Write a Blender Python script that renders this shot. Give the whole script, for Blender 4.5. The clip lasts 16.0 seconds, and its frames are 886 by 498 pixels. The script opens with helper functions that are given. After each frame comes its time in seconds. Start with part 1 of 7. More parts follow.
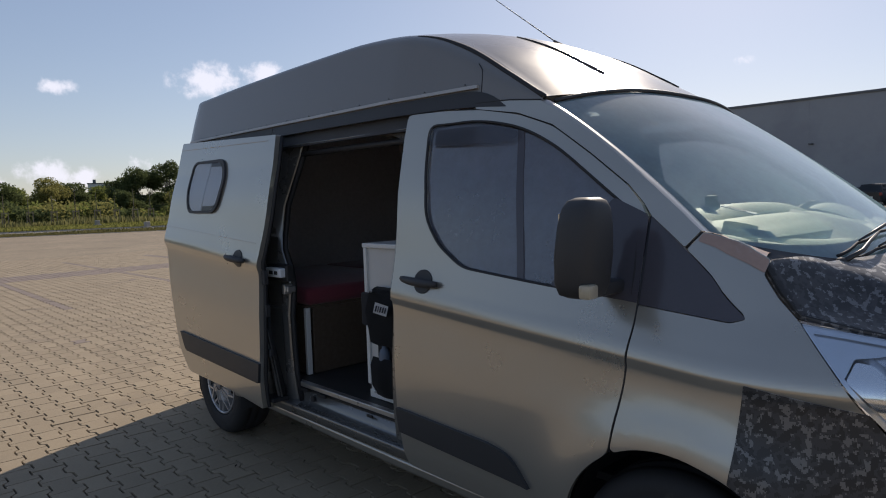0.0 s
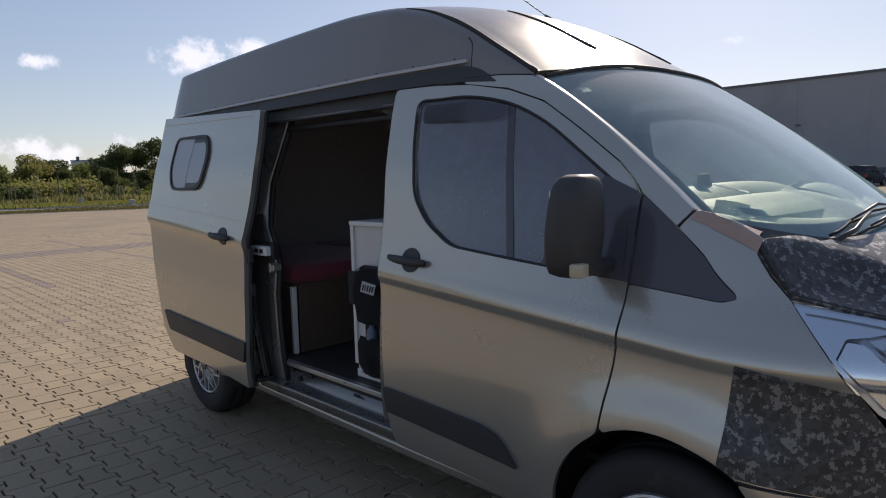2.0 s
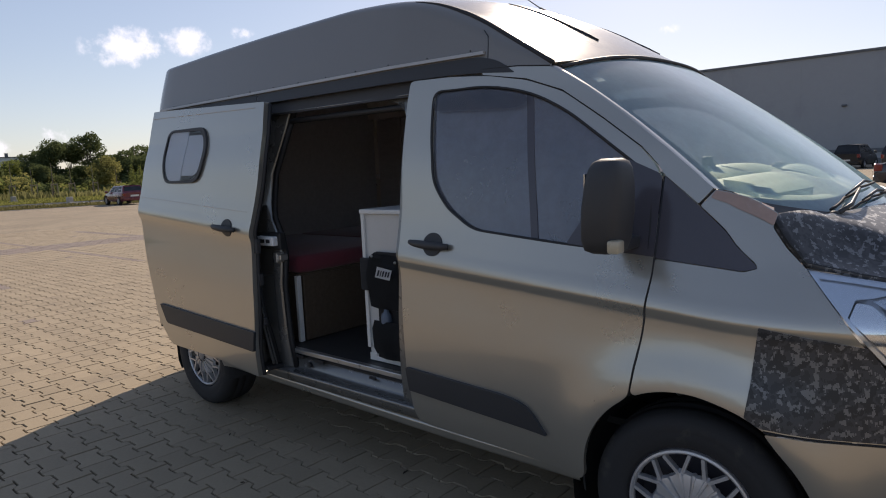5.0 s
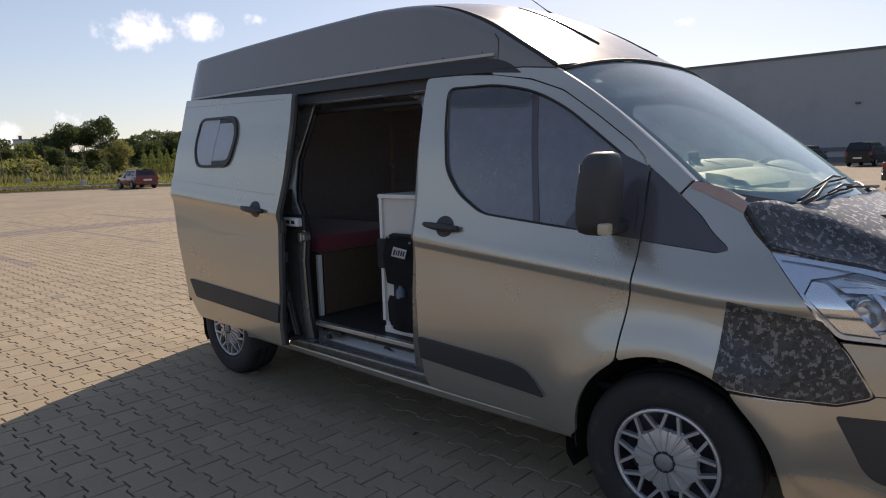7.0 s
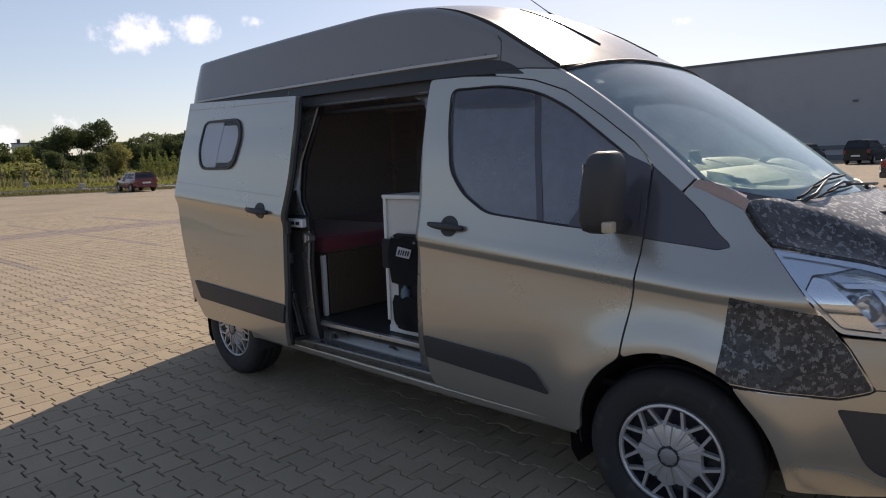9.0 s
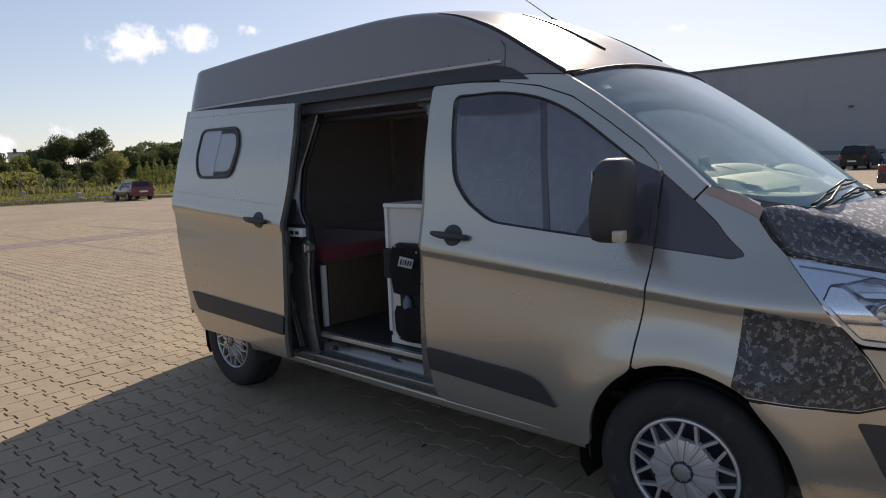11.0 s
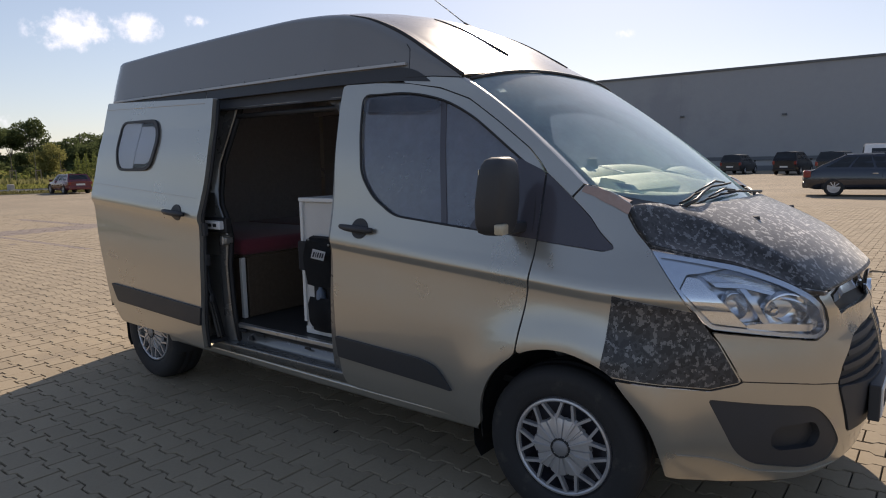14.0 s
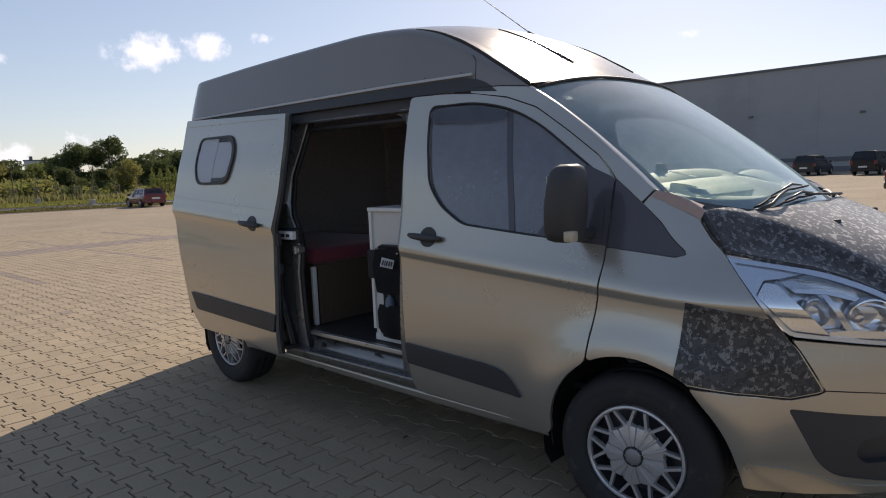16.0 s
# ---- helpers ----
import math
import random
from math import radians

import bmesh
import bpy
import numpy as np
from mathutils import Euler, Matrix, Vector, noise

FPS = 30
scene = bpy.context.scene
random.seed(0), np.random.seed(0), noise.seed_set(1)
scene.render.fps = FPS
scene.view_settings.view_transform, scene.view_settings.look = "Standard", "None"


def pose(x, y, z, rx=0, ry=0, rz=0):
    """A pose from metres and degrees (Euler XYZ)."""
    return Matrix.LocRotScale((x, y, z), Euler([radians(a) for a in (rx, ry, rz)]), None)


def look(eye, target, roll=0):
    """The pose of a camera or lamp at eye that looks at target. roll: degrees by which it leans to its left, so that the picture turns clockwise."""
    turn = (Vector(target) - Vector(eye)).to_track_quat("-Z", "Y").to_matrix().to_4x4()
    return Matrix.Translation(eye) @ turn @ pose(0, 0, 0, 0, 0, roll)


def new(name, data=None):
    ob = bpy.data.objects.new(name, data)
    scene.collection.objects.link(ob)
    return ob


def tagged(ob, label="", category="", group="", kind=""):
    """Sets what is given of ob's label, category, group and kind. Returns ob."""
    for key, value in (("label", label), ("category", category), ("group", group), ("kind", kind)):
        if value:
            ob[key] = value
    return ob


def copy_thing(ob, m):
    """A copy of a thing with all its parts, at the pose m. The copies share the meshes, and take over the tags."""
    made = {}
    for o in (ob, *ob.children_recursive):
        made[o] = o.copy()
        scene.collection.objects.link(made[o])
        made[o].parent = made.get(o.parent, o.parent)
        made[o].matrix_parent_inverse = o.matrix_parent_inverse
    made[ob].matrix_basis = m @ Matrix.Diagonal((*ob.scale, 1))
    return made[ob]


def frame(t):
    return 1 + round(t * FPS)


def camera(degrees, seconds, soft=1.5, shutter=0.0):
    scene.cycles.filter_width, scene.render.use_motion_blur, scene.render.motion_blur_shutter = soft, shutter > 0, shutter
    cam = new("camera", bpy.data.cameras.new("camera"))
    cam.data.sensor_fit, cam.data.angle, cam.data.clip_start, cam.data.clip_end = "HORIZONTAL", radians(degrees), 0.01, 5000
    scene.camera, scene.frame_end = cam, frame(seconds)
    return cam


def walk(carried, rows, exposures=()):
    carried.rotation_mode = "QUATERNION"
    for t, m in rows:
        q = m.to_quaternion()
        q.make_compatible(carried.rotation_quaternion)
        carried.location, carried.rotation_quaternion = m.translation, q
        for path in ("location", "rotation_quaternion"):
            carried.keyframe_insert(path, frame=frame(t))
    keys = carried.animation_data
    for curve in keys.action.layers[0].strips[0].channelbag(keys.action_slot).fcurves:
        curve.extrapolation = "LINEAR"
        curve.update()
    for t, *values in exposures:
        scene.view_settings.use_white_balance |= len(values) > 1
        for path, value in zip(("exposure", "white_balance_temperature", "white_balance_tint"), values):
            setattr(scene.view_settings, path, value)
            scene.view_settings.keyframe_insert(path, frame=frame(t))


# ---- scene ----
cam = camera(68.0, 16.0, soft=1.05)
PATH = [
    (0, (0.863, -2.56, 1.408), (-0.597, -1.202, 1.257), -1.8),
    (0.5, (0.861, -2.558, 1.404), (-0.57, -1.173, 1.22), -0.5),
    (1, (0.86, -2.536, 1.398), (-0.556, -1.138, 1.194), -1.1),
    (1.5, (0.85, -2.513, 1.398), (-0.573, -1.127, 1.17), -0.9),
    (2, (0.835, -2.535, 1.4), (-0.597, -1.156, 1.186), -1.5),
    (2.5, (0.773, -2.59, 1.401), (-0.627, -1.177, 1.193), -2.0),
    (3, (0.713, -2.572, 1.391), (-0.652, -1.13, 1.151), -1.1),
    (3.5, (0.645, -2.512, 1.4), (-0.736, -1.078, 1.206), -1.2),
    (4, (0.624, -2.65, 1.402), (-0.704, -1.168, 1.197), -3.1),
    (4.2, (0.626, -2.697, 1.401), (-0.681, -1.203, 1.158), -3.4),
    (6.3, (0.89, -2.968, 1.395), (-0.457, -1.512, 1.138), -1.0),
    (6.5, (0.889, -3.005, 1.387), (-0.443, -1.538, 1.109), -0.9),
    (7, (0.9, -3.024, 1.397), (-0.435, -1.561, 1.12), -1.5),
    (7.5, (0.915, -3.035, 1.398), (-0.427, -1.576, 1.133), -1.2),
    (8, (0.927, -3.057, 1.399), (-0.431, -1.614, 1.128), -1.7),
    (8.5, (0.923, -3.069, 1.397), (-0.42, -1.614, 1.119), -1.9),
    (9, (0.904, -3.064, 1.397), (-0.429, -1.599, 1.122), -1.9),
    (11.3, (0.836, -3.032, 1.401), (-0.493, -1.557, 1.155), -2.1),
    (11.5, (0.834, -3.042, 1.402), (-0.509, -1.578, 1.17), -1.4),
    (12, (0.833, -3.055, 1.401), (-0.469, -1.555, 1.165), -2.0),
    (12.5, (0.846, -3.033, 1.395), (-0.445, -1.524, 1.155), -3.3),
    (13, (0.864, -3.058, 1.399), (-0.327, -1.476, 1.121), -1.5),
    (13.5, (0.963, -3.021, 1.398), (-0.204, -1.42, 1.127), -1.6),
    (14, (1.083, -3.016, 1.387), (-0.131, -1.448, 1.125), -1.1),
    (14.5, (1.104, -3.017, 1.384), (-0.17, -1.499, 1.114), -2.1),
    (15, (1.099, -3.022, 1.386), (-0.22, -1.538, 1.139), -2.5),
    (15.5, (1.101, -3.058, 1.388), (-0.238, -1.59, 1.164), -2.3),
    (16, (1.08, -3.064, 1.392), (-0.275, -1.611, 1.159), -2.3),
]
walk(cam, [(t, look(eye, target, roll)) for t, eye, target, roll in PATH],
     [(0.0, 0.39, 6100, 19), (2.0, 0.51, 6200, 20), (4.0, 0.61, 6330, 21), (6.5, 0.72, 6380, 21), (16.0, 0.68, 6350, 20)])

# ---- light ----
SUN_AZ, SUN_EL = radians(114), radians(33)
sun_way = Vector((math.cos(SUN_AZ) * math.cos(SUN_EL), math.sin(SUN_AZ) * math.cos(SUN_EL), math.sin(SUN_EL)))
sun = new("sun", bpy.data.lights.new("sun", "SUN"))
sun.data.energy, sun.data.angle, sun.data.color = 3.5, radians(0.6), (1.0, 0.88, 0.66)
sun.rotation_mode = "QUATERNION"
sun.rotation_quaternion = sun_way.to_track_quat("Z", "Y")

world = bpy.data.worlds.new("world")
scene.world = world
world.use_nodes = True
wn, wl = world.node_tree.nodes, world.node_tree.links
wn.clear()
sky = wn.new("ShaderNodeTexSky")
sky.sky_type, sky.sun_disc, sky.sun_elevation, sky.sun_rotation = "NISHITA", False, SUN_EL, math.pi / 2 - SUN_AZ
sky.air_density, sky.dust_density, sky.ozone_density = 1.0, 0.45, 1.5
back = wn.new("ShaderNodeBackground")
back.inputs["Strength"].default_value = 0.100
wout = wn.new("ShaderNodeOutputWorld")
wl.new(back.outputs[0], wout.inputs[0])
coord = wn.new("ShaderNodeTexCoord")


def wmath(op, a, b=None, c=None):
    n = wn.new("ShaderNodeMath")
    n.operation = op
    for i, v in enumerate((a, b, c)):
        if v is None:
            continue
        if isinstance(v, (int, float)):
            n.inputs[i].default_value = v
        else:
            wl.new(v, n.inputs[i])
    return n.outputs[0]


# cumulus clouds: azimuth, elevation, half width, half height in degrees, strength
CLOUDS = [(156.0, 10.0, 3.3, 1.6, 1.0), (151.6, 10.7, 2.6, 1.3, 1.0), (147.1, 11.2, 1.1, 0.55, 0.5), (166.8, 9.2, 1.5, 0.7, 0.8), (167.8, 2.9, 2.2, 1.2, 0.95), (165.2, 2.5, 1.9, 1.0, 0.8),
          (161.6, 3.7, 1.1, 0.7, 0.6), (112.6, 10.1, 0.9, 0.6, 0.6), (172.5, 1.9, 2.4, 1.0, 0.7), (176.0, 3.4, 2.2, 1.0, 0.6)]
split = wn.new("ShaderNodeSeparateXYZ")
wl.new(coord.outputs["Generated"], split.inputs[0])
puff = wn.new("ShaderNodeTexNoise")
puff.inputs["Scale"].default_value, puff.inputs["Detail"].default_value, puff.inputs["Roughness"].default_value = 34, 7, 0.62
wl.new(coord.outputs["Generated"], puff.inputs["Vector"])
azim = wmath("ARCTAN2", split.outputs["Y"], split.outputs["X"])
elev = wmath("ARCSINE", split.outputs["Z"])
cover = None
for a, e, w, h, k in CLOUDS:
    u = wmath("MULTIPLY", wmath("SUBTRACT", azim, radians(a)), 1 / radians(w))
    v = wmath("MULTIPLY", wmath("SUBTRACT", elev, radians(e)), 1 / radians(h))
    r = wmath("ADD", wmath("MULTIPLY", u, u), wmath("MULTIPLY", v, v))
    body = wmath("MULTIPLY", wmath("SUBTRACT", 1.0, wmath("SQRT", r)), k)
    cover = body if cover is None else wmath("MAXIMUM", cover, body)
ragged = wmath("ADD", cover, wmath("MULTIPLY", wmath("SUBTRACT", puff.outputs[0], 0.52), 2.6))
mask = wn.new("ShaderNodeMapRange")
mask.interpolation_type = "SMOOTHSTEP"
mask.inputs["From Min"].default_value, mask.inputs["From Max"].default_value = 0.02, 0.80
wl.new(ragged, mask.inputs["Value"])
inside = wn.new("ShaderNodeMapRange")
inside.interpolation_type = "SMOOTHSTEP"
inside.inputs["From Min"].default_value, inside.inputs["From Max"].default_value = -0.25, 0.15
wl.new(cover, inside.inputs["Value"])
clouded = wn.new("ShaderNodeMix")
clouded.data_type = "RGBA"
clouded.inputs["B"].default_value = (7.3, 7.3, 7.3, 1)
wl.new(wmath("MULTIPLY", wmath("MULTIPLY", mask.outputs[0], inside.outputs[0]), 0.85), clouded.inputs["Factor"])
# gamma flattens the sky's brightness by hand, then a gain tints it
soften = wn.new("ShaderNodeGamma")
soften.inputs["Gamma"].default_value = 0.68
wl.new(sky.outputs[0], soften.inputs["Color"])
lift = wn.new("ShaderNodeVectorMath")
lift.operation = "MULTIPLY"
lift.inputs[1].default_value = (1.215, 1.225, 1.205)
wl.new(soften.outputs[0], lift.inputs[0])
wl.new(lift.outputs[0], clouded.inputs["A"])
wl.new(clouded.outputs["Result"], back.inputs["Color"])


# ---- materials ----
def material(name):
    m = bpy.data.materials.new(name)
    m.use_nodes = True
    m.node_tree.nodes.clear()
    out = m.node_tree.nodes.new("ShaderNodeOutputMaterial")
    return m, m.node_tree.nodes, m.node_tree.links, out


def set_in(node, **values):
    for key, value in values.items():
        node.inputs[key.replace("_", " ")].default_value = value
    return node


def noise_node(n, l, scale, detail=4, rough=0.55, vector=None):
    t = n.new("ShaderNodeTexNoise")
    set_in(t, Scale=scale, Detail=detail, Roughness=rough)
    if vector is not None:
        l.new(vector, t.inputs["Vector"])
    return t


def ramp_node(n, l, fac, stops, constant=False):
    r = n.new("ShaderNodeValToRGB")
    r.color_ramp.interpolation = "CONSTANT" if constant else "LINEAR"
    while len(r.color_ramp.elements) < len(stops):
        r.color_ramp.elements.new(0.5)
    for e, (p, c) in zip(r.color_ramp.elements, stops):
        e.position, e.color = p, (*c, 1)
    l.new(fac, r.inputs[0])
    return r


def surface(name, base, rough=0.5, metal=0.0, vary=0.12, scale=6.0, grain=60.0, grain_vary=0.08, bump=0.0, bump_scale=120.0, coat=0.0, spec=0.5, stain=None, stain_scale=1.5,
            stain_from=0.55, sheen=0.0, random_vary=0.0):
    """A plain surface with colour variation at two scales, gloss that varies, fine relief and, if given, stains."""
    m, n, l, out = material(name)
    p = n.new("ShaderNodeBsdfPrincipled")
    set_in(p, Metallic=metal, Coat_Weight=coat, Specular_IOR_Level=spec, Sheen_Weight=sheen)
    p.inputs["Coat Roughness"].default_value = 0.04
    tc = n.new("ShaderNodeTexCoord")
    big = noise_node(n, l, scale, 5, 0.6, tc.outputs["Object"])
    fine = noise_node(n, l, grain, 3, 0.6, tc.outputs["Object"])
    total = n.new("ShaderNodeMath")
    total.operation = "MULTIPLY_ADD"
    l.new(big.outputs[0], total.inputs[0])
    total.inputs[1].default_value, total.inputs[2].default_value = 2 * vary, 1 - vary
    tot2 = n.new("ShaderNodeMath")
    tot2.operation = "MULTIPLY_ADD"
    l.new(fine.outputs[0], tot2.inputs[0])
    tot2.inputs[1].default_value, tot2.inputs[2].default_value = 2 * grain_vary, -grain_vary
    add = n.new("ShaderNodeMath")
    add.operation = "ADD"
    l.new(total.outputs[0], add.inputs[0])
    l.new(tot2.outputs[0], add.inputs[1])
    last = add.outputs[0]
    if random_vary:
        info = n.new("ShaderNodeObjectInfo")
        isle = n.new("ShaderNodeNewGeometry")
        both = n.new("ShaderNodeMath")
        both.operation = "ADD"
        l.new(info.outputs["Random"], both.inputs[0])
        l.new(isle.outputs["Random Per Island"], both.inputs[1])
        fr = n.new("ShaderNodeMath")
        fr.operation = "FRACT"
        l.new(both.outputs[0], fr.inputs[0])
        rv = n.new("ShaderNodeMath")
        rv.operation = "MULTIPLY_ADD"
        l.new(fr.outputs[0], rv.inputs[0])
        rv.inputs[1].default_value, rv.inputs[2].default_value = 2 * random_vary, 1 - random_vary
        mul = n.new("ShaderNodeMath")
        mul.operation = "MULTIPLY"
        l.new(rv.outputs[0], mul.inputs[0])
        l.new(last, mul.inputs[1])
        last = mul.outputs[0]
    scaled = n.new("ShaderNodeVectorMath")
    scaled.operation = "SCALE"
    scaled.inputs[0].default_value = base
    l.new(last, scaled.inputs["Scale"])
    colour = scaled.outputs[0]
    if stain:
        st = noise_node(n, l, stain_scale, 6, 0.65, tc.outputs["Object"])
        cut = n.new("ShaderNodeMapRange")
        cut.interpolation_type = "SMOOTHSTEP"
        cut.inputs["From Min"].default_value, cut.inputs["From Max"].default_value = stain_from, stain_from + 0.15
        l.new(st.outputs[0], cut.inputs["Value"])
        mix = n.new("ShaderNodeMix")
        mix.data_type = "RGBA"
        l.new(cut.outputs[0], mix.inputs["Factor"])
        l.new(colour, mix.inputs["A"])
        mix.inputs["B"].default_value = (*stain, 1)
        colour = mix.outputs["Result"]
    l.new(colour, p.inputs["Base Color"])
    rg = n.new("ShaderNodeMapRange")
    rg.inputs["To Min"].default_value, rg.inputs["To Max"].default_value = max(rough - 0.07, 0.02), min(rough + 0.1, 1)
    l.new(big.outputs[0], rg.inputs["Value"])
    l.new(rg.outputs[0], p.inputs["Roughness"])
    if bump:
        bt = noise_node(n, l, bump_scale, 4, 0.6, tc.outputs["Object"])
        bp = n.new("ShaderNodeBump")
        set_in(bp, Strength=min(bump * 10, 1.0), Distance=bump * 0.02)
        l.new(bt.outputs[0], bp.inputs["Height"])
        l.new(bp.outputs[0], p.inputs["Normal"])
    l.new(p.outputs[0], out.inputs[0])
    return m


def thin_glass(name, tint, gloss_rough=0.01, ior=1.5, dust_veil=0.0, veil_colour=(0.6, 0.62, 0.65), film=0.0, layers=1.0):
    """A pane: lets light through with a tint, mirrors by Fresnel, and carries a dusty layer that also paints glare."""
    m, n, l, out = material(name)
    clear = n.new("ShaderNodeBsdfTransparent")
    clear.inputs[0].default_value = (*tint, 1)
    shine = n.new("ShaderNodeBsdfGlossy")
    set_in(shine, Roughness=gloss_rough)
    fr = n.new("ShaderNodeFresnel")
    fr.inputs[0].default_value = ior
    mix = n.new("ShaderNodeMixShader")
    both_faces = n.new("ShaderNodeMath")
    both_faces.operation, both_faces.use_clamp = "MULTIPLY", True
    both_faces.inputs[1].default_value = layers
    l.new(fr.outputs[0], both_faces.inputs[0])
    l.new(both_faces.outputs[0], mix.inputs[0])
    l.new(clear.outputs[0], mix.inputs[1])
    l.new(shine.outputs[0], mix.inputs[2])
    last = mix.outputs[0]
    if film:
        soften = n.new("ShaderNodeBsdfGlossy")
        set_in(soften, Roughness=0.48)
        greasy = n.new("ShaderNodeMixShader")
        greasy.inputs[0].default_value = film
        l.new(last, greasy.inputs[1])
        l.new(soften.outputs[0], greasy.inputs[2])
        last = greasy.outputs[0]
    if dust_veil:
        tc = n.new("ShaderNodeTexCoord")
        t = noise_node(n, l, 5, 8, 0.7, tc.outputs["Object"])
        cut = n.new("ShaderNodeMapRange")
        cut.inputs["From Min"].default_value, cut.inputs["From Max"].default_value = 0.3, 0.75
        cut.inputs["To Min"].default_value, cut.inputs["To Max"].default_value = dust_veil * 0.7, dust_veil * 1.3
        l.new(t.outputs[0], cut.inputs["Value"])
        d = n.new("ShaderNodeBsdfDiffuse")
        d.inputs[0].default_value = (*veil_colour, 1)
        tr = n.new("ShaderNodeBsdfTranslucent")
        tr.inputs[0].default_value = (*veil_colour, 1)
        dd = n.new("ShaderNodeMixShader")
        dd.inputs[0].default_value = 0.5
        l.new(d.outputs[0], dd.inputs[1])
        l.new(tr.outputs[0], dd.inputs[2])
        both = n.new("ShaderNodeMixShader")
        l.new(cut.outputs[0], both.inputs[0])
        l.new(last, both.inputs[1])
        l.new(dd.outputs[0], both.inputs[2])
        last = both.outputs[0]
    l.new(last, out.inputs[0])
    return m


def camo(name):
    """Printed vinyl: square-stepped dark and light grey flecks."""
    m, n, l, out = material(name)
    tc = n.new("ShaderNodeTexCoord")
    snap = n.new("ShaderNodeVectorMath")
    snap.operation = "SNAP"
    snap.inputs[1].default_value = (0.0032, 0.0032, 0.0032)
    l.new(tc.outputs["Object"], snap.inputs[0])
    a = noise_node(n, l, 56, 2.5, 0.5, snap.outputs[0])
    b = noise_node(n, l, 30, 2, 0.5, snap.outputs[0])
    base = ramp_node(n, l, b.outputs[0], [(0.0, (0.034, 0.034, 0.036)), (0.44, (0.058, 0.058, 0.061)), (0.57, (0.040, 0.040, 0.043))], True)
    fleck = ramp_node(n, l, a.outputs[0], [(0.0, (0, 0, 0)), (0.575, (1, 1, 1))], True)
    mix = n.new("ShaderNodeMix")
    mix.data_type = "RGBA"
    l.new(fleck.outputs[0], mix.inputs["Factor"])
    l.new(base.outputs[0], mix.inputs["A"])
    mix.inputs["B"].default_value = (0.115, 0.115, 0.117, 1)
    p = n.new("ShaderNodeBsdfPrincipled")
    l.new(mix.outputs["Result"], p.inputs["Base Color"])
    p.inputs["Roughness"].default_value = 0.34
    p.inputs["Sheen Roughness"].default_value = 0.38
    nap = n.new("ShaderNodeMapRange")
    nap.inputs["To Min"].default_value, nap.inputs["To Max"].default_value = 0.35, 1.0
    l.new(fleck.outputs[0], nap.inputs["Value"])
    l.new(nap.outputs[0], p.inputs["Sheen Weight"])
    gloss = n.new("ShaderNodeMapRange")
    gloss.inputs["To Min"].default_value, gloss.inputs["To Max"].default_value = 0.35, 1.0
    l.new(fleck.outputs[0], gloss.inputs["Value"])
    l.new(gloss.outputs[0], p.inputs["Specular IOR Level"])
    l.new(p.outputs[0], out.inputs[0])
    return m


def plank_wood(name, base, dark, scale=1.0, rough=0.5):
    m, n, l, out = material(name)
    tc = n.new("ShaderNodeTexCoord")
    mp = n.new("ShaderNodeMapping")
    mp.inputs["Scale"].default_value = (2 * scale, 14 * scale, 14 * scale)
    l.new(tc.outputs["Object"], mp.inputs[0])
    g = noise_node(n, l, 3, 8, 0.65, mp.outputs[0])
    r = ramp_node(n, l, g.outputs[0], [(0.3, dark), (0.7, base)])
    p = n.new("ShaderNodeBsdfPrincipled")
    l.new(r.outputs[0], p.inputs["Base Color"])
    p.inputs["Roughness"].default_value = rough
    l.new(p.outputs[0], out.inputs[0])
    return m


def leafy(name, base, vary=0.35):
    """Leaves: matt, lit through, each spray of a shade of its own."""
    m, n, l, out = material(name)
    isle = n.new("ShaderNodeNewGeometry")
    tc = n.new("ShaderNodeTexCoord")
    big = noise_node(n, l, 0.5, 3, 0.5, tc.outputs["Object"])
    mixv = n.new("ShaderNodeMath")
    mixv.operation = "ADD"
    l.new(isle.outputs["Random Per Island"], mixv.inputs[0])
    l.new(big.outputs[0], mixv.inputs[1])
    lo, hi = [c * (1 - vary) for c in base], [c * (1 + vary) for c in base]
    hi[0] *= 1.15
    r = ramp_node(n, l, mixv.outputs[0], [(0.25, lo), (1.0, hi)])
    d, t, g = n.new("ShaderNodeBsdfDiffuse"), n.new("ShaderNodeBsdfTranslucent"), n.new("ShaderNodeMixShader")
    l.new(r.outputs[0], d.inputs[0])
    l.new(r.outputs[0], t.inputs[0])
    g.inputs[0].default_value = 0.45
    l.new(d.outputs[0], g.inputs[1])
    l.new(t.outputs[0], g.inputs[2])
    l.new(g.outputs[0], out.inputs[0])
    return m


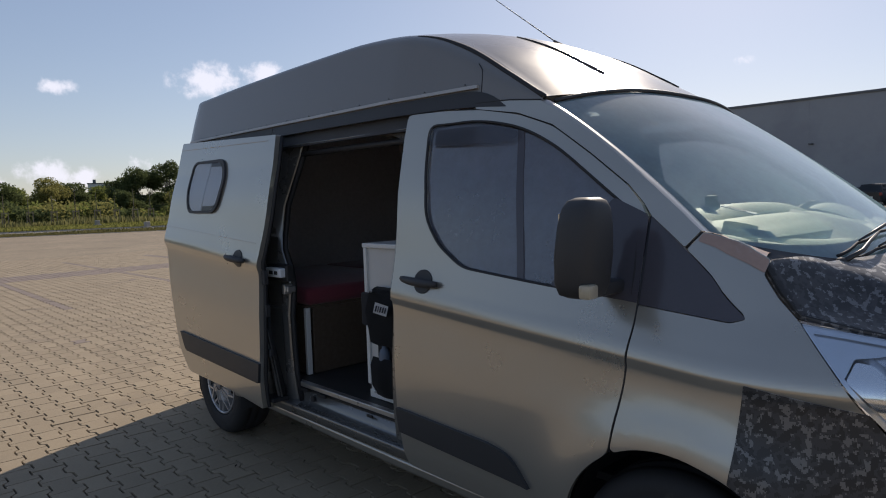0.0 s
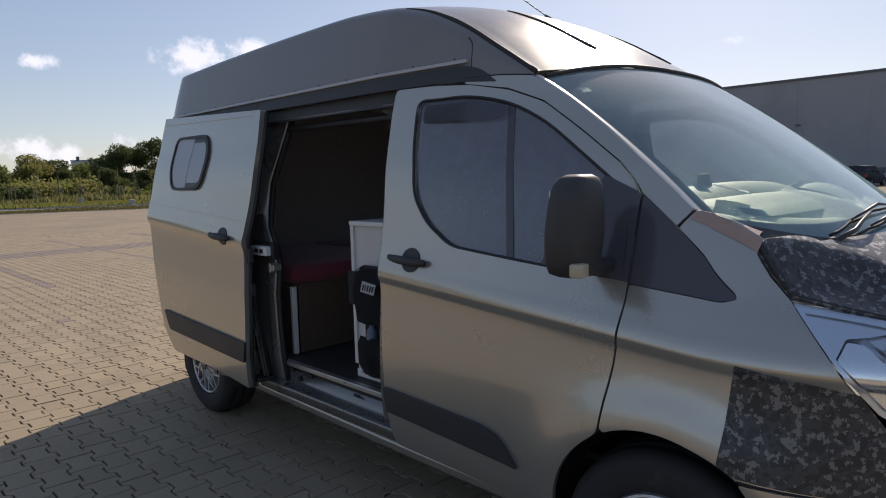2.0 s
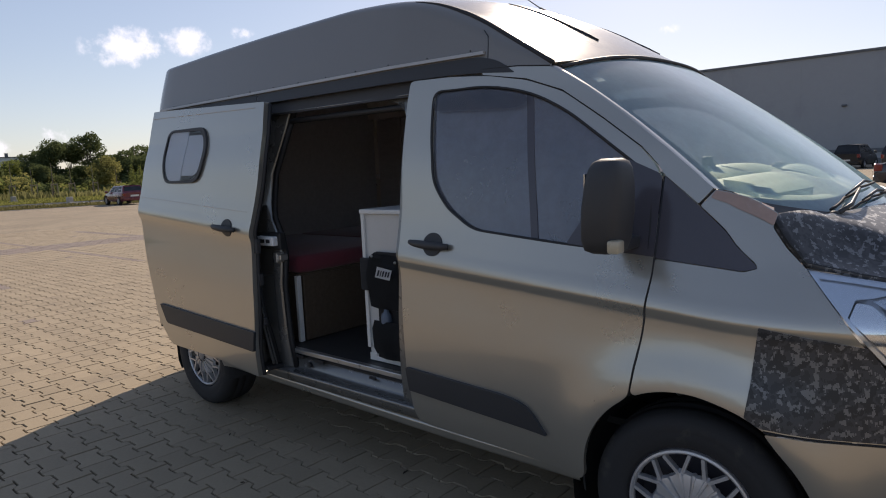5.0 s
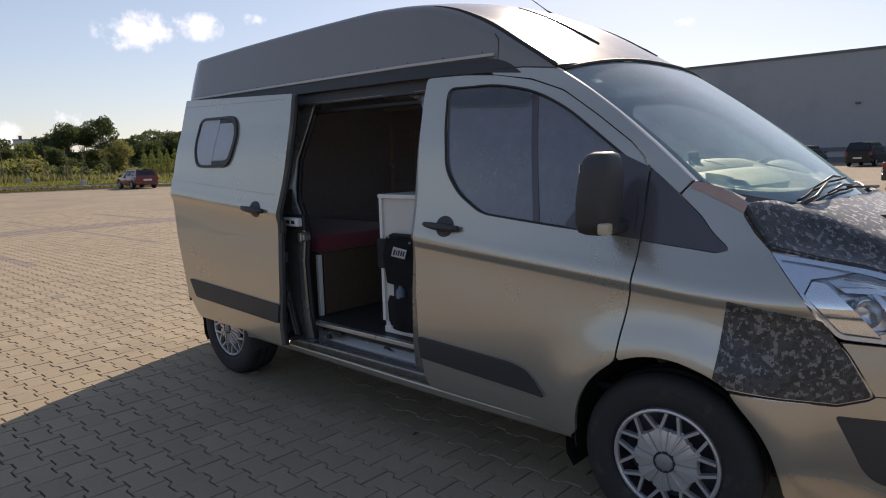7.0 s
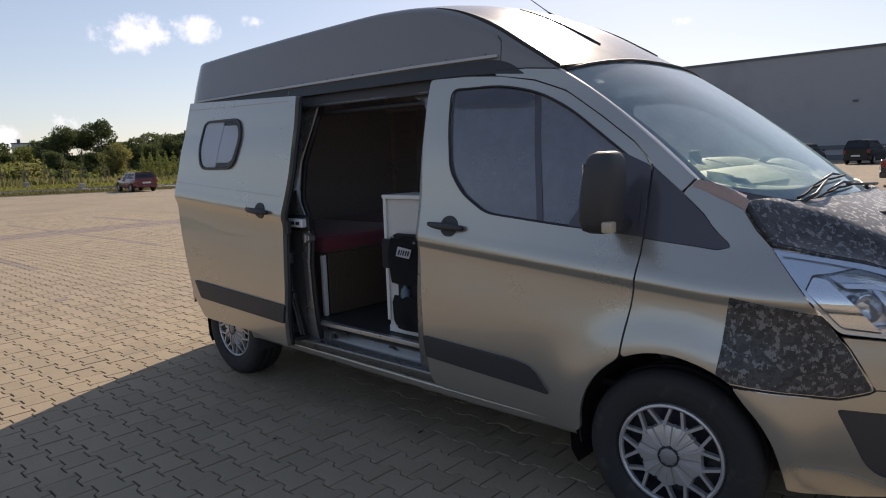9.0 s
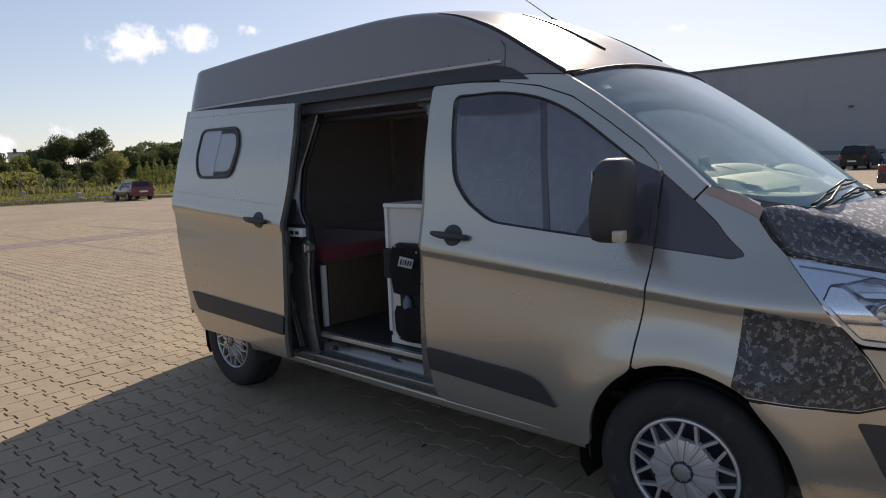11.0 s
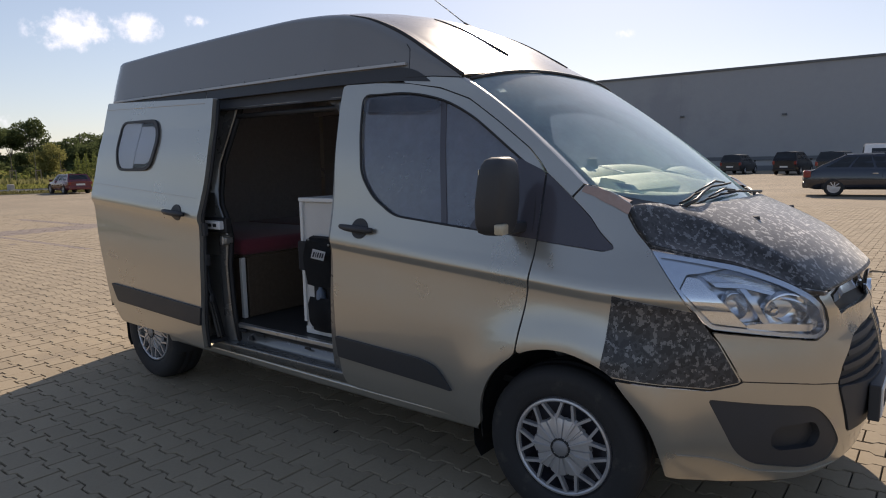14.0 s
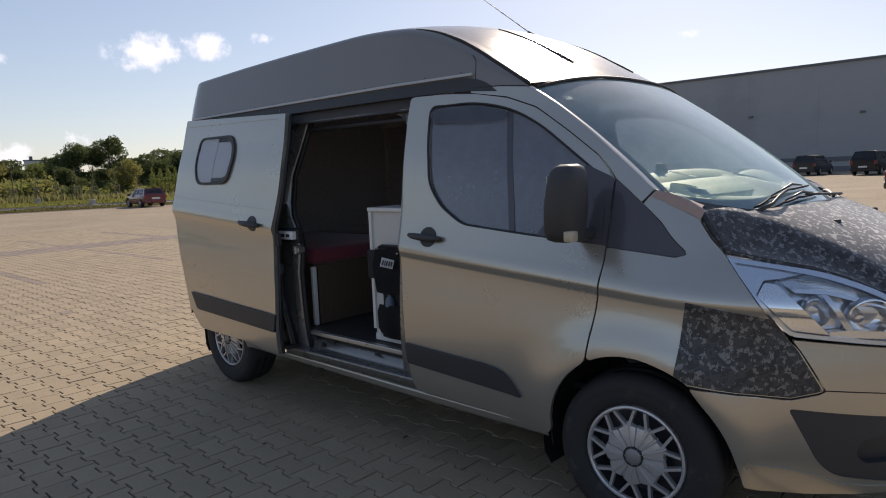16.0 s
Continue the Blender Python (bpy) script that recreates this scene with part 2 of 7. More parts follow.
M = {
    "paint": surface("champagne_metallic_paint", (0.44, 0.42, 0.375), 0.28, 0.72, 0.03, 3, 400, 0.03, coat=1.0),
    "roof_paint": surface("grey_roof_paint", (0.235, 0.225, 0.212), 0.20, 0.30, 0.05, 2, 300, 0.03, spec=0.5),
    # body paint darkened for the doorway recess: shade in the colour, plus stains
    "shaded_jamb_paint": surface("shaded_jamb_paint", (0.19, 0.187, 0.18), 0.26, 0.5, 0.08, 5, 100, 0.05, coat=0.8, stain=(0.09, 0.085, 0.08), stain_scale=7, stain_from=0.58),
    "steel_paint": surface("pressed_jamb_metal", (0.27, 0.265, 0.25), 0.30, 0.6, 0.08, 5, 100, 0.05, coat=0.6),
    # reddish tan beside the windscreen, with paler random blotches
    "reddish_paint": surface("reddish_tan_paint", (0.42, 0.29, 0.235), 0.42, 0.35, 0.15, 14, 90, 0.08, coat=0.4, stain=(0.46, 0.36, 0.31), stain_scale=12, stain_from=0.52),
    "cap_grey": surface("dull_centre_cap", (0.27, 0.27, 0.28), 0.42, 0.35, 0.08, 9, 120, 0.06),
    "arch_black": surface("black_arch_liner", (0.035, 0.035, 0.037), 0.85, 0, 0.2, spec=0.2),
    "dead_leaf": surface("dead_leaf", (0.05, 0.03, 0.02), 0.8, 0, 0.2),
    "cowl_plastic": surface("weathered_cowl_plastic", (0.06, 0.06, 0.064), 0.55, 0, 0.2, 8, 300, 0.1, spec=0.3),
    "rail_alu": surface("pale_awning_rail", (0.46, 0.45, 0.44), 0.5, 0.2, 0.08, 6, 80, 0.05),
    "charcoal": surface("charcoal_bumper_plastic", (0.046, 0.046, 0.05), 0.6, 0, 0.12, 6, 300, 0.1, bump=0.03, bump_scale=500),
    "arm_paint": surface("black_wiper_paint", (0.035, 0.035, 0.035), 0.45, 0, 0.1),
    "frit": surface("black_printed_glass", (0.015, 0.015, 0.017), 0.08, 0, 0.1, coat=1.0),
    "bowl_grey": surface("satin_lamp_bowl", (0.72, 0.75, 0.80), 0.22, 0.75, 0.05),
    "lamp_chrome": surface("bright_reflector", (0.93, 0.94, 0.96), 0.12, 0.85, 0.04),
    "black_plastic": surface("black_textured_plastic", (0.042, 0.042, 0.045), 0.55, 0, 0.15, 8, 300, 0.1, bump=0.03, bump_scale=500),
    "grey_plastic": surface("dark_grey_plastic", (0.035, 0.036, 0.04), 0.5, 0, 0.12, 6, 300, 0.1, bump=0.03, bump_scale=500),
    "gloss_black": surface("gloss_black", (0.078, 0.076, 0.092), 0.12, 0, 0.1, 6, 100, 0.05),
    "rubber": surface("black_rubber", (0.022, 0.022, 0.024), 0.75, 0, 0.2, 10, 120, 0.15, bump=0.02, bump_scale=200, stain=(0.05, 0.047, 0.042), stain_scale=9, stain_from=0.55),
    "seal": surface("rubber_seal", (0.02, 0.02, 0.022), 0.6, 0, 0.1),
    "hubcap": surface("silver_hubcap", (0.52, 0.515, 0.525), 0.33, 0.5, 0.06, 9, 120, 0.06, coat=0.3, stain=(0.25, 0.23, 0.21), stain_scale=18, stain_from=0.66),
    "chrome": surface("chrome", (0.85, 0.86, 0.88), 0.08, 1.0, 0.03, 6, 80, 0.03),
    "steel": surface("galvanised_rail", (0.55, 0.55, 0.54), 0.35, 0.85, 0.12, 12, 90, 0.1, stain=(0.15, 0.14, 0.13), stain_scale=14, stain_from=0.58),
    "camo": camo("grey_camouflage_vinyl"),
    # windscreen: real dusty layer, its teal colour paints the sky's reflection
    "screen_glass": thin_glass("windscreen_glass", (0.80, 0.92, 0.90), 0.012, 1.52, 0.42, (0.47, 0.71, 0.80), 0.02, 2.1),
    # door glass: bluish diffuse layer paints lens glare and sky sheen
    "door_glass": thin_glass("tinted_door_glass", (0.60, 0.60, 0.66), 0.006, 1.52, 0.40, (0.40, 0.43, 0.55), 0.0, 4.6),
    "smoke_glass": thin_glass("smoked_deflector", (0.72, 0.72, 0.74), 0.03, 1.5, 0.10, (0.2, 0.2, 0.25)),
    "lamp_glass": thin_glass("lamp_lens", (0.93, 0.95, 0.97), 0.01, 1.45, 0.015),
    "cream_lens": surface("cream_lens", (0.46, 0.40, 0.29), 0.25, 0, 0.08, coat=0.5),
    "lamp_grey": surface("lamp_bezel", (0.82, 0.86, 0.93), 0.22, 0.7, 0.05),
    "sticker_green": surface("grey_green_sticker", (0.30, 0.38, 0.36), 0.5, 0, 0.15, 40, 200, 0.1),
    "shade_cloth": surface("silver_window_blind", (0.74, 0.76, 0.80), 0.55, 0.0, 0.05, 5, 60, 0.04, bump=0.02, bump_scale=40),
    "dark_lining": surface("dark_brown_lining", (0.38, 0.36, 0.36), 0.8, 0, 0.2, 5, 60, 0.15, bump=0.04, bump_scale=200),
    "wood_lining": plank_wood("brown_plywood_lining", (0.42, 0.40, 0.41), (0.34, 0.32, 0.33), 1, 0.55),
    "ceiling_lining": surface("grey_brown_ceiling", (0.62, 0.58, 0.56), 0.8, 0, 0.15, 4, 60, 0.1),
    "van_floor": surface("dark_vinyl_floor", (0.034, 0.034, 0.034), 0.5, 0, 0.2, 6, 90, 0.15, stain=(0.06, 0.057, 0.053), stain_scale=9, stain_from=0.6),
    "white_laminate": surface("white_laminate", (0.68, 0.68, 0.66), 0.38, 0, 0.05, 6, 120, 0.04),
    "grey_laminate": surface("light_grey_laminate", (0.58, 0.57, 0.55), 0.4, 0, 0.06, 6, 120, 0.04),
    "red_fabric": surface("dark_red_upholstery", (0.14, 0.020, 0.034), 0.85, 0, 0.15, 7, 200, 0.12, bump=0.05, bump_scale=300, sheen=0.3),
    "bench_wood": plank_wood("brown_bench_board", (0.105, 0.078, 0.055), (0.07, 0.050, 0.035), 1, 0.5),
    "black_fabric": surface("black_nylon", (0.012, 0.012, 0.014), 0.8, 0, 0.2, 8, 250, 0.15, bump=0.05, bump_scale=400, sheen=0.1),
    "blue_can": surface("blue_grey_plastic", (0.11, 0.14, 0.19), 0.4, 0, 0.1),
    "white_print": surface("white_print", (0.8, 0.8, 0.8), 0.5, 0, 0.03),
    "dark_print": surface("dark_print", (0.03, 0.035, 0.05), 0.5, 0, 0.03),
    "dash_cream": surface("pale_dashboard_cover", (0.64, 0.66, 0.54), 0.6, 0, 0.1, 5, 90, 0.08, bump=0.03, bump_scale=200),
    "dash_dark": surface("dark_dashboard", (0.30, 0.30, 0.28), 0.6, 0, 0.1, 6, 150, 0.08),
    "seat_fabric": surface("grey_seat_fabric", (0.06, 0.065, 0.07), 0.9, 0, 0.15, 8, 200, 0.1, bump=0.05, bump_scale=300),
    "paver": surface("sandy_concrete_paver", (0.315, 0.257, 0.180), 0.9, 0, 0.13, 2.2, 60, 0.12, bump=0.06, bump_scale=180, spec=0.25, random_vary=0.07, stain=(0.255, 0.210, 0.155), stain_scale=1.2, stain_from=0.58),
    "paver_dark": surface("dark_concrete_paver", (0.215, 0.172, 0.145), 0.85, 0, 0.12, 2.2, 60, 0.10, bump=0.06, bump_scale=180, random_vary=0.07),
    "joint": surface("sandy_joint", (0.05, 0.044, 0.038), 0.95, 0, 0.2, 3, 50, 0.15),
    "kerb": surface("concrete_kerb", (0.33, 0.31, 0.28), 0.85, 0, 0.15, 2, 30, 0.1, bump=0.05, bump_scale=60),
    "far_road": surface("pale_asphalt_road", (0.25, 0.235, 0.205), 0.95, 0, 0.1, 0.3, 4, 0.1, spec=0.08),
    "step_metal": surface("dark_worn_step", (0.13, 0.128, 0.125), 0.5, 0.2, 0.15, 6, 90, 0.12, stain=(0.06, 0.057, 0.055), stain_scale=8, stain_from=0.5),
    "grass": leafy("grass_blades", (0.145, 0.165, 0.05)),
    # verge grass, a darker green than the meadow
    "verge_turf": leafy("dark_verge_turf", (0.10, 0.105, 0.045)),
    "dry_grass": leafy("dry_tall_grass", (0.15, 0.165, 0.07)),
    "leaf_dark": leafy("dark_green_leaves", (0.07, 0.098, 0.042)),
    "leaf_mid": leafy("mid_green_leaves", (0.14, 0.18, 0.055)),
    "leaf_light": leafy("yellow_green_leaves", (0.17, 0.185, 0.065)),
    "bark": surface("grey_bark", (0.10, 0.085, 0.07), 0.9, 0, 0.2, 3, 20, 0.2, bump=0.1, bump_scale=20),
    "stake": surface("weathered_wood_stake", (0.28, 0.22, 0.15), 0.8, 0, 0.15, 3, 20, 0.1),
    "hall_wall": surface("grey_metal_cladding", (0.315, 0.322, 0.34), 0.55, 0.1, 0.06, 0.1, 2, 0.05, stain=(0.275, 0.28, 0.303), stain_scale=0.12, stain_from=0.50),
    "hall_trim": surface("dark_grey_trim", (0.12, 0.125, 0.135), 0.5, 0.2, 0.05),
    "hall_base": surface("dark_plinth", (0.13, 0.14, 0.155), 0.8, 0, 0.08),
    "office_wall": surface("pale_render", (0.55, 0.56, 0.57), 0.8, 0, 0.06, 0.3),
    "pane": surface("dark_window_pane", (0.045, 0.052, 0.06), 0.08, 0, 0.1, spec=0.8),
    "car_red": surface("dark_red_car_paint", (0.13, 0.012, 0.024), 0.25, 0.2, 0.03, 2, 100, 0.02, coat=1.0),
    "car_navy": surface("navy_car_paint", (0.012, 0.016, 0.03), 0.2, 0.2, 0.03, 2, 100, 0.02, coat=1.0),
    "car_black": surface("black_car_paint", (0.012, 0.012, 0.014), 0.3, 0.0, 0.03, 2, 100, 0.02, coat=0.25, spec=0.3),
    "car_grey": surface("dark_grey_car_paint", (0.03, 0.033, 0.037), 0.3, 0.1, 0.03, 2, 100, 0.02, coat=0.3, spec=0.3),
    "car_white": surface("white_van_paint", (0.72, 0.73, 0.74), 0.25, 0, 0.03, 2, 100, 0.02, coat=0.8),
    "tail_red": surface("red_tail_lens", (0.20, 0.012, 0.012), 0.15, 0, 0.05, coat=0.8),
}


# ---- building helpers ----
def link(name, mesh, mat=None, parent=None, label=""):
    ob = new(name, mesh)
    if mat:
        mesh.materials.append(mat)
    if parent is not None:
        ob.parent = parent
    if label:
        ob["label"] = label
    return ob


def part(name, bm, mat, parent=None, label="", smooth=0.0):
    """A bmesh as one mesh object. smooth: degrees below which edges are shaded round (0: flat)."""
    mesh = bpy.data.meshes.new(name)
    if smooth:
        for f in bm.faces:
            f.smooth = True
        for e in bm.edges:
            if len(e.link_faces) == 2 and e.calc_face_angle(0) > radians(smooth):
                e.smooth = False
    bm.to_mesh(mesh)
    bm.free()
    return link(name, mesh, mat, parent, label)


def thing(name, place, label, category, group="", kind=""):
    ob = new(name)
    ob.matrix_basis = place
    ob.empty_display_size = 0.1
    return tagged(ob, label, category, group, kind)


def box(bm, x0, x1, y0, y1, z0, z1, bevel=0.0, m=None):
    r = bmesh.ops.create_cube(bm, size=1)
    vs = r["verts"]
    for v in vs:
        v.co = Vector(((x0 + x1) / 2 + v.co.x * (x1 - x0), (y0 + y1) / 2 + v.co.y * (y1 - y0), (z0 + z1) / 2 + v.co.z * (z1 - z0)))
    if bevel:
        es = list({e for v in vs for e in v.link_edges})
        got = bmesh.ops.bevel(bm, geom=es, offset=bevel, segments=2, profile=0.5, affect="EDGES")
        vs = list({v for f in got["faces"] for v in f.verts} | {v for v in vs if v.is_valid})
    if m is not None:
        bmesh.ops.transform(bm, matrix=m, verts=vs)
    return vs


def boxes(*args, bevel=0.0):
    bm = bmesh.new()
    for a in args:
        box(bm, *a, bevel=bevel)
    return bm


def tube(bm, points, radius, sides=8, closed=False, ends=True):
    """A round bar along points; radius: one number or one for each point."""
    pts = [Vector(p) for p in points]
    n = len(pts)
    rings, up = [], None
    for i, p in enumerate(pts):
        a = pts[i - 1] if i or closed else p
        b = pts[(i + 1) % n] if i < n - 1 or closed else p
        d = (b - a).normalized()
        if up is None:
            up = d.orthogonal().normalized()
        up = (up - d * up.dot(d)).normalized()
        side = d.cross(up)
        r = radius[i] if isinstance(radius, (list, tuple)) else radius
        rings.append([bm.verts.new(p + (up * math.cos(k * math.tau / sides) + side * math.sin(k * math.tau / sides)) * r) for k in range(sides)])
    for i in range(n if closed else n - 1):
        a, b = rings[i], rings[(i + 1) % n]
        for k in range(sides):
            bm.faces.new((a[k], a[(k + 1) % sides], b[(k + 1) % sides], b[k]))
    if ends and not closed:
        bm.faces.new(rings[0][::-1])
        bm.faces.new(rings[-1])
    return rings


def lathe(bm, profile, sides=40, axis="y"):
    """Turns a profile of (radius, along) round an axis."""
    rings = []
    for r, a in profile:
        ring = []
        for k in range(sides):
            c, s = math.cos(k * math.tau / sides) * r, math.sin(k * math.tau / sides) * r
            ring.append(bm.verts.new((c, a, s) if axis == "y" else (c, s, a)))
        rings.append(ring)
    for a, b in zip(rings, rings[1:]):
        for k in range(sides):
            bm.faces.new((a[k], b[k], b[(k + 1) % sides], a[(k + 1) % sides]))
    return rings


def rounded(points, radius=0.03, steps=4):
    """A closed outline with its corners rounded; a point may carry a radius of its own."""
    pts = [(Vector(p[:2]), p[2] if len(p) > 2 else radius) for p in points]
    out = []
    for i, (p, r) in enumerate(pts):
        a, b = pts[i - 1][0] - p, pts[(i + 1) % len(pts)][0] - p
        r = min(r, a.length * 0.45, b.length * 0.45)
        if r < 1e-4:
            out.append(p)
            continue
        q, w = p + a.normalized() * r, p + b.normalized() * r
        for k in range(steps + 1):
            t = k / steps
            out.append(q * (1 - t) ** 2 + p * 2 * t * (1 - t) + w * t * t)
    return out


# ---- the van's skin ----
def lerp_table(table, v):
    """Smooth value of a table of (place, value) at v."""
    if v <= table[0][0]:
        return table[0][1]
    for (a, p), (b, q) in zip(table, table[1:]):
        if v <= b:
            return p + (q - p) * (v - a) / (b - a)
    return table[-1][1]


class Curve:
    """A smooth curve (cubic Hermite, monotone tangents) through a table."""

    def __init__(self, table):
        self.x = [a for a, _ in table]
        self.y = [b for _, b in table]
        n = len(table)
        d = [(self.y[i + 1] - self.y[i]) / (self.x[i + 1] - self.x[i]) for i in range(n - 1)]
        self.m = [d[0]] + [0 if d[i - 1] * d[i] <= 0 else 2 * d[i - 1] * d[i] / (d[i - 1] + d[i]) for i in range(1, n - 1)] + [d[-1]]

    def __call__(self, v):
        x, y, m = self.x, self.y, self.m
        if v <= x[0]:
            return y[0]
        if v >= x[-1]:
            return y[-1]
        i = max(k for k in range(len(x) - 1) if x[k] <= v)
        h = x[i + 1] - x[i]
        t = (v - x[i]) / h
        return (y[i] * (1 + 2 * t) * (1 - t) ** 2 + m[i] * h * t * (1 - t) ** 2
                + y[i + 1] * t * t * (3 - 2 * t) - m[i + 1] * h * t * t * (1 - t))


# half width of the van's side by height, and how it draws in towards the windscreen
HALF = Curve([(0.18, 0.90), (0.30, 0.945), (0.45, 0.979), (0.60, 0.989), (0.72, 0.9865), (0.80, 0.981), (0.87, 0.9755), (0.925, 0.9735), (0.955, 0.9755), (0.978, 0.983), (0.99, 0.986), (1.0, 0.9855),
              (1.06, 0.973), (1.16, 0.955), (1.40, 0.928), (1.60, 0.895), (1.80, 0.853), (1.90, 0.828), (2.05, 0.785), (2.20, 0.740)])
DRAW_X = Curve([(-1.25, 0.0), (-0.8, 0.04), (-0.5, 0.086), (-0.1, 0.15), (0.17, 0.24), (0.35, 0.30), (0.8, 0.34), (1.6, 0.34)])
DRAW_Z = Curve([(0.75, 0.0), (0.9, 0.02), (1.1, 0.22), (1.4, 0.6), (1.7, 1.0), (2.2, 1.0)])
# how far the shoulder crease, which falls towards the front, carries the section with it
FOLLOW = Curve([(0.60, 0.0), (0.85, 1.0), (1.22, 1.0), (1.60, 0.0)])
# plan of the nose: x and half width by distance round it
NOSE = [(0.10, 0.993), (0.20, 0.975), (0.30, 0.938), (0.40, 0.884), (0.50, 0.815), (0.60, 0.735), (0.70, 0.648), (0.765, 0.575), (0.818, 0.490), (0.863, 0.385),
        (0.893, 0.265), (0.910, 0.13), (0.915, 0.0)]


def nose_tables():
    s, sx, sy = 0.10, [(0.0, 0.0), (0.10, 0.10)], [(0.0, 0.995), (0.10, 0.993)]
    for (a, b), (c, d) in zip(NOSE, NOSE[1:]):
        s += ((c - a) ** 2 + (d - b) ** 2) ** 0.5
        sx.append((s, c))
        sy.append((s, d))
    return Curve(sx), Curve(sy), s


NOSE_X, NOSE_Y, NOSE_END = nose_tables()


def plan(s):
    if s <= 0:
        return s, 0.995
    return NOSE_X(s), NOSE_Y(s)


REAR_FLARE = [True]
LEAN_Z = Curve([(0.60, 0.0), (0.72, 0.012), (0.80, 0.030), (0.90, 0.058), (1.0, 0.075)])
LEAN_S = Curve([(0.92, 0.0), (1.02, 0.35), (1.15, 0.9), (1.25, 1.0)])


def skin(s, z, out=0.0):
    """A point of the van's right side: s runs forward along it and round the nose, z is the height, out lies off it."""
    s = min(s, NOSE_END - 0.012)
    x, y = plan(s)
    a, b = plan(s - 0.01), plan(s + 0.01)
    tx, ty = b[0] - a[0], b[1] - a[1]
    n = (tx * tx + ty * ty) ** 0.5
    nx, ny = -ty / n, tx / n
    zc = z - FOLLOW(z) * (-0.04 - 0.078 * s)
    r = math.hypot(s - 0.018, z - 0.375)
    if REAR_FLARE[0]:
        r = min(r, math.hypot(s + 2.933, z - 0.335))
    flare = 0.026 * math.exp(-(((r - 0.35) / 0.105) ** 2))
    d = 0.995 - HALF(zc) + DRAW_X(s) * DRAW_Z(z) + LEAN_S(s) * LEAN_Z(z) - flare - out
    return x - nx * d, -(y - ny * d), z


def skin_normal(s, z):
    a, b = Vector(skin(s + 0.003, z)), Vector(skin(s - 0.003, z))
    c, d = Vector(skin(s, z + 0.003)), Vector(skin(s, z - 0.003))
    n = (a - b).cross(c - d)
    return n.normalized() if n.length > 1e-12 else Vector((0, -1, 0))


def panel(name, outline, mat, parent, holes=(), out=0.0, thick=0.016, step=0.045, label="", left=False):
    """A sheet cut from the van's skin along an outline of (s, z), with a turned-in edge."""
    bm = bmesh.new()
    for loop in (outline, *holes):
        vs = [bm.verts.new((p[0], 0, p[1])) for p in loop]
        for a, b in zip(vs, vs[1:] + vs[:1]):
            bm.edges.new((a, b))
    bmesh.ops.triangle_fill(bm, use_beauty=True, use_dissolve=False, edges=bm.edges[:], normal=(0, -1, 0))
    for axis, k in (((1, 0, 0), 0), ((0, 0, 1), 2)):
        lo, hi = min(v.co[k] for v in bm.verts), max(v.co[k] for v in bm.verts)
        for i in range(math.ceil(lo / step), math.floor(hi / step) + 1):
            bmesh.ops.bisect_plane(bm, geom=bm.verts[:] + bm.edges[:] + bm.faces[:], plane_co=[i * step * a for a in axis], plane_no=axis)
    if min(v.co.z for v in bm.verts) < 1.1 and max(v.co.z for v in bm.verts) > 0.8:
        for z in (0.88, 0.905, 0.93, 0.945, 0.955, 0.964, 0.974, 0.984, 0.993, 1.002, 1.015, 1.035, 1.06, 1.09):
            bmesh.ops.bisect_plane(bm, geom=bm.verts[:] + bm.edges[:] + bm.faces[:], plane_co=(0, 0, z - 0.04), plane_no=(0.078, 0, 1))
    bm.normal_update()
    bmesh.ops.reverse_faces(bm, faces=[f for f in bm.faces if f.normal.y > 0])
    bm.verts.index_update()
    flip = -1 if left else 1
    verts = [Vector(skin(v.co.x, v.co.z, out)) for v in bm.verts]
    norms = [skin_normal(v.co.x, v.co.z) for v in bm.verts]
    faces, loops = [], []
    for f in bm.faces:
        ids = [v.index for v in f.verts]
        faces.append(ids)
        loops += [norms[i] for i in ids]
    for e in [e for e in bm.edges if len(e.link_faces) == 1]:
        l = e.link_loops[0]
        a, b = l.vert, l.link_loop_next.vert
        k = len(verts)
        q = [Vector(skin(v.co.x, v.co.z, o)) for v, o in ((b, out), (a, out), (a, out - thick), (b, out - thick))]
        verts += q
        n = (q[1] - q[0]).cross(q[2] - q[0]).normalized()
        faces.append([k, k + 1, k + 2, k + 3])
        loops += [n] * 4
    bm.free()
    if left:
        verts = [Vector((v.x, -v.y, v.z)) for v in verts]
        pos, done = 0, []
        for f in faces:
            some = loops[pos:pos + len(f)][::-1]
            pos += len(f)
            f.reverse()
            done += [Vector((n.x, -n.y, n.z)) for n in some]
        loops = done
    mesh = bpy.data.meshes.new(name)
    mesh.from_pydata(verts, [], faces, shade_flat=False)
    mesh.normals_split_custom_set(loops)
    return link(name, mesh, mat, parent, label)


def skin_tube(bm, points, radius, out=0.0, sides=6, closed=False):
    tube(bm, [skin(s, z, out) for s, z in points], radius, sides, closed)


def between(points, n):
    """Points of an open line, evenly cut into more."""
    res = []
    for a, b in zip(points, points[1:]):
        res += [(a[0] + (b[0] - a[0]) * k / n, a[1] + (b[1] - a[1]) * k / n) for k in range(n)]
    return res + [tuple(points[-1])]


def arc(cx, cz, r, a0, a1, n=14):
    return [(cx + r * math.cos(radians(a0 + (a1 - a0) * k / n)), cz + r * math.sin(radians(a0 + (a1 - a0) * k / n))) for k in range(n + 1)]


VAN = thing("camper_van", pose(0, 0, 0), "champagne silver high-roof camper van with sliding door open", "van")
WHEELBASE, HUB_Z = 2.915, 0.345
FRONT_ARCH = arc(0.018, 0.393, 0.331, 181, 0, 42)
REAR_ARCH = arc(-2.933, 0.335, 0.375, 180, 0)

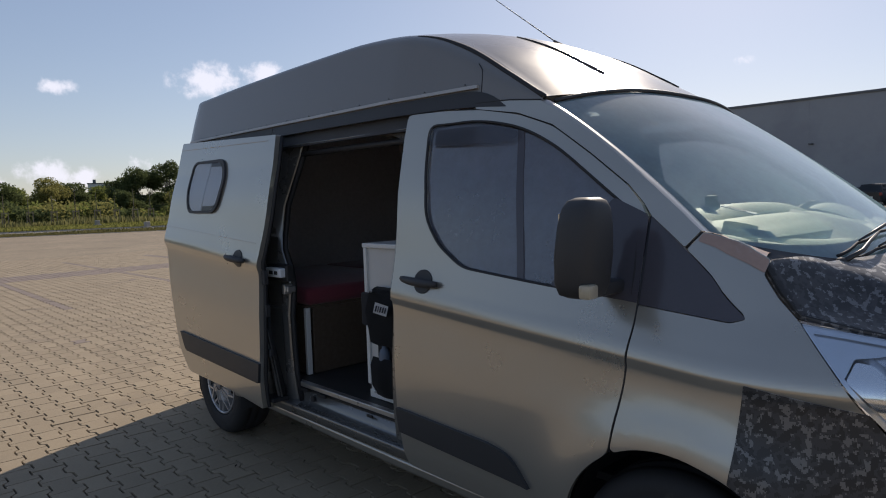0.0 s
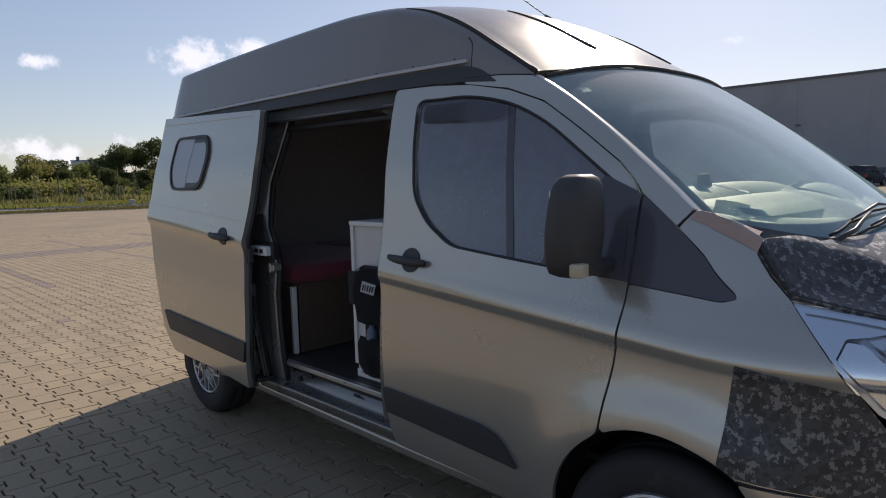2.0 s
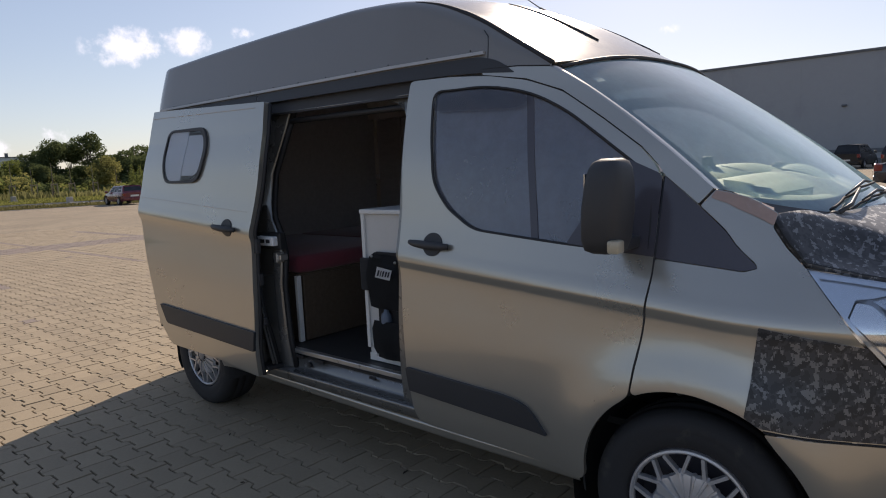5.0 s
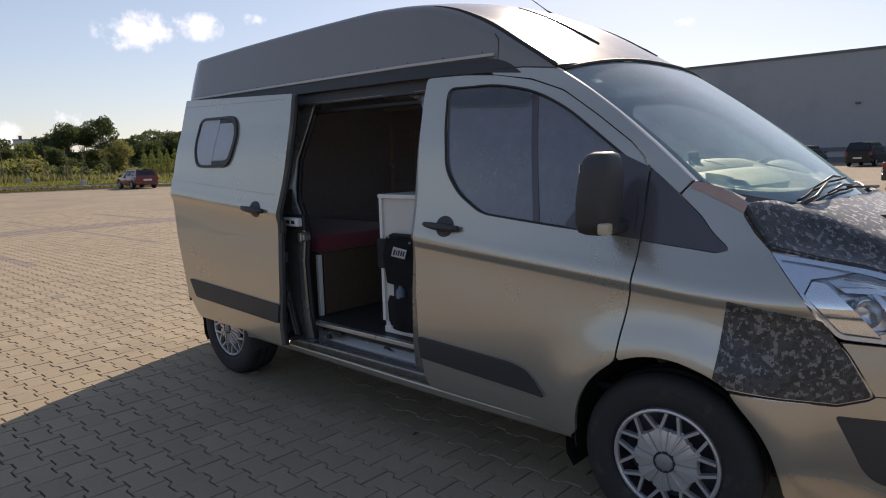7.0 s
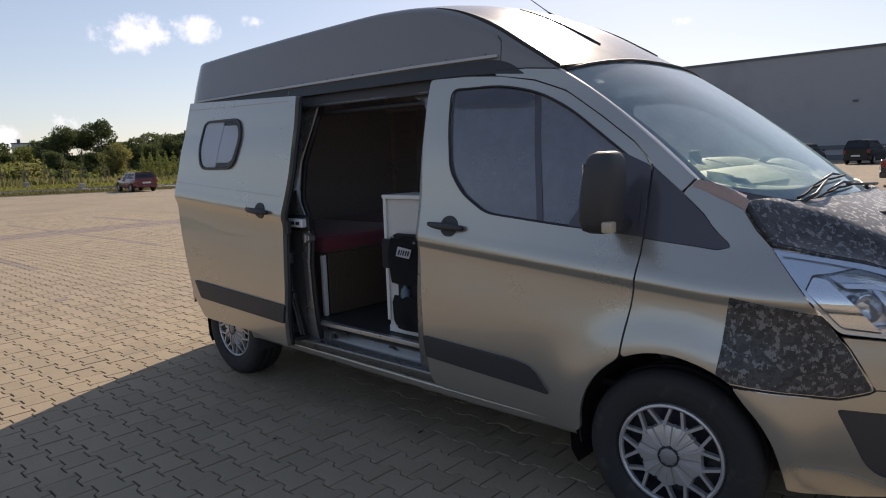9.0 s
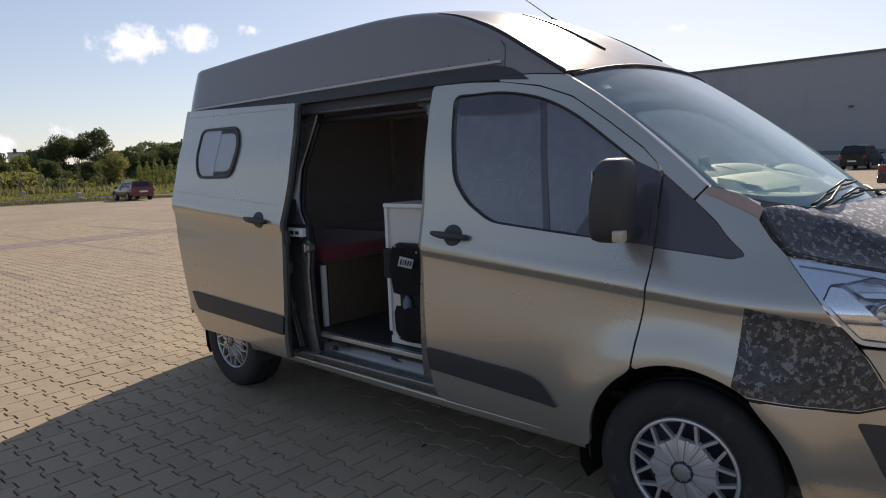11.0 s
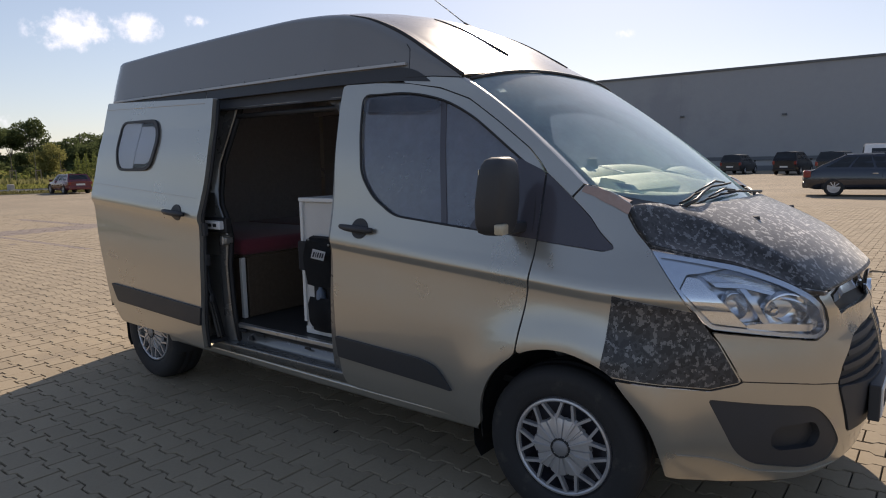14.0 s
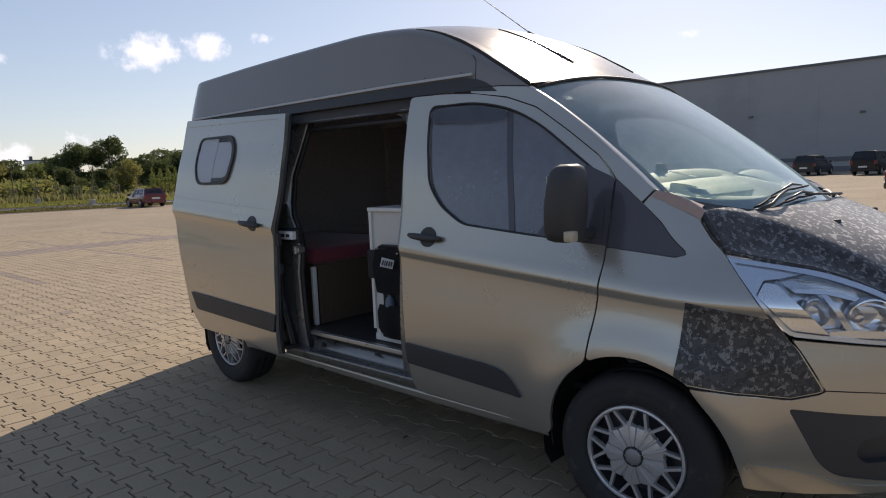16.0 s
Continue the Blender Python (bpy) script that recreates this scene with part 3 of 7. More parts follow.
# front door
DOOR_TOP = [(-0.13, 1.375), (-0.18, 1.43), (-0.32, 1.53), (-0.48, 1.637), (-0.62, 1.69), (-0.78, 1.722), (-0.95, 1.737)]
WINDOW = [(-1.022, 1.688, 0.04), (-0.77, 1.685, 0.1), (-0.60, 1.645, 0.08), (-0.46, 1.573, 0.08), (-0.31, 1.465, 0.08), (-0.132, 1.335, 0.005), (-0.122, 1.105, 0.005), (-0.45, 1.130, 0.1),
          (-0.785, 1.164, 0.045), (-0.91, 1.240, 0.04), (-0.986, 1.335, 0.05), (-1.018, 1.55, 0.1)]
door_line = ([(-0.150, 0.686)] + [(-0.14, 0.78), (-0.122, 0.88), (-0.113, 0.96), (-0.104, 1.05), (-0.104, 1.20), (-0.108, 1.33)] + DOOR_TOP
             + [(-1.142, 1.742), (-1.150, 1.64), (-1.148, 1.45), (-1.138, 1.25), (-1.140, 1.0), (-1.120, 0.62), (-1.10, 0.42), (-1.08, 0.374), (-0.326, 0.358)] + FRONT_ARCH[0:14])
door_loop = rounded(door_line, 0.02, 2)
window_loop = rounded(WINDOW, 0.05, 4)


def front_door(left):
    door = panel("front_door", door_loop, M["paint"], VAN, [window_loop], left=left, label="closed front door of metallic paint with a tinted window")
    y = -1 if left else 1
    glass = panel("window", rounded([(p[0], p[1]) for p in WINDOW], 0.05, 4), M["door_glass"], door, out=-0.014, thick=0.004, left=left, label="tinted side window with a painted bluish veil, reflecting sky and trees")
    glass.visible_shadow = False
    bm = bmesh.new()
    rim = [skin(p[0], p[1], -0.005) for p in window_loop]
    tube(bm, [(q[0], y * q[1], q[2]) for q in rim], 0.0062, 6, True)
    part("window_seal", bm, M["seal"], door, smooth=60)
    return door


DOOR = front_door(False)
front_door(True)
# window frame bars and mirror triangle of the right door
panel("division_bar", [(-0.620, 1.650), (-0.594, 1.643), (-0.514, 1.140), (-0.542, 1.143)], M["gloss_black"], DOOR, out=-0.010, thick=0.006)
panel("wind_deflector", rounded([(-1.003, 1.612), (-0.78, 1.600), (-0.64, 1.596), (-0.60, 1.62), (-0.63, 1.645), (-0.77, 1.676), (-1.005, 1.678), (-1.012, 1.64)], 0.015), M["smoke_glass"], DOOR, out=0.006, thick=0.003)
panel("mirror_triangle", rounded([(-0.40, 1.131, 0.01), (-0.1045, 1.1015, 0.003), (-0.1052, 1.335, 0.004), (-0.118, 1.352, 0.008), (-0.22, 1.398, 0.01), (-0.28, 1.33, 0.01)], 0.01), M["gloss_black"], DOOR, out=0.0012, thick=0.008, label="black corner piece that carries the mirror")
panel("door_moulding", rounded([(-1.112, 0.605, 0.006), (-0.62, 0.585, 0.06), (-0.53, 0.565, 0.05), (-0.455, 0.475, 0.004), (-1.10, 0.51, 0.006)], 0.01), M["grey_plastic"], DOOR, out=0.014, thick=0.016)


def door_handle(parent, s0, s1, z0, z1, out):
    """A pull bar over a round finger cup."""
    mid = ((s0 + s1) / 2 + 0.012, (z0 + z1) / 2)
    cup = panel("cup", [(mid[0] + 0.047 * math.cos(a), mid[1] + 0.044 * math.sin(a)) for a in [k * math.tau / 24 for k in range(24)]], M["grey_plastic"], parent, out=out + 0.004, thick=0.008, step=0.03)
    bm = bmesh.new()
    pts = [skin(s0 + (s1 - s0) * k / 8, z0 + (z1 - z0) * k / 8, out + 0.012 + 0.018 * math.sin(math.pi * k / 8) ** 0.6) for k in range(9)]
    tube(bm, pts, [0.010, 0.0125, 0.0145, 0.0155, 0.016, 0.0155, 0.015, 0.0135, 0.011], 10)
    part("handle", bm, M["black_plastic"], parent, "black pull handle", smooth=50)


door_handle(DOOR, -1.072, -0.882, 1.112, 1.100, 0.0)

# mirror on the front door
mirror = new("mirror")
mirror.parent = DOOR
mirror["label"] = "black door mirror with a clear indicator"
bm = bmesh.new()
rows = []
for k, (z, w, d) in enumerate([(1.128, 0.034, 0.030), (1.138, 0.052, 0.050), (1.17, 0.060, 0.062), (1.25, 0.063, 0.066), (1.33, 0.058, 0.062), (1.372, 0.051, 0.055), (1.392, 0.042, 0.044), (1.401, 0.024, 0.026)]):
    ring = []
    lean = 0.02 * (z - 1.14) / 0.26
    for i in range(24):
        a = i * math.tau / 24
        cx, cy = math.cos(a), math.sin(a)
        ex = abs(cx) ** 0.55 * (1 if cx > 0 else -1)
        ey = abs(cy) ** 0.55 * (1 if cy > 0 else -1)
        ring.append(bm.verts.new((-0.185 + ex * w + lean, -1.065 + ey * d * (1.3 if ey < 0 else 1.0), z)))
    rows.append(ring)
for a, b in zip(rows, rows[1:]):
    for i in range(24):
        bm.faces.new((a[i], a[(i + 1) % 24], b[(i + 1) % 24], b[i]))
bm.faces.new(rows[0][::-1])
bm.faces.new(rows[-1])
part("housing", bm, M["black_plastic"], mirror, smooth=50)
part("arm", boxes((-0.23, -0.15, -1.05, -0.90, 1.125, 1.165), bevel=0.012), M["black_plastic"], mirror, smooth=40)
part("indicator", boxes((-0.143, -0.108, -1.150, -1.105, 1.136, 1.174), bevel=0.007), M["cream_lens"], mirror, "cream indicator lens", smooth=40)
part("reflector", boxes((-0.236, -0.231, -1.105, -1.03, 1.17, 1.36), bevel=0.002), M["chrome"], mirror, "mirror glass")

# fender, pillar, fixed triangle
panel("quarter_glass", rounded([(-0.0985, 1.342, 0.004), (0.012, 1.250, 0.004), (0.198, 1.088, 0.012), (0.200, 1.080, 0.008), (0.163, 1.0725, 0.01), (-0.0985, 1.098, 0.004)], 0.01), M["gloss_black"], VAN, out=-0.0015, thick=0.01, label="black fixed triangle ahead of the front door")
fender_line = ([(-0.142, 0.697), (-0.132, 0.78), (-0.116, 0.88), (-0.106, 0.96), (-0.0985, 1.05), (-0.0985, 1.096), (0.165, 1.07), (0.203, 1.08), (0.196, 1.095), (0.015, 1.252), (0.052, 1.298), (0.17, 1.275), (0.275, 1.228),
                (0.255, 1.19), (0.295, 1.13), (0.345, 1.078), (0.44, 0.918), (0.53, 0.812), (0.565, 0.775), (0.640, 0.645), (0.63, 0.638), (0.535, 0.620), (0.37, 0.637), (0.222, 0.656)]
               + FRONT_ARCH[15:31][::-1])


def front_fender(left):
    return panel("front_fender", rounded(fender_line, 0.006, 2), M["paint"], VAN, left=left, label="front fender of metallic paint")


FENDER = front_fender(False)
front_fender(True)
patch_line = [(0.208, 0.930), (0.19, 0.77), (0.176, 0.686), (0.212, 0.662), (0.37, 0.640), (0.535, 0.623), (0.635, 0.643), (0.560, 0.775), (0.485, 0.876), (0.35, 0.902)]
panel("camouflage_patch", rounded(patch_line, 0.004, 2), M["camo"], FENDER, out=0.0025, thick=0.003, label="grey digital camouflage vinyl patch")
panel("bare_patch", rounded([(0.052, 1.296), (0.17, 1.273), (0.272, 1.227), (0.258, 1.195), (0.16, 1.235), (0.04, 1.275)], 0.006), M["reddish_paint"], FENDER, out=0.002, thick=0.003, label="reddish tan strip")
pillar_line = [(0.010, 1.258), (0.046, 1.302), (-0.10, 1.425), (-0.25, 1.54), (-0.40, 1.645), (-0.535, 1.728), (-0.66, 1.742), (-0.80, 1.745), (-0.80, 1.728), (-0.62, 1.696), (-0.48, 1.643), (-0.32, 1.536), (-0.18, 1.436), (-0.125, 1.381), (-0.096, 1.343)]
for left in (False, True):
    panel("windscreen_pillar", rounded(pillar_line, 0.005, 2), M["paint"], VAN, out=0.003, left=left, label="painted windscreen pillar")
bm = bmesh.new()
skin_tube(bm, between([(-0.11, 1.365), (-0.18, 1.434), (-0.32, 1.534), (-0.48, 1.641), (-0.62, 1.694), (-0.80, 1.727), (-1.14, 1.745)], 2), 0.0035, -0.004)
skin_tube(bm, [(-0.148, 0.685), (-0.136, 0.78), (-0.119, 0.88), (-0.109, 0.96), (-0.1015, 1.05), (-0.1015, 1.34)], 0.0035, -0.0045)
skin_tube(bm, [(0.012, 1.255), (0.050, 1.30)], 0.003, -0.001)
part("door_seal", bm, M["seal"], VAN, "black rubber seals along the door gaps", smooth=60)
# added black sheet that puts the door gap's shade into its colour
panel("inner_pillar", [(-0.25, 0.72), (0.05, 0.72), (0.05, 1.08), (-0.25, 1.08)], M["seal"], VAN, out=-0.05, thick=0.01)

# wheel housings
for cx in (0.025, -2.933):
    for y in (-1, 1):
        bm = bmesh.new()
        rings = [[bm.verts.new((cx + r * math.cos(radians(a)), y * (min(d, 0.95 - 0.13 * max(0, math.cos(radians(a))) ** 1.5) if cx > 0 else min(d, 0.95 - 0.22 * max(0, -math.cos(radians(a))) ** 1.5)), (0.358 if cx > 0 else 0.335) + r * math.sin(radians(a)))) for a in range(-10, 191, 4)] for d, r in ((0.955, 0.362), (0.93, 0.382), (0.60, 0.382))]
        for a, b in zip(rings, rings[1:]):
            for i in range(len(a) - 1):
                bm.faces.new((a[i], a[i + 1], b[i + 1], b[i]))
        bm.faces.new(rings[-1])
        part("wheel_housing", bm, M["arch_black"], VAN, smooth=40)

# bumper
NOSE_MID = NOSE_END - 0.013
bumper_line = [(0.402, 0.30), (0.375, 0.381, 0.04), (0.344, 0.466, 0.04), (0.306, 0.535, 0.04), (0.252, 0.604, 0.04), (0.224, 0.646), (0.37, 0.629), (0.535, 0.612), (0.63, 0.630), (0.648, 0.643), (0.573, 0.770), (0.545, 0.808),
               (0.72, 0.788), (0.92, 0.766), (0.985, 0.795), (0.990, 0.830), (0.918, 0.919), (0.98, 0.922), (1.10, 0.934), (NOSE_MID, 0.945), (NOSE_MID, 0.30), (1.16, 0.285), (0.90, 0.262), (0.62, 0.268), (0.46, 0.285)]
fog_hole = rounded([(0.528, 0.586, 0.02), (0.68, 0.568, 0.03), (0.915, 0.545, 0.05), (1.00, 0.474, 0.04), (1.085, 0.375, 0.03), (1.06, 0.315, 0.04), (0.93, 0.303, 0.05), (0.70, 0.340, 0.05), (0.635, 0.392, 0.04)], 0.03)
grille_hole = rounded([(1.015, 0.609, 0.01), (1.048, 0.676, 0.02), (1.15, 0.752, 0.03), (1.27, 0.773, 0.03), (NOSE_MID - 0.01, 0.778, 0.002), (NOSE_MID - 0.01, 0.40, 0.002), (1.25, 0.402, 0.03), (1.115, 0.405, 0.03), (1.04, 0.548, 0.02)], 0.02)
slit_hole = rounded([(0.996, 0.915, 0.006), (1.10, 0.928, 0.004), (NOSE_MID - 0.01, 0.938, 0.002), (NOSE_MID - 0.01, 0.852, 0.002), (1.15, 0.846, 0.02), (1.085, 0.834, 0.015), (1.015, 0.880, 0.006)], 0.01)


def bumper_side(left):
    b = panel("bumper", rounded(bumper_line, 0.01, 4), M["paint"], VAN, [fog_hole, grille_hole, slit_hole], left=left, step=0.05, label="painted front bumper with black inserts")
    scoop = rounded([(0.775, 0.475), (0.93, 0.485), (0.965, 0.43), (0.95, 0.385), (0.79, 0.385), (0.755, 0.42)], 0.045)
    inset = panel("fog_bezel", fog_hole, M["charcoal"], b, [scoop], out=-0.005, thick=0.03, left=left, step=0.05, label="black fog lamp bezel")
    panel("fog_lamp", scoop, M["black_plastic"], inset, out=-0.035, thick=0.02, left=left, step=0.05)
    panel("bumper_lip", rounded([(0.43, 0.390), (0.56, 0.368), (0.63, 0.346), (0.71, 0.312), (0.93, 0.286), (1.10, 0.290), (0.92, 0.268), (0.70, 0.282), (0.60, 0.322), (0.54, 0.352)], 0.006), M["paint"], b, out=0.005, thick=0.010, left=left)
    panel("grille_back", grille_hole, M["seal"], b, out=-0.015, thick=0.01, left=left, step=0.05)
    panel("grille_back", slit_hole, M["seal"], b, out=-0.015, thick=0.01, left=left, step=0.05)
    y = -1 if left else 1
    for z in (0.60, 0.645, 0.69, 0.73):
        s0 = 1.03 + max(0, z - 0.62) * 0.9
        panel("slat", [(s0, z), (NOSE_MID, z + 0.004), (NOSE_MID, z + 0.022), (s0, z + 0.018)], M["black_plastic"], b, out=-0.002, thick=0.025, left=left, step=0.06)
    panel("grille_surround", rounded([(1.022, 0.598), (1.30, 0.575), (NOSE_MID, 0.575, 0.002), (NOSE_MID, 0.405, 0.002), (1.25, 0.407), (1.12, 0.410), (1.045, 0.548)], 0.02), M["charcoal"], b, out=0.006, thick=0.03, left=left, step=0.05, label="dark plastic lower grille surround")
    panel("chrome_bar", rounded([(1.012, 0.887), (1.022, 0.911), (1.15, 0.921), (NOSE_MID, 0.925, 0.002), (NOSE_MID, 0.893, 0.002), (1.15, 0.897)], 0.005), M["chrome"], b, out=0.000, thick=0.02, left=left, step=0.06, label="chrome grille bar")
    return b


BUMPER = bumper_side(False)
bumper_side(True)
bm = bmesh.new()
skin_tube(bm, between([(0.225, 0.651), (0.37, 0.633), (0.535, 0.616), (0.63, 0.634), (0.648, 0.643), (0.81, 0.632), (1.015, 0.609)], 3), 0.0025, -0.001)
part("bumper_seam", bm, M["seal"], BUMPER)
bm = bmesh.new()
lathe(bm, [(0.001, 0.012), (0.055, 0.010), (0.066, 0.004), (0.068, -0.006)], 28, "y")
bmesh.ops.transform(bm, matrix=Matrix.Translation((0.846, 0, 0.895)) @ pose(0, 0, 0, 0, 0, 90) @ Matrix.Diagonal((1.45, 1, 0.72, 1)), verts=bm.verts)
part("badge", bm, M["chrome"], BUMPER, "plain oval badge", smooth=50)
part("number_plate", boxes((0.925, 0.938, -0.26, 0.26, 0.44, 0.55), bevel=0.004), M["white_laminate"], BUMPER, "plate with unreadable dark bars")
bm = bmesh.new()
for k in range(7):
    box(bm, 0.938, 0.940, -0.20 + 0.06 * k, -0.165 + 0.06 * k, 0.465, 0.525)
part("plate_bars", bm, M["dark_print"], BUMPER)
part("plate_holder", boxes((0.895, 0.932, -0.275, 0.275, 0.428, 0.562), bevel=0.004), M["black_plastic"], BUMPER)

# headlamps
lamp_line = [(0.348, 1.076, 0.006), (0.438, 0.928, 0.02), (0.535, 0.822, 0.02), (0.72, 0.798, 0.04), (0.925, 0.774, 0.03), (0.978, 0.806, 0.03), (0.906, 0.914, 0.04), (0.812, 0.966, 0.05), (0.66, 1.022, 0.06), (0.49, 1.052, 0.05)]
lamp_loop = rounded(lamp_line, 0.02)
lamp_inner = rounded([(0.375, 1.055, 0.006), (0.45, 0.93, 0.02), (0.542, 0.834, 0.02), (0.72, 0.810, 0.04), (0.918, 0.787, 0.03), (0.963, 0.810, 0.03), (0.896, 0.900, 0.04), (0.80, 0.952, 0.05), (0.65, 1.006, 0.06), (0.49, 1.038, 0.05)], 0.02)
for left in (False, True):
    y = -1 if left else 1
    lamp = panel("headlamp", lamp_loop, M["lamp_grey"], VAN, [lamp_inner], out=0.0, thick=0.05, left=left, step=0.05, label="clear headlamp with chrome reflectors")
    panel("lens", lamp_loop, M["lamp_glass"], lamp, out=0.006, thick=0.004, left=left, step=0.04, label="clear lens")
    panel("lamp_back", lamp_inner, M["lamp_grey"], lamp, out=-0.05, thick=0.01, left=left, step=0.05)
    panel("satin_cover", rounded([(0.362, 1.066), (0.49, 1.040), (0.62, 1.018), (0.52, 1.002), (0.465, 0.998), (0.435, 0.955)], 0.006), M["lamp_grey"], lamp, out=-0.010, thick=0.02, left=left, step=0.03)
    panel("side_reflector", rounded([(0.437, 0.95), (0.467, 0.992), (0.505, 0.985), (0.575, 0.912), (0.668, 0.820), (0.548, 0.838)], 0.008), M["lamp_chrome"], lamp, out=-0.010, thick=0.04, left=left, step=0.03)
    panel("upper_reflector", rounded([(0.515, 0.996), (0.63, 1.008), (0.79, 0.952), (0.87, 0.903), (0.655, 0.960), (0.55, 0.970)], 0.008), M["bowl_grey"], lamp, out=-0.034, thick=0.03, left=left, step=0.03)
    for k in range(5):
        bm = bmesh.new()
        dz = 0.034 - 0.008 * k
        skin_tube(bm, [(0.555 + 0.02 * k + (0.27 - 0.02 * k) * i / 8, 0.965 + dz - 0.012 * i / 8 - (0.055 - 0.003 * k) * (i / 8) ** 1.7) for i in range(9)], 0.0026, -0.032)
        if left:
            for v in bm.verts:
                v.co.y *= -1
        part("rib", bm, M["lamp_chrome"], lamp)
    panel("ledge", rounded([(0.548, 0.972), (0.655, 0.966), (0.875, 0.906), (0.86, 0.898), (0.655, 0.952), (0.56, 0.958)], 0.004), M["lamp_chrome"], lamp, out=-0.012, thick=0.03, left=left, step=0.03)
    panel("lower_ledge", rounded([(0.665, 0.828), (0.73, 0.833), (0.915, 0.820), (0.937, 0.835), (0.94, 0.812), (0.90, 0.798), (0.67, 0.812)], 0.004), M["lamp_chrome"], lamp, out=-0.012, thick=0.03, left=left, step=0.03)
    panel("divider", rounded([(0.640, 0.952), (0.662, 0.952), (0.745, 0.832), (0.722, 0.832)], 0.006), M["lamp_grey"], lamp, out=-0.014, thick=0.04, left=left, step=0.03)

    def lamp_bowl(name, s, z, profile, mat, note, squash=1.0, turn=0.0):
        bm = bmesh.new()
        lathe(bm, profile, 26, "y")
        q = (-skin_normal(s, z)).to_track_quat("Y", "Z").to_matrix().to_4x4()
        bmesh.ops.transform(bm, matrix=Matrix.Translation(skin(s, z, -0.012)) @ q @ pose(0, 0, 0, 0, turn, 0) @ Matrix.Diagonal((squash, 1, 1, 1)), verts=bm.verts)
        if left:
            for v in bm.verts:
                v.co.y *= -1
        part(name, bm, mat, lamp, note, smooth=40)

    lamp_bowl("side_bowl", 0.625, 0.893, [(0.0, 0.042), (0.02, 0.038), (0.035, 0.028), (0.046, 0.012), (0.050, 0.004), (0.053, 0.006), (0.053, 0.03)], M["bowl_grey"], "satin grey bowl", 0.72, -28)
    lamp_bowl("main_reflector", 0.80, 0.872, [(0.0, 0.046), (0.025, 0.044), (0.042, 0.034), (0.054, 0.018), (0.060, 0.004), (0.063, 0.006), (0.063, 0.03)], M["lamp_chrome"], "chrome main reflector", 1.25, 12)
    lamp_bowl("bulb_cover", 0.755, 0.872, [(0.0, -0.004), (0.014, -0.002), (0.020, 0.006), (0.021, 0.040)], M["lamp_chrome"], "round bulb cover")

# bonnet
SIDE = [(0.255, 1.222), (0.300, 1.148), (0.348, 1.094), (0.49, 1.062), (0.635, 1.034), (0.735, 1.000), (0.835, 0.955), (0.965, 0.930)]
SPINE = [(0.40, 1.218), (0.47, 1.190), (0.545, 1.160), (0.615, 1.128), (0.685, 1.090), (0.745, 1.048), (0.800, 1.000), (0.846, 0.952)]
CREASE = [Vector(p) for p in ((0.282, 0.61, 1.209), (0.36, 0.605, 1.177), (0.43, 0.595, 1.145), (0.515, 0.58, 1.106), (0.59, 0.565, 1.066), (0.665, 0.545, 1.018), (0.735, 0.53, 0.958), (0.775, 0.50, 0.934))]
bm = bmesh.new()
rows = []
for i in range(29):
    t = i / 28 * 7
    k = min(int(t), 6)
    u = t - k
    e = Vector(skin(SIDE[k][0] + (SIDE[k + 1][0] - SIDE[k][0]) * u, SIDE[k][1] + (SIDE[k + 1][1] - SIDE[k][1]) * u, -0.002))
    c = (SPINE[k][0] + (SPINE[k + 1][0] - SPINE[k][0]) * u, SPINE[k][1] + (SPINE[k + 1][1] - SPINE[k][1]) * u)
    q = CREASE[k].lerp(CREASE[k + 1], u)
    row = []
    for j in range(-22, 23):
        v, side = abs(j), 1 if j > 0 else -1
        if v <= 12:
            w = v / 12
            p = Vector((c[0] + (q.x - c[0]) * w ** 2, q.y * w, c[1] + (q.z - c[1]) * w ** 2.2))
        else:
            w = (v - 12) / 10
            p = Vector((q.x + (e.x - q.x) * w, q.y + (abs(e.y) - q.y) * w, q.z + (e.z - q.z) * w - (0.016 - 0.030 * max(0, 1 - t / 1.2)) * math.sin(math.pi * w ** 0.8)))
        row.append(bm.verts.new((p.x, side * p.y, p.z)))
    rows.append(row)
for a, b in zip(rows, rows[1:]):
    for j in range(44):
        bm.faces.new((a[j], b[j], b[j + 1], a[j + 1]))
BONNET = part("bonnet", bm, M["camo"], VAN, "bonnet wrapped in grey digital camouflage vinyl", smooth=24)
mod = BONNET.modifiers.new("sheet", "SOLIDIFY")
mod.thickness, mod.offset = 0.012, -1
for y in (-0.335, 0.335):
    part("washer_nozzle", boxes((0.492, 0.520, y - 0.009, y + 0.009, 1.146, 1.163), bevel=0.005), M["black_plastic"], BONNET, smooth=50)
bm = bmesh.new()
skin_tube(bm, between([(a, b) for a, b in SIDE], 2), 0.0035, -0.006)
part("bonnet_seal", bm, M["seal"], BONNET)


# windscreen: its lower edge, upper edge, and the glass between
def screen_point(u, v, out=0.0):
    """u from the right edge (-1) to the left (1), v from the base (0) to the top (1)."""
    lo = Vector((0.3885 - 0.3285 * abs(u) ** 2.6, 0.79 * u, 1.182 + 0.095 * abs(u) ** 3))
    hi = Vector((-0.43 - 0.08 * abs(u) ** 2.4, 0.745 * u, 1.788 - 0.068 * abs(u) ** 2.6))
    p = lo.lerp(hi, v) + Vector((0.55, 0, 0.83)) * (0.018 * 4 * v * (1 - v) + out)
    return p


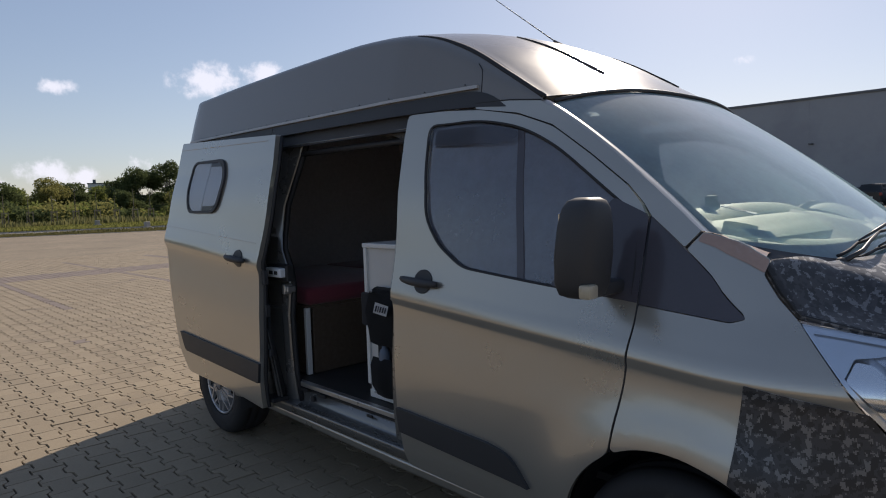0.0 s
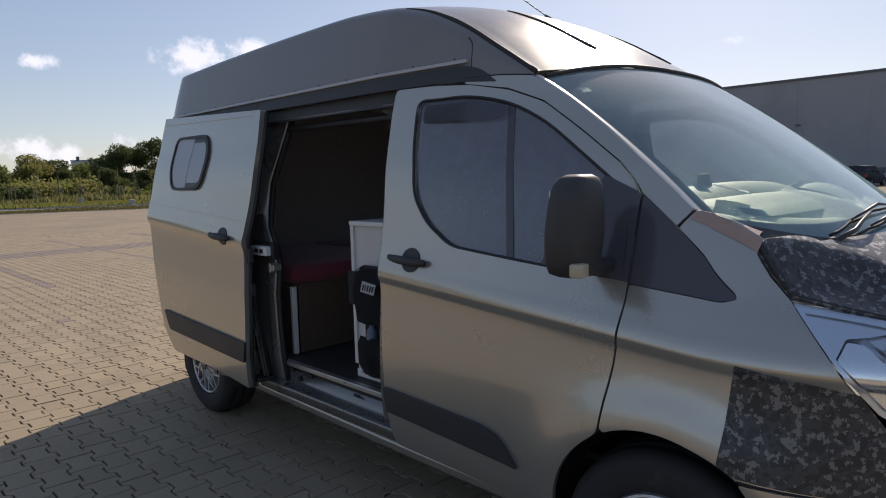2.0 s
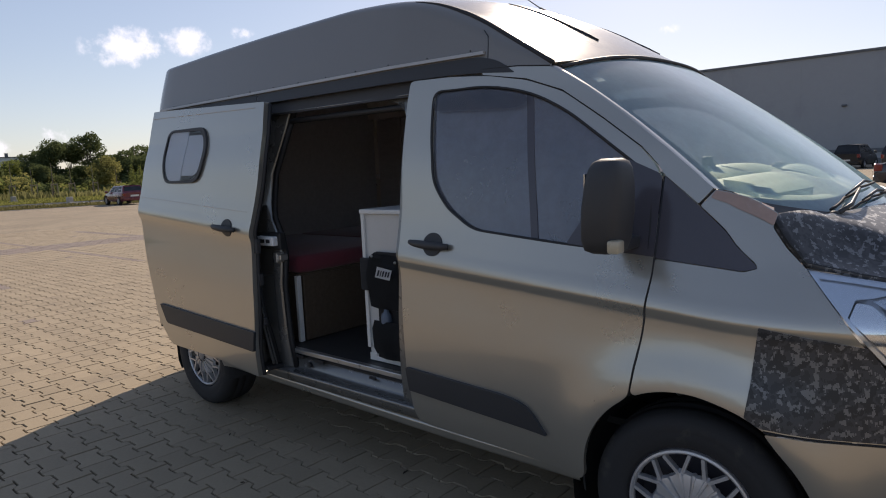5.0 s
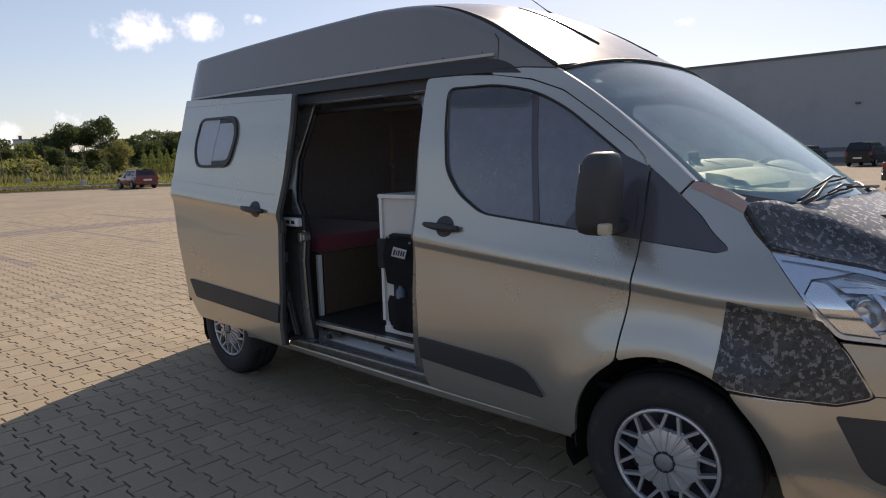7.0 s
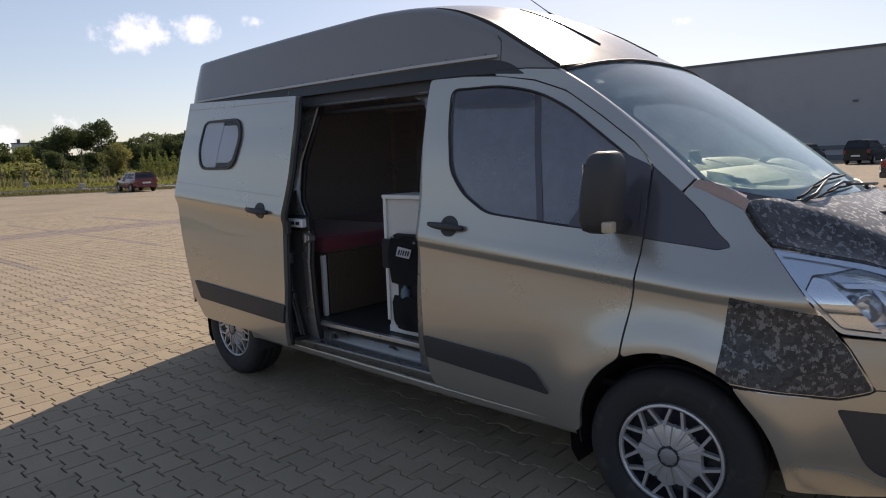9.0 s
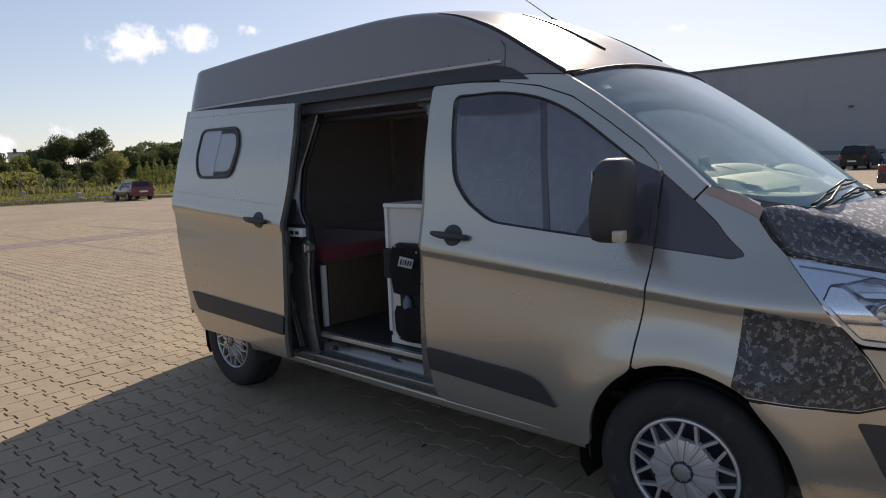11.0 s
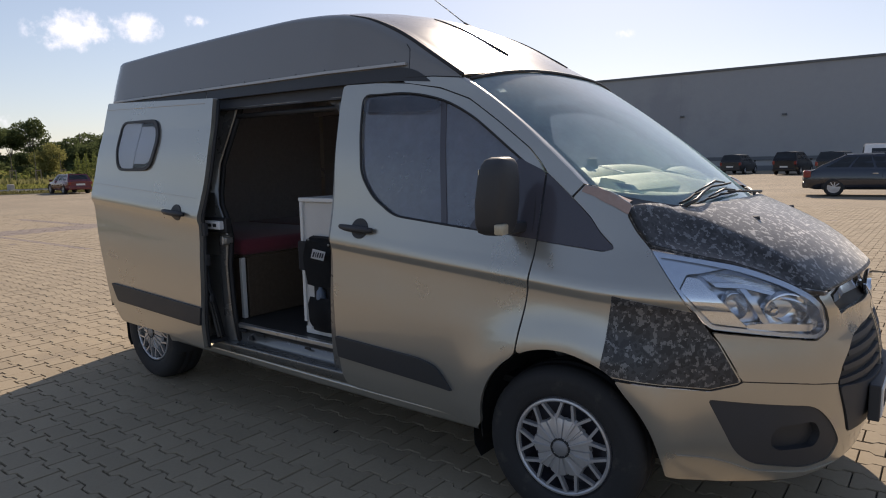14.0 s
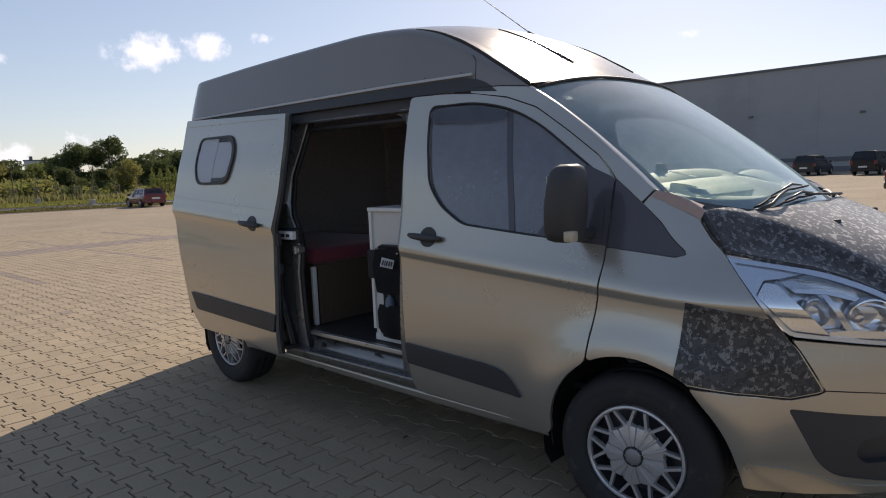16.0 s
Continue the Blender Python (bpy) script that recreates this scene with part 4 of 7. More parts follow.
bm = bmesh.new()
rows = [[bm.verts.new(screen_point(-1 + j / 12, i / 12)) for j in range(25)] for i in range(13)]
for a, b in zip(rows, rows[1:]):
    for j in range(24):
        bm.faces.new((a[j], a[j + 1], b[j + 1], b[j]))
SCREEN = part("windscreen", bm, M["screen_glass"], VAN, "large dusty windscreen reflecting the sky, with teal sky tint painted in", smooth=80)
SCREEN.visible_shadow = False
PILLAR_EDGE = [(0.046, 1.302, 0.0), (-0.10, 1.425, 0.295), (-0.25, 1.54, 0.56), (-0.40, 1.645, 0.80), (-0.535, 1.728, 1.0)]
bm = bmesh.new()
tube(bm, [screen_point(-1 + j / 12, 1.010, 0.005) for j in range(25)], 0.0065, 8)
for u in (-1, 1):
    side_trim = bmesh.new()
    rows = []
    for k in range(21):
        f = k / 20 * 4
        i = min(int(f), 3)
        (s0, z0, v0), (s1, z1, v1) = PILLAR_EDGE[i], PILLAR_EDGE[i + 1]
        a = Vector(skin(s0 + (s1 - s0) * (f - i), z0 + (z1 - z0) * (f - i), 0.003))
        a.y *= -u
        b = screen_point(u, v0 + (v1 - v0) * (f - i), 0.001)
        rows.append([side_trim.verts.new(a.lerp(b, w) + Vector((0.25, 0.35 * u, 0.6)) * (0.030 * w * (1 - w))) for w in (0, 0.2, 0.4, 0.6, 0.8, 1.0)])
    for a, b in zip(rows, rows[1:]):
        for j in range(5):
            side_trim.faces.new((a[j], a[j + 1], b[j + 1], b[j]))
    part("screen_trim", side_trim, M["paint"], VAN, "painted edge along the windscreen", smooth=80)
    shoulder = bmesh.new()
    rows = []
    for k in range(9):
        f = k / 8
        a = Vector(skin(0.047 + 0.213 * f, 1.300 - 0.026 * f - 0.045 * f * f, 0.001))
        a.y *= -u
        b = screen_point(u * (1 - 0.12 * f), -0.004 - 0.02 * f, 0.001)
        rows.append([shoulder.verts.new(a.lerp(b, w) + Vector((0.1, 0.35 * u, 0.8)) * (0.030 * w * (1 - w))) for w in (0, 0.25, 0.5, 0.75, 1.0)])
    for a, b in zip(rows, rows[1:]):
        for j in range(4):
            shoulder.faces.new((a[j], a[j + 1], b[j + 1], b[j]))
    part("fender_shoulder", shoulder, M["reddish_paint"], VAN, "reddish tan shoulder beside the windscreen", smooth=80)
part("screen_lip", bm, M["cowl_plastic"], VAN, "dark lip above the windscreen", smooth=60)
# black border printed round the glass
def border(name, inner):
    """A strip of black print between the glass edge and a line inside it."""
    bm = bmesh.new()
    rows = [[bm.verts.new(screen_point(*q, -0.003)) for q in pair] for pair in inner]
    for a, b in zip(rows, rows[1:]):
        bm.faces.new((a[0], b[0], b[1], a[1]))
    part(name, bm, M["frit"], SCREEN, "black print along the edge of the glass", smooth=80)


foot = [(-1 + j / 24, max(0.025 + (0.93 - abs(-1 + j / 24)) * 0.145, 0.02)) for j in range(49)]
border("screen_border", [((u, 0.0), (u, v)) for u, v in foot])
border("screen_border", [((-1 + j / 12, 0.992), (-1 + j / 12, 1.0)) for j in range(25)])
for u in (-1, 1):
    border("screen_border", [((u, 0.02 + 0.96 * i / 12), (u * (0.965 + 0.012 * i / 12), 0.02 + 0.96 * i / 12)) for i in range(13)])
for u, v, w, h, c in ((-0.93, 0.85, 0.05, 0.035, "white_print"), (-0.885, 0.060, 0.095, 0.050, "sticker_green"), (-0.945, 0.17, 0.04, 0.04, "grey_laminate")):
    bm = bmesh.new()
    bm.faces.new([bm.verts.new(screen_point(u + a * w, v + b * h, -0.004)) for a, b in ((0, 0), (1, 0), (1, 1), (0, 1))])
    st = part("sticker", bm, M[c], SCREEN, "small printed sticker inside the glass")
    bm = bmesh.new()
    for k in range(3):
        bm.faces.new([bm.verts.new(screen_point(u + a * w, v + b * h, -0.001)) for a, b in ((0.12, 0.18 + 0.25 * k), (0.7, 0.18 + 0.25 * k), (0.7, 0.28 + 0.25 * k), (0.12, 0.28 + 0.25 * k))])
    part("print_bars", bm, M["dark_print"], st)
# cowl below the glass
bm = bmesh.new()
rows = []
for i in range(5):
    row = []
    for j in range(25):
        u = -1 + j / 12
        a = screen_point(u, 0, 0.0)
        e = Vector((0.425 - 0.21 * abs(u) ** 2.2, 0.775 * u, 1.178 + 0.03 * abs(u)))
        p = a.lerp(e, i / 4)
        p.z -= 0.016 * math.sin(math.pi * i / 4)
        row.append(bm.verts.new(p))
    rows.append(row)
for a, b in zip(rows, rows[1:]):
    for j in range(24):
        bm.faces.new((a[j], b[j], b[j + 1], a[j + 1]))
part("cowl", bm, M["cowl_plastic"], VAN, "black plastic cowl below the windscreen", smooth=60)
for pivot, arm, blade in (((-0.70, -0.05), [(-0.70, -0.05, 0.03), (-0.60, -0.008, 0.040), (-0.50, 0.040, 0.040), (-0.36, 0.085, 0.032)], [(-0.675, -0.008), (-0.51, 0.060), (-0.25, 0.110), (0.12, 0.118)]),
                          ((0.62, -0.03), [(0.62, -0.03, 0.03), (0.40, 0.0, 0.045), (0.0, 0.028, 0.048), (-0.22, 0.052, 0.036)], [(-0.605, -0.010), (-0.44, 0.036), (-0.25, 0.062), (0.17, 0.068)])):
    wiper = new("wiper")
    wiper.parent = VAN
    bm = bmesh.new()
    tube(bm, [screen_point(*p) for p in arm], [0.007, 0.0065, 0.005, 0.004], 8)
    part("arm", bm, M["arm_paint"], wiper, smooth=50)
    bm = bmesh.new()
    lathe(bm, [(0.0, 0.0), (0.014, 0.002), (0.014, 0.014), (0.010, 0.020), (0.0, 0.022)], 14, "z")
    bmesh.ops.transform(bm, matrix=Matrix.Translation(screen_point(*pivot, 0.012)), verts=bm.verts)
    part("pivot_cap", bm, M["black_plastic"], wiper, smooth=50)
    bm = bmesh.new()
    a, b, c = screen_point(*blade[1], 0.024), screen_point(*blade[2], 0.040), screen_point(*blade[2], 0.024).lerp(screen_point(*blade[3], 0.024), 0.6)
    tube(bm, [a, b, c], [0.003, 0.0055, 0.003], 6)
    part("bow", bm, M["arm_paint"], wiper, smooth=50)
    bm = bmesh.new()
    fine = [Vector((*screen_point(*p, 0.014),)) for p in between(blade, 4)]
    tube(bm, fine, 0.0046, 6)
    part("blade", bm, M["rubber"], wiper, smooth=50)

# high roof
EDGE_Z = Curve([(-3.75, 2.066), (-3.28, 2.078), (-2.70, 2.098), (-1.95, 2.112), (-1.62, 2.114), (-1.40, 2.105), (-1.228, 2.087), (-1.09, 2.057), (-0.93, 1.992), (-0.836, 1.942), (-0.70, 1.855), (-0.53, 1.742)])
BASE_Z = Curve([(-3.75, 1.795), (-0.95, 1.792), (-0.80, 1.775), (-0.68, 1.745), (-0.53, 1.722)])
CORNER = Curve([(-3.3, 0.030), (-1.7, 0.032), (-1.3, 0.050), (-1.0, 0.075), (-0.75, 0.075), (-0.53, 0.03)])
stations = [-3.25 + 0.0925 * k for k in range(20)] + [-1.40 + 0.029 * k for k in range(31)]


def roof_half(x):
    """One half of the roof's section: up the side, round the edge and in to the ridge."""
    zb, ze = BASE_Z(x), EDGE_Z(x)
    f = max(0, min(1, (x + 1.4) / 0.87))
    corner = min(CORNER(x), (ze - zb) * 0.6)
    half = [(x, abs(skin(x, zb + (ze - corner - zb) * k / 4)[1]), zb + (ze - corner - zb) * k / 4) for k in range(5)]
    y0 = half[-1][1]
    for a in (15, 30, 45, 60, 75, 90):
        half.append((x, y0 - corner * (1 - math.cos(radians(a))) - 0.10 * corner * math.sin(radians(a)), ze - corner + corner * math.sin(radians(a))))
    yt = half[-1][1]
    for v in (0.96, 0.9, 0.75, 0.55, 0.3, 0.0):
        half.append((x + 0.10 * f * f * (1 - v * v), yt * v, ze + (0.085 - 0.035 * f) * (1 - v * v)))
    return half


bm = bmesh.new()
rows = []
for x in stations:
    half = roof_half(x)
    rows.append([bm.verts.new((a, -b, c)) for a, b, c in half] + [bm.verts.new((a, b, c)) for a, b, c in half[:-1][::-1]])
for k in range(1, 10):
    a = k * math.pi / 18
    x, w, dz = -3.25 - 0.30 * math.sin(a), 1 - 0.45 * (1 - math.cos(a)), 0.06 * (k / 9) ** 3
    rows.insert(0, [bm.verts.new((x + 0.10 * max(0, v.co.z - 1.9) * (k / 9) ** 0.5, v.co.y * w, 1.795 + (v.co.z - 1.795) * (1 - dz * 2))) for v in rows[-len(stations)]])
bm.faces.new(rows[0])
for a, b in zip(rows, rows[1:]):
    for j in range(len(a) - 1):
        bm.faces.new((a[j], b[j], b[j + 1], a[j + 1]))
bmesh.ops.recalc_face_normals(bm, faces=bm.faces[:])
ROOF = part("high_roof", bm, M["roof_paint"], VAN, "tall painted roof with rounded edges", smooth=60)
for y in (-1, 1):
    bm = bmesh.new()
    ridge = [roof_half(-1.19 + 0.03 * k)[8] for k in range(23)]
    tube(bm, [(a, y * (b - 0.002), c) for a, b, c in ridge], [0.003 + 0.0075 * min(1, k / 9) for k in range(23)], 8)
    part("roof_ditch", bm, M["seal"], ROOF, "black seam along the roof edge", smooth=60)
bm = bmesh.new()
skin_tube(bm, [(-0.785, 1.785), (-0.790, 1.84), (-0.795, 1.87), (-0.815, 1.895)], 0.0022, -0.0005)
skin_tube(bm, between([(-0.80, 1.748), (-0.66, 1.7445), (-0.535, 1.731)], 4), 0.0022, 0.0025)
part("roof_seam", bm, M["seal"], ROOF)
for y0 in (-0.30, 0.30):
    bm = bmesh.new()
    groove = []
    for k in range(9):
        x = -1.06 + 0.049 * k
        f = max(0, (x + 1.4) / 0.87)
        yt = roof_half(x)[10][1]
        v = abs(y0) / yt
        groove.append((x + 0.10 * f * f * (1 - v * v), y0, EDGE_Z(x) + (0.085 - 0.035 * f) * (1 - v * v) + 0.001))
    tube(bm, groove, [0.002, 0.003, 0.004, 0.0045, 0.0045, 0.0045, 0.0045, 0.006, 0.004], 6)
    part("roof_groove", bm, M["seal"], ROOF, smooth=60)
# band and awning rail along the roof
panel("roof_band", rounded([(-2.22, 1.752), (-0.95, 1.743), (-0.80, 1.735), (-0.665, 1.722, 0.01), (-0.74, 1.775, 0.05), (-0.82, 1.797, 0.05), (-2.22, 1.80)], 0.01), M["grey_plastic"], VAN, out=0.004, thick=0.01, label="dark grey band above the doors")
panel("roof_band", rounded([(-3.18, 1.78), (-2.23, 1.752), (-2.23, 1.80), (-3.18, 1.80)], 0.004), M["grey_plastic"], VAN, out=0.002, thick=0.01)
rail = panel("awning_rail", [(-3.27, 1.808), (-0.80, 1.803), (-0.80, 1.815), (-3.27, 1.820)], M["rail_alu"], VAN, out=0.012, thick=0.014, label="awning rail screwed along the roof side")
for k in range(12):
    bm = bmesh.new()
    s = -3.12 + 0.205 * k
    p = Vector(skin(s, 1.824, 0.002))
    bmesh.ops.create_icosphere(bm, subdivisions=1, radius=0.0032, matrix=Matrix.Translation(p))
    part("rail_screw", bm, M["grey_plastic"], rail)
# aerial
bm = bmesh.new()
tube(bm, [(-0.985, 0.0, 2.075), (-1.0, 0.0, 2.088), (-1.03, 0, 2.106), (-1.075, 0, 2.136)], [0.022, 0.014, 0.009, 0.006], 8)
aerial = part("aerial", bm, M["black_plastic"], VAN, "black roof aerial", smooth=50)
bm = bmesh.new()
tube(bm, [(-1.07, 0, 2.133), (-1.45, 0.0, 2.42)], [0.003, 0.0018], 6)
part("aerial_rod", bm, M["black_plastic"], aerial)

# rear quarter, hidden in part behind the open door, and the van's left side
for left in (False, True):
    front = -2.2 if not left else -1.152
    line = [(front, 0.36), (front, 1.748), (front, 1.79), (-3.22, 1.79), (-3.22, 0.50)] + REAR_ARCH[5:-1] + [(-2.555, 0.36)]
    panel("rear_quarter", line, M["paint"], VAN, left=left, label="painted rear side panel")
for y in (-1, 1):
    bm = bmesh.new()
    rows = []
    for z in (0.30, 0.45, 0.70, 0.95, 1.2, 1.5, 1.8):
        w = abs(skin(-3.22, z)[1]) - 0.30 * max(0, 0.75 - z)
        back = 0.66 - 0.10 * max(0, (z - 0.9) / 0.9)
        row = [bm.verts.new((-3.22 - back * math.sin(a), y * (w - max(0.50 * (1 - math.cos(a)), 0.66 * back * math.sin(a))), z)) for a in [k * math.pi / 12 for k in range(7)]]
        row.append(bm.verts.new((-3.225 - back, 0, z)))
        rows.append(row)
    for a, b in zip(rows, rows[1:]):
        for j in range(7):
            bm.faces.new((a[j], a[j + 1], b[j + 1], b[j]))
    part("rear_end", bm, M["paint"], VAN, "painted rear corner and door", smooth=60)
# rocker under the doors
prof = [(0.80, 0.312), (0.905, 0.312), (0.934, 0.318), (0.944, 0.332), (0.942, 0.344), (0.946, 0.350), (0.943, 0.357), (0.934, 0.364), (0.86, 0.370)]
for y in (-1, 1):
    bm = bmesh.new()
    rows = [[bm.verts.new((x, y * a, b - 0.0 + 0.018 * max(0, (-x - 1.0)) / 1.5)) for a, b in prof] for x in (-2.56, -2.3, -2.0, -1.6, -1.2, -0.8, -0.36)]
    for a, b in zip(rows, rows[1:]):
        for j in range(len(prof) - 1):
            bm.faces.new((a[j], a[j + 1], b[j + 1], b[j]))
    part("rocker", bm, M["paint"], VAN, "painted sill below the doors", smooth=40)

# doorway of the sliding door: jamb, header, step and rails
bm = bmesh.new()
rows = []
for z, xi in ((0.42, -2.03), (0.56, -2.04), (0.70, -2.05), (0.85, -2.06), (1.0, -2.050), (1.10, -2.07), (1.18, -2.12), (1.25, -2.137), (1.40, -2.137), (1.55, -2.085), (1.66, -2.05), (1.745, -2.03)):
    w = abs(skin(-2.2, z)[1])
    rows.append([bm.verts.new(p) for p in ((-2.2, -w, z), (-2.195, -w + 0.012, z), (-2.19, -w + 0.03, z), (-2.15, -w + 0.055, z), (xi - 0.012, -w + 0.075, z), (xi, -w + 0.085, z), (xi - 0.01, -w + 0.11, z))])
for a, b in zip(rows, rows[1:]):
    for j in range(6):
        bm.faces.new((a[j], a[j + 1], b[j + 1], b[j]))
JAMB = part("door_jamb", bm, M["shaded_jamb_paint"], VAN, "painted rear jamb of the sliding doorway", smooth=35)
bm = bmesh.new()
tube(bm, [(xi + 0.006, -abs(skin(-2.2, z)[1]) + 0.09, z) for z, xi in ((0.42, -2.02), (0.56, -2.03), (0.70, -2.04), (0.85, -2.05), (1.0, -2.040), (1.10, -2.06), (1.18, -2.11), (1.25, -2.127), (1.40, -2.127), (1.55, -2.075), (1.66, -2.04), (1.74, -2.02))], 0.014, 6)
part("jamb_seal", bm, M["seal"], JAMB, smooth=60)
part("striker", boxes((-2.15, -2.005, -0.980, -0.945, 1.050, 1.096), bevel=0.006), M["white_print"], JAMB, "bright steel striker")
part("striker_pad", boxes((-2.19, -1.985, -0.952, -0.915, 1.030, 1.112), bevel=0.006), M["seal"], JAMB)
part("striker_slot", boxes((-2.11, -2.075, -0.983, -0.975, 1.064, 1.082), (-2.06, -2.03, -0.983, -0.975, 1.064, 1.082), bevel=0.002), M["seal"], JAMB)
part("latch", boxes((-2.075, -2.015, -0.937, -0.89, 0.972, 1.002), (-2.06, -2.035, -0.945, -0.89, 0.962, 1.012), bevel=0.004), M["steel"], JAMB)
bm = bmesh.new()
tube(bm, [(-2.20, -0.965, 1.01), (-2.165, -0.962, 0.72), (-2.085, -0.955, 0.45)], 0.022, 6)
part("jamb_ridge", bm, M["seal"], JAMB, smooth=60)
bm = bmesh.new()
tube(bm, [(-2.205, -0.990, 0.94), (-2.160, -0.985, 0.72), (-2.075, -0.978, 0.45)], 0.008, 6)
tube(bm, [(-2.190, -0.985, 0.90), (-2.140, -0.980, 0.72), (-2.055, -0.973, 0.45)], 0.004, 6)
part("jamb_trim", bm, M["step_metal"], JAMB, "metal strip down the jamb", smooth=60)
# the lowest plate is added: its paler metal paints light reflected off the jamb
for z0, z1, x0, x1 in ((1.26, 1.40, -2.200, -2.155), (1.105, 1.245, -2.205, -2.115), (0.905, 1.03, -2.200, -2.085), (0.50, 0.89, -2.165, -2.075)):
    bm = bmesh.new()
    w0, w1 = abs(skin(-2.2, z0)[1]), abs(skin(-2.2, z1)[1])
    bm.faces.new([bm.verts.new(p) for p in ((x0, -w0 + 0.022, z0), (x1, -w0 + 0.050, z0), (x1 - 0.012, -w1 + 0.050, z1), (x0, -w1 + 0.022, z1))])
    bmesh.ops.solidify(bm, geom=bm.faces[:], thickness=0.008)
    part("jamb_plate", bm, M["steel_paint"], JAMB, "pressed metal plate on the jamb", smooth=30)
panel("header", [(-2.2, 1.69), (-1.15, 1.685), (-1.15, 1.748), (-2.2, 1.752)], M["charcoal"], VAN, out=-0.028, thick=0.02, label="dark header above the doorway")
bm = bmesh.new()
tube(bm, [skin(-2.18, 1.698, -0.026), skin(-1.16, 1.694, -0.026)], 0.004, 6)
part("header_rail", bm, M["shaded_jamb_paint"], VAN, smooth=60)
panel("header_corner", [(-1.14, 1.70), (-1.36, 1.70), (-1.30, 1.682), (-1.25, 1.665), (-1.215, 1.635), (-1.195, 1.59), (-1.185, 1.50), (-1.14, 1.50)], M["shaded_jamb_paint"], VAN, out=-0.060, thick=0.012, label="rounded upper corner of the doorway")
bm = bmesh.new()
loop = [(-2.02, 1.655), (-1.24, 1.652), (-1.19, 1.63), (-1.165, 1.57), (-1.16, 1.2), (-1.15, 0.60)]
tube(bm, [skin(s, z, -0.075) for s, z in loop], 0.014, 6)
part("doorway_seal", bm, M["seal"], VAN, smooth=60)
panel("door_pillar", [(-1.20, 0.40), (-1.05, 0.40), (-1.08, 1.74), (-1.19, 1.74)], M["shaded_jamb_paint"], VAN, out=-0.045, thick=0.05, label="painted pillar behind the front door")
bm = bmesh.new()
section = [(-0.866, 0.492), (-0.872, 0.486), (-0.866, 0.484), (-0.866, 0.470), (-0.878, 0.468), (-0.880, 0.430), (-0.888, 0.419), (-0.935, 0.412), (-0.944, 0.416), (-0.950, 0.422), (-0.956, 0.416), (-0.957, 0.405), (-0.949, 0.396), (-0.948, 0.372), (-0.90, 0.366)]
rows = []
for x in (-2.24, -2.13, -2.085, -2.06, -1.6, -1.2, -1.06):
    up = 0.05 if x < -2.2 else (0.03 if x < -2.1 else (0.008 if x < -2.08 else 0.0))
    rows.append([bm.verts.new((x, y, z + (up if -0.945 < y < -0.879 else 0))) for y, z in section])
for a, b in zip(rows, rows[1:]):
    for j in range(len(section) - 1):
        bm.faces.new((a[j], b[j], b[j + 1], a[j + 1]))
STEP = part("door_step", bm, M["shaded_jamb_paint"], VAN, "worn painted step in the doorway, recess shade in its colour", smooth=25)
part("floor_rail", boxes((-2.06, -1.09, -0.894, -0.862, 0.496, 0.520), bevel=0.004), M["steel"], STEP, "worn metal edge of the floor")
part("track_slot", boxes((-2.04, -1.10, -0.870, -0.864, 0.471, 0.484), bevel=0.001), M["seal"], STEP, "black slot of the slide track")
for clip in ((-2.02, -1.95, -0.893, -0.885, 0.474, 0.490), (-1.86, -1.79, -0.893, -0.885, 0.472, 0.488), (-1.22, -1.10, -0.896, -0.885, 0.470, 0.482), (-1.46, -1.42, -0.893, -0.885, 0.462, 0.474)):
    part("track_clip", boxes(clip, bevel=0.002), M["seal"], STEP)
for x in (-1.90, -1.14):
    bm = bmesh.new()
    lathe_m = Matrix.Translation((x, -0.888, 0.45))
    bmesh.ops.create_cone(bm, cap_ends=True, segments=14, radius1=0.013, radius2=0.013, depth=0.012, matrix=lathe_m @ pose(0, 0, 0, 90))
    part("step_plug", bm, M["seal"], STEP)

# sliding door, open: the skin set off to the side and slid back
SLIDE = 0.085
REAR_FLARE[0] = False
SDOOR = [(-2.03, 1.745, 0.01), (-2.018, 1.60, 0.05), (-2.015, 1.40, 0.1), (-2.05, 1.21, 0.06), (-2.072, 1.07, 0.08), (-2.062, 0.76, 0.1), (-2.09, 0.52, 0.05), (-2.098, 0.398, 0.012), (-2.43, 0.430, 0.05), (-2.98, 0.440, 0.03),
         (-3.09, 0.58, 0.05), (-3.17, 0.90, 0.1), (-3.222, 1.08, 0.1), (-3.245, 1.25, 0.1), (-3.225, 1.45, 0.1), (-3.20, 1.65, 0.1), (-3.185, 1.795, 0.01)]
SWIN = rounded([(-2.955, 1.668, 0.07), (-2.55, 1.664, 0.07), (-2.505, 1.55, 0.05), (-2.56, 1.372, 0.09), (-2.938, 1.372, 0.08), (-2.982, 1.50, 0.06)], 0.06)
SWIN_IN = rounded([(-2.946, 1.657, 0.06), (-2.570, 1.645, 0.06), (-2.530, 1.55, 0.05), (-2.580, 1.388, 0.07), (-2.928, 1.384, 0.07), (-2.969, 1.50, 0.06)], 0.05)
SLIDER = panel("sliding_door", rounded(SDOOR, 0.02), M["paint"], VAN, [SWIN], out=SLIDE, thick=0.03, label="sliding door pushed back open, with a blinded window")
swin = panel("window_frame", SWIN, M["black_plastic"], SLIDER, [SWIN_IN], out=SLIDE + 0.012, thick=0.03, step=0.05, label="black frame of the sliding door window")
panel("blind", rounded([(-2.943, 1.655, 0.05), (-2.73, 1.653, 0.003), (-2.775, 1.385, 0.003), (-2.926, 1.387, 0.06), (-2.966, 1.50, 0.05)], 0.05), M["shade_cloth"], swin, out=SLIDE + 0.001, thick=0.004, step=0.05, label="silver grey blind")
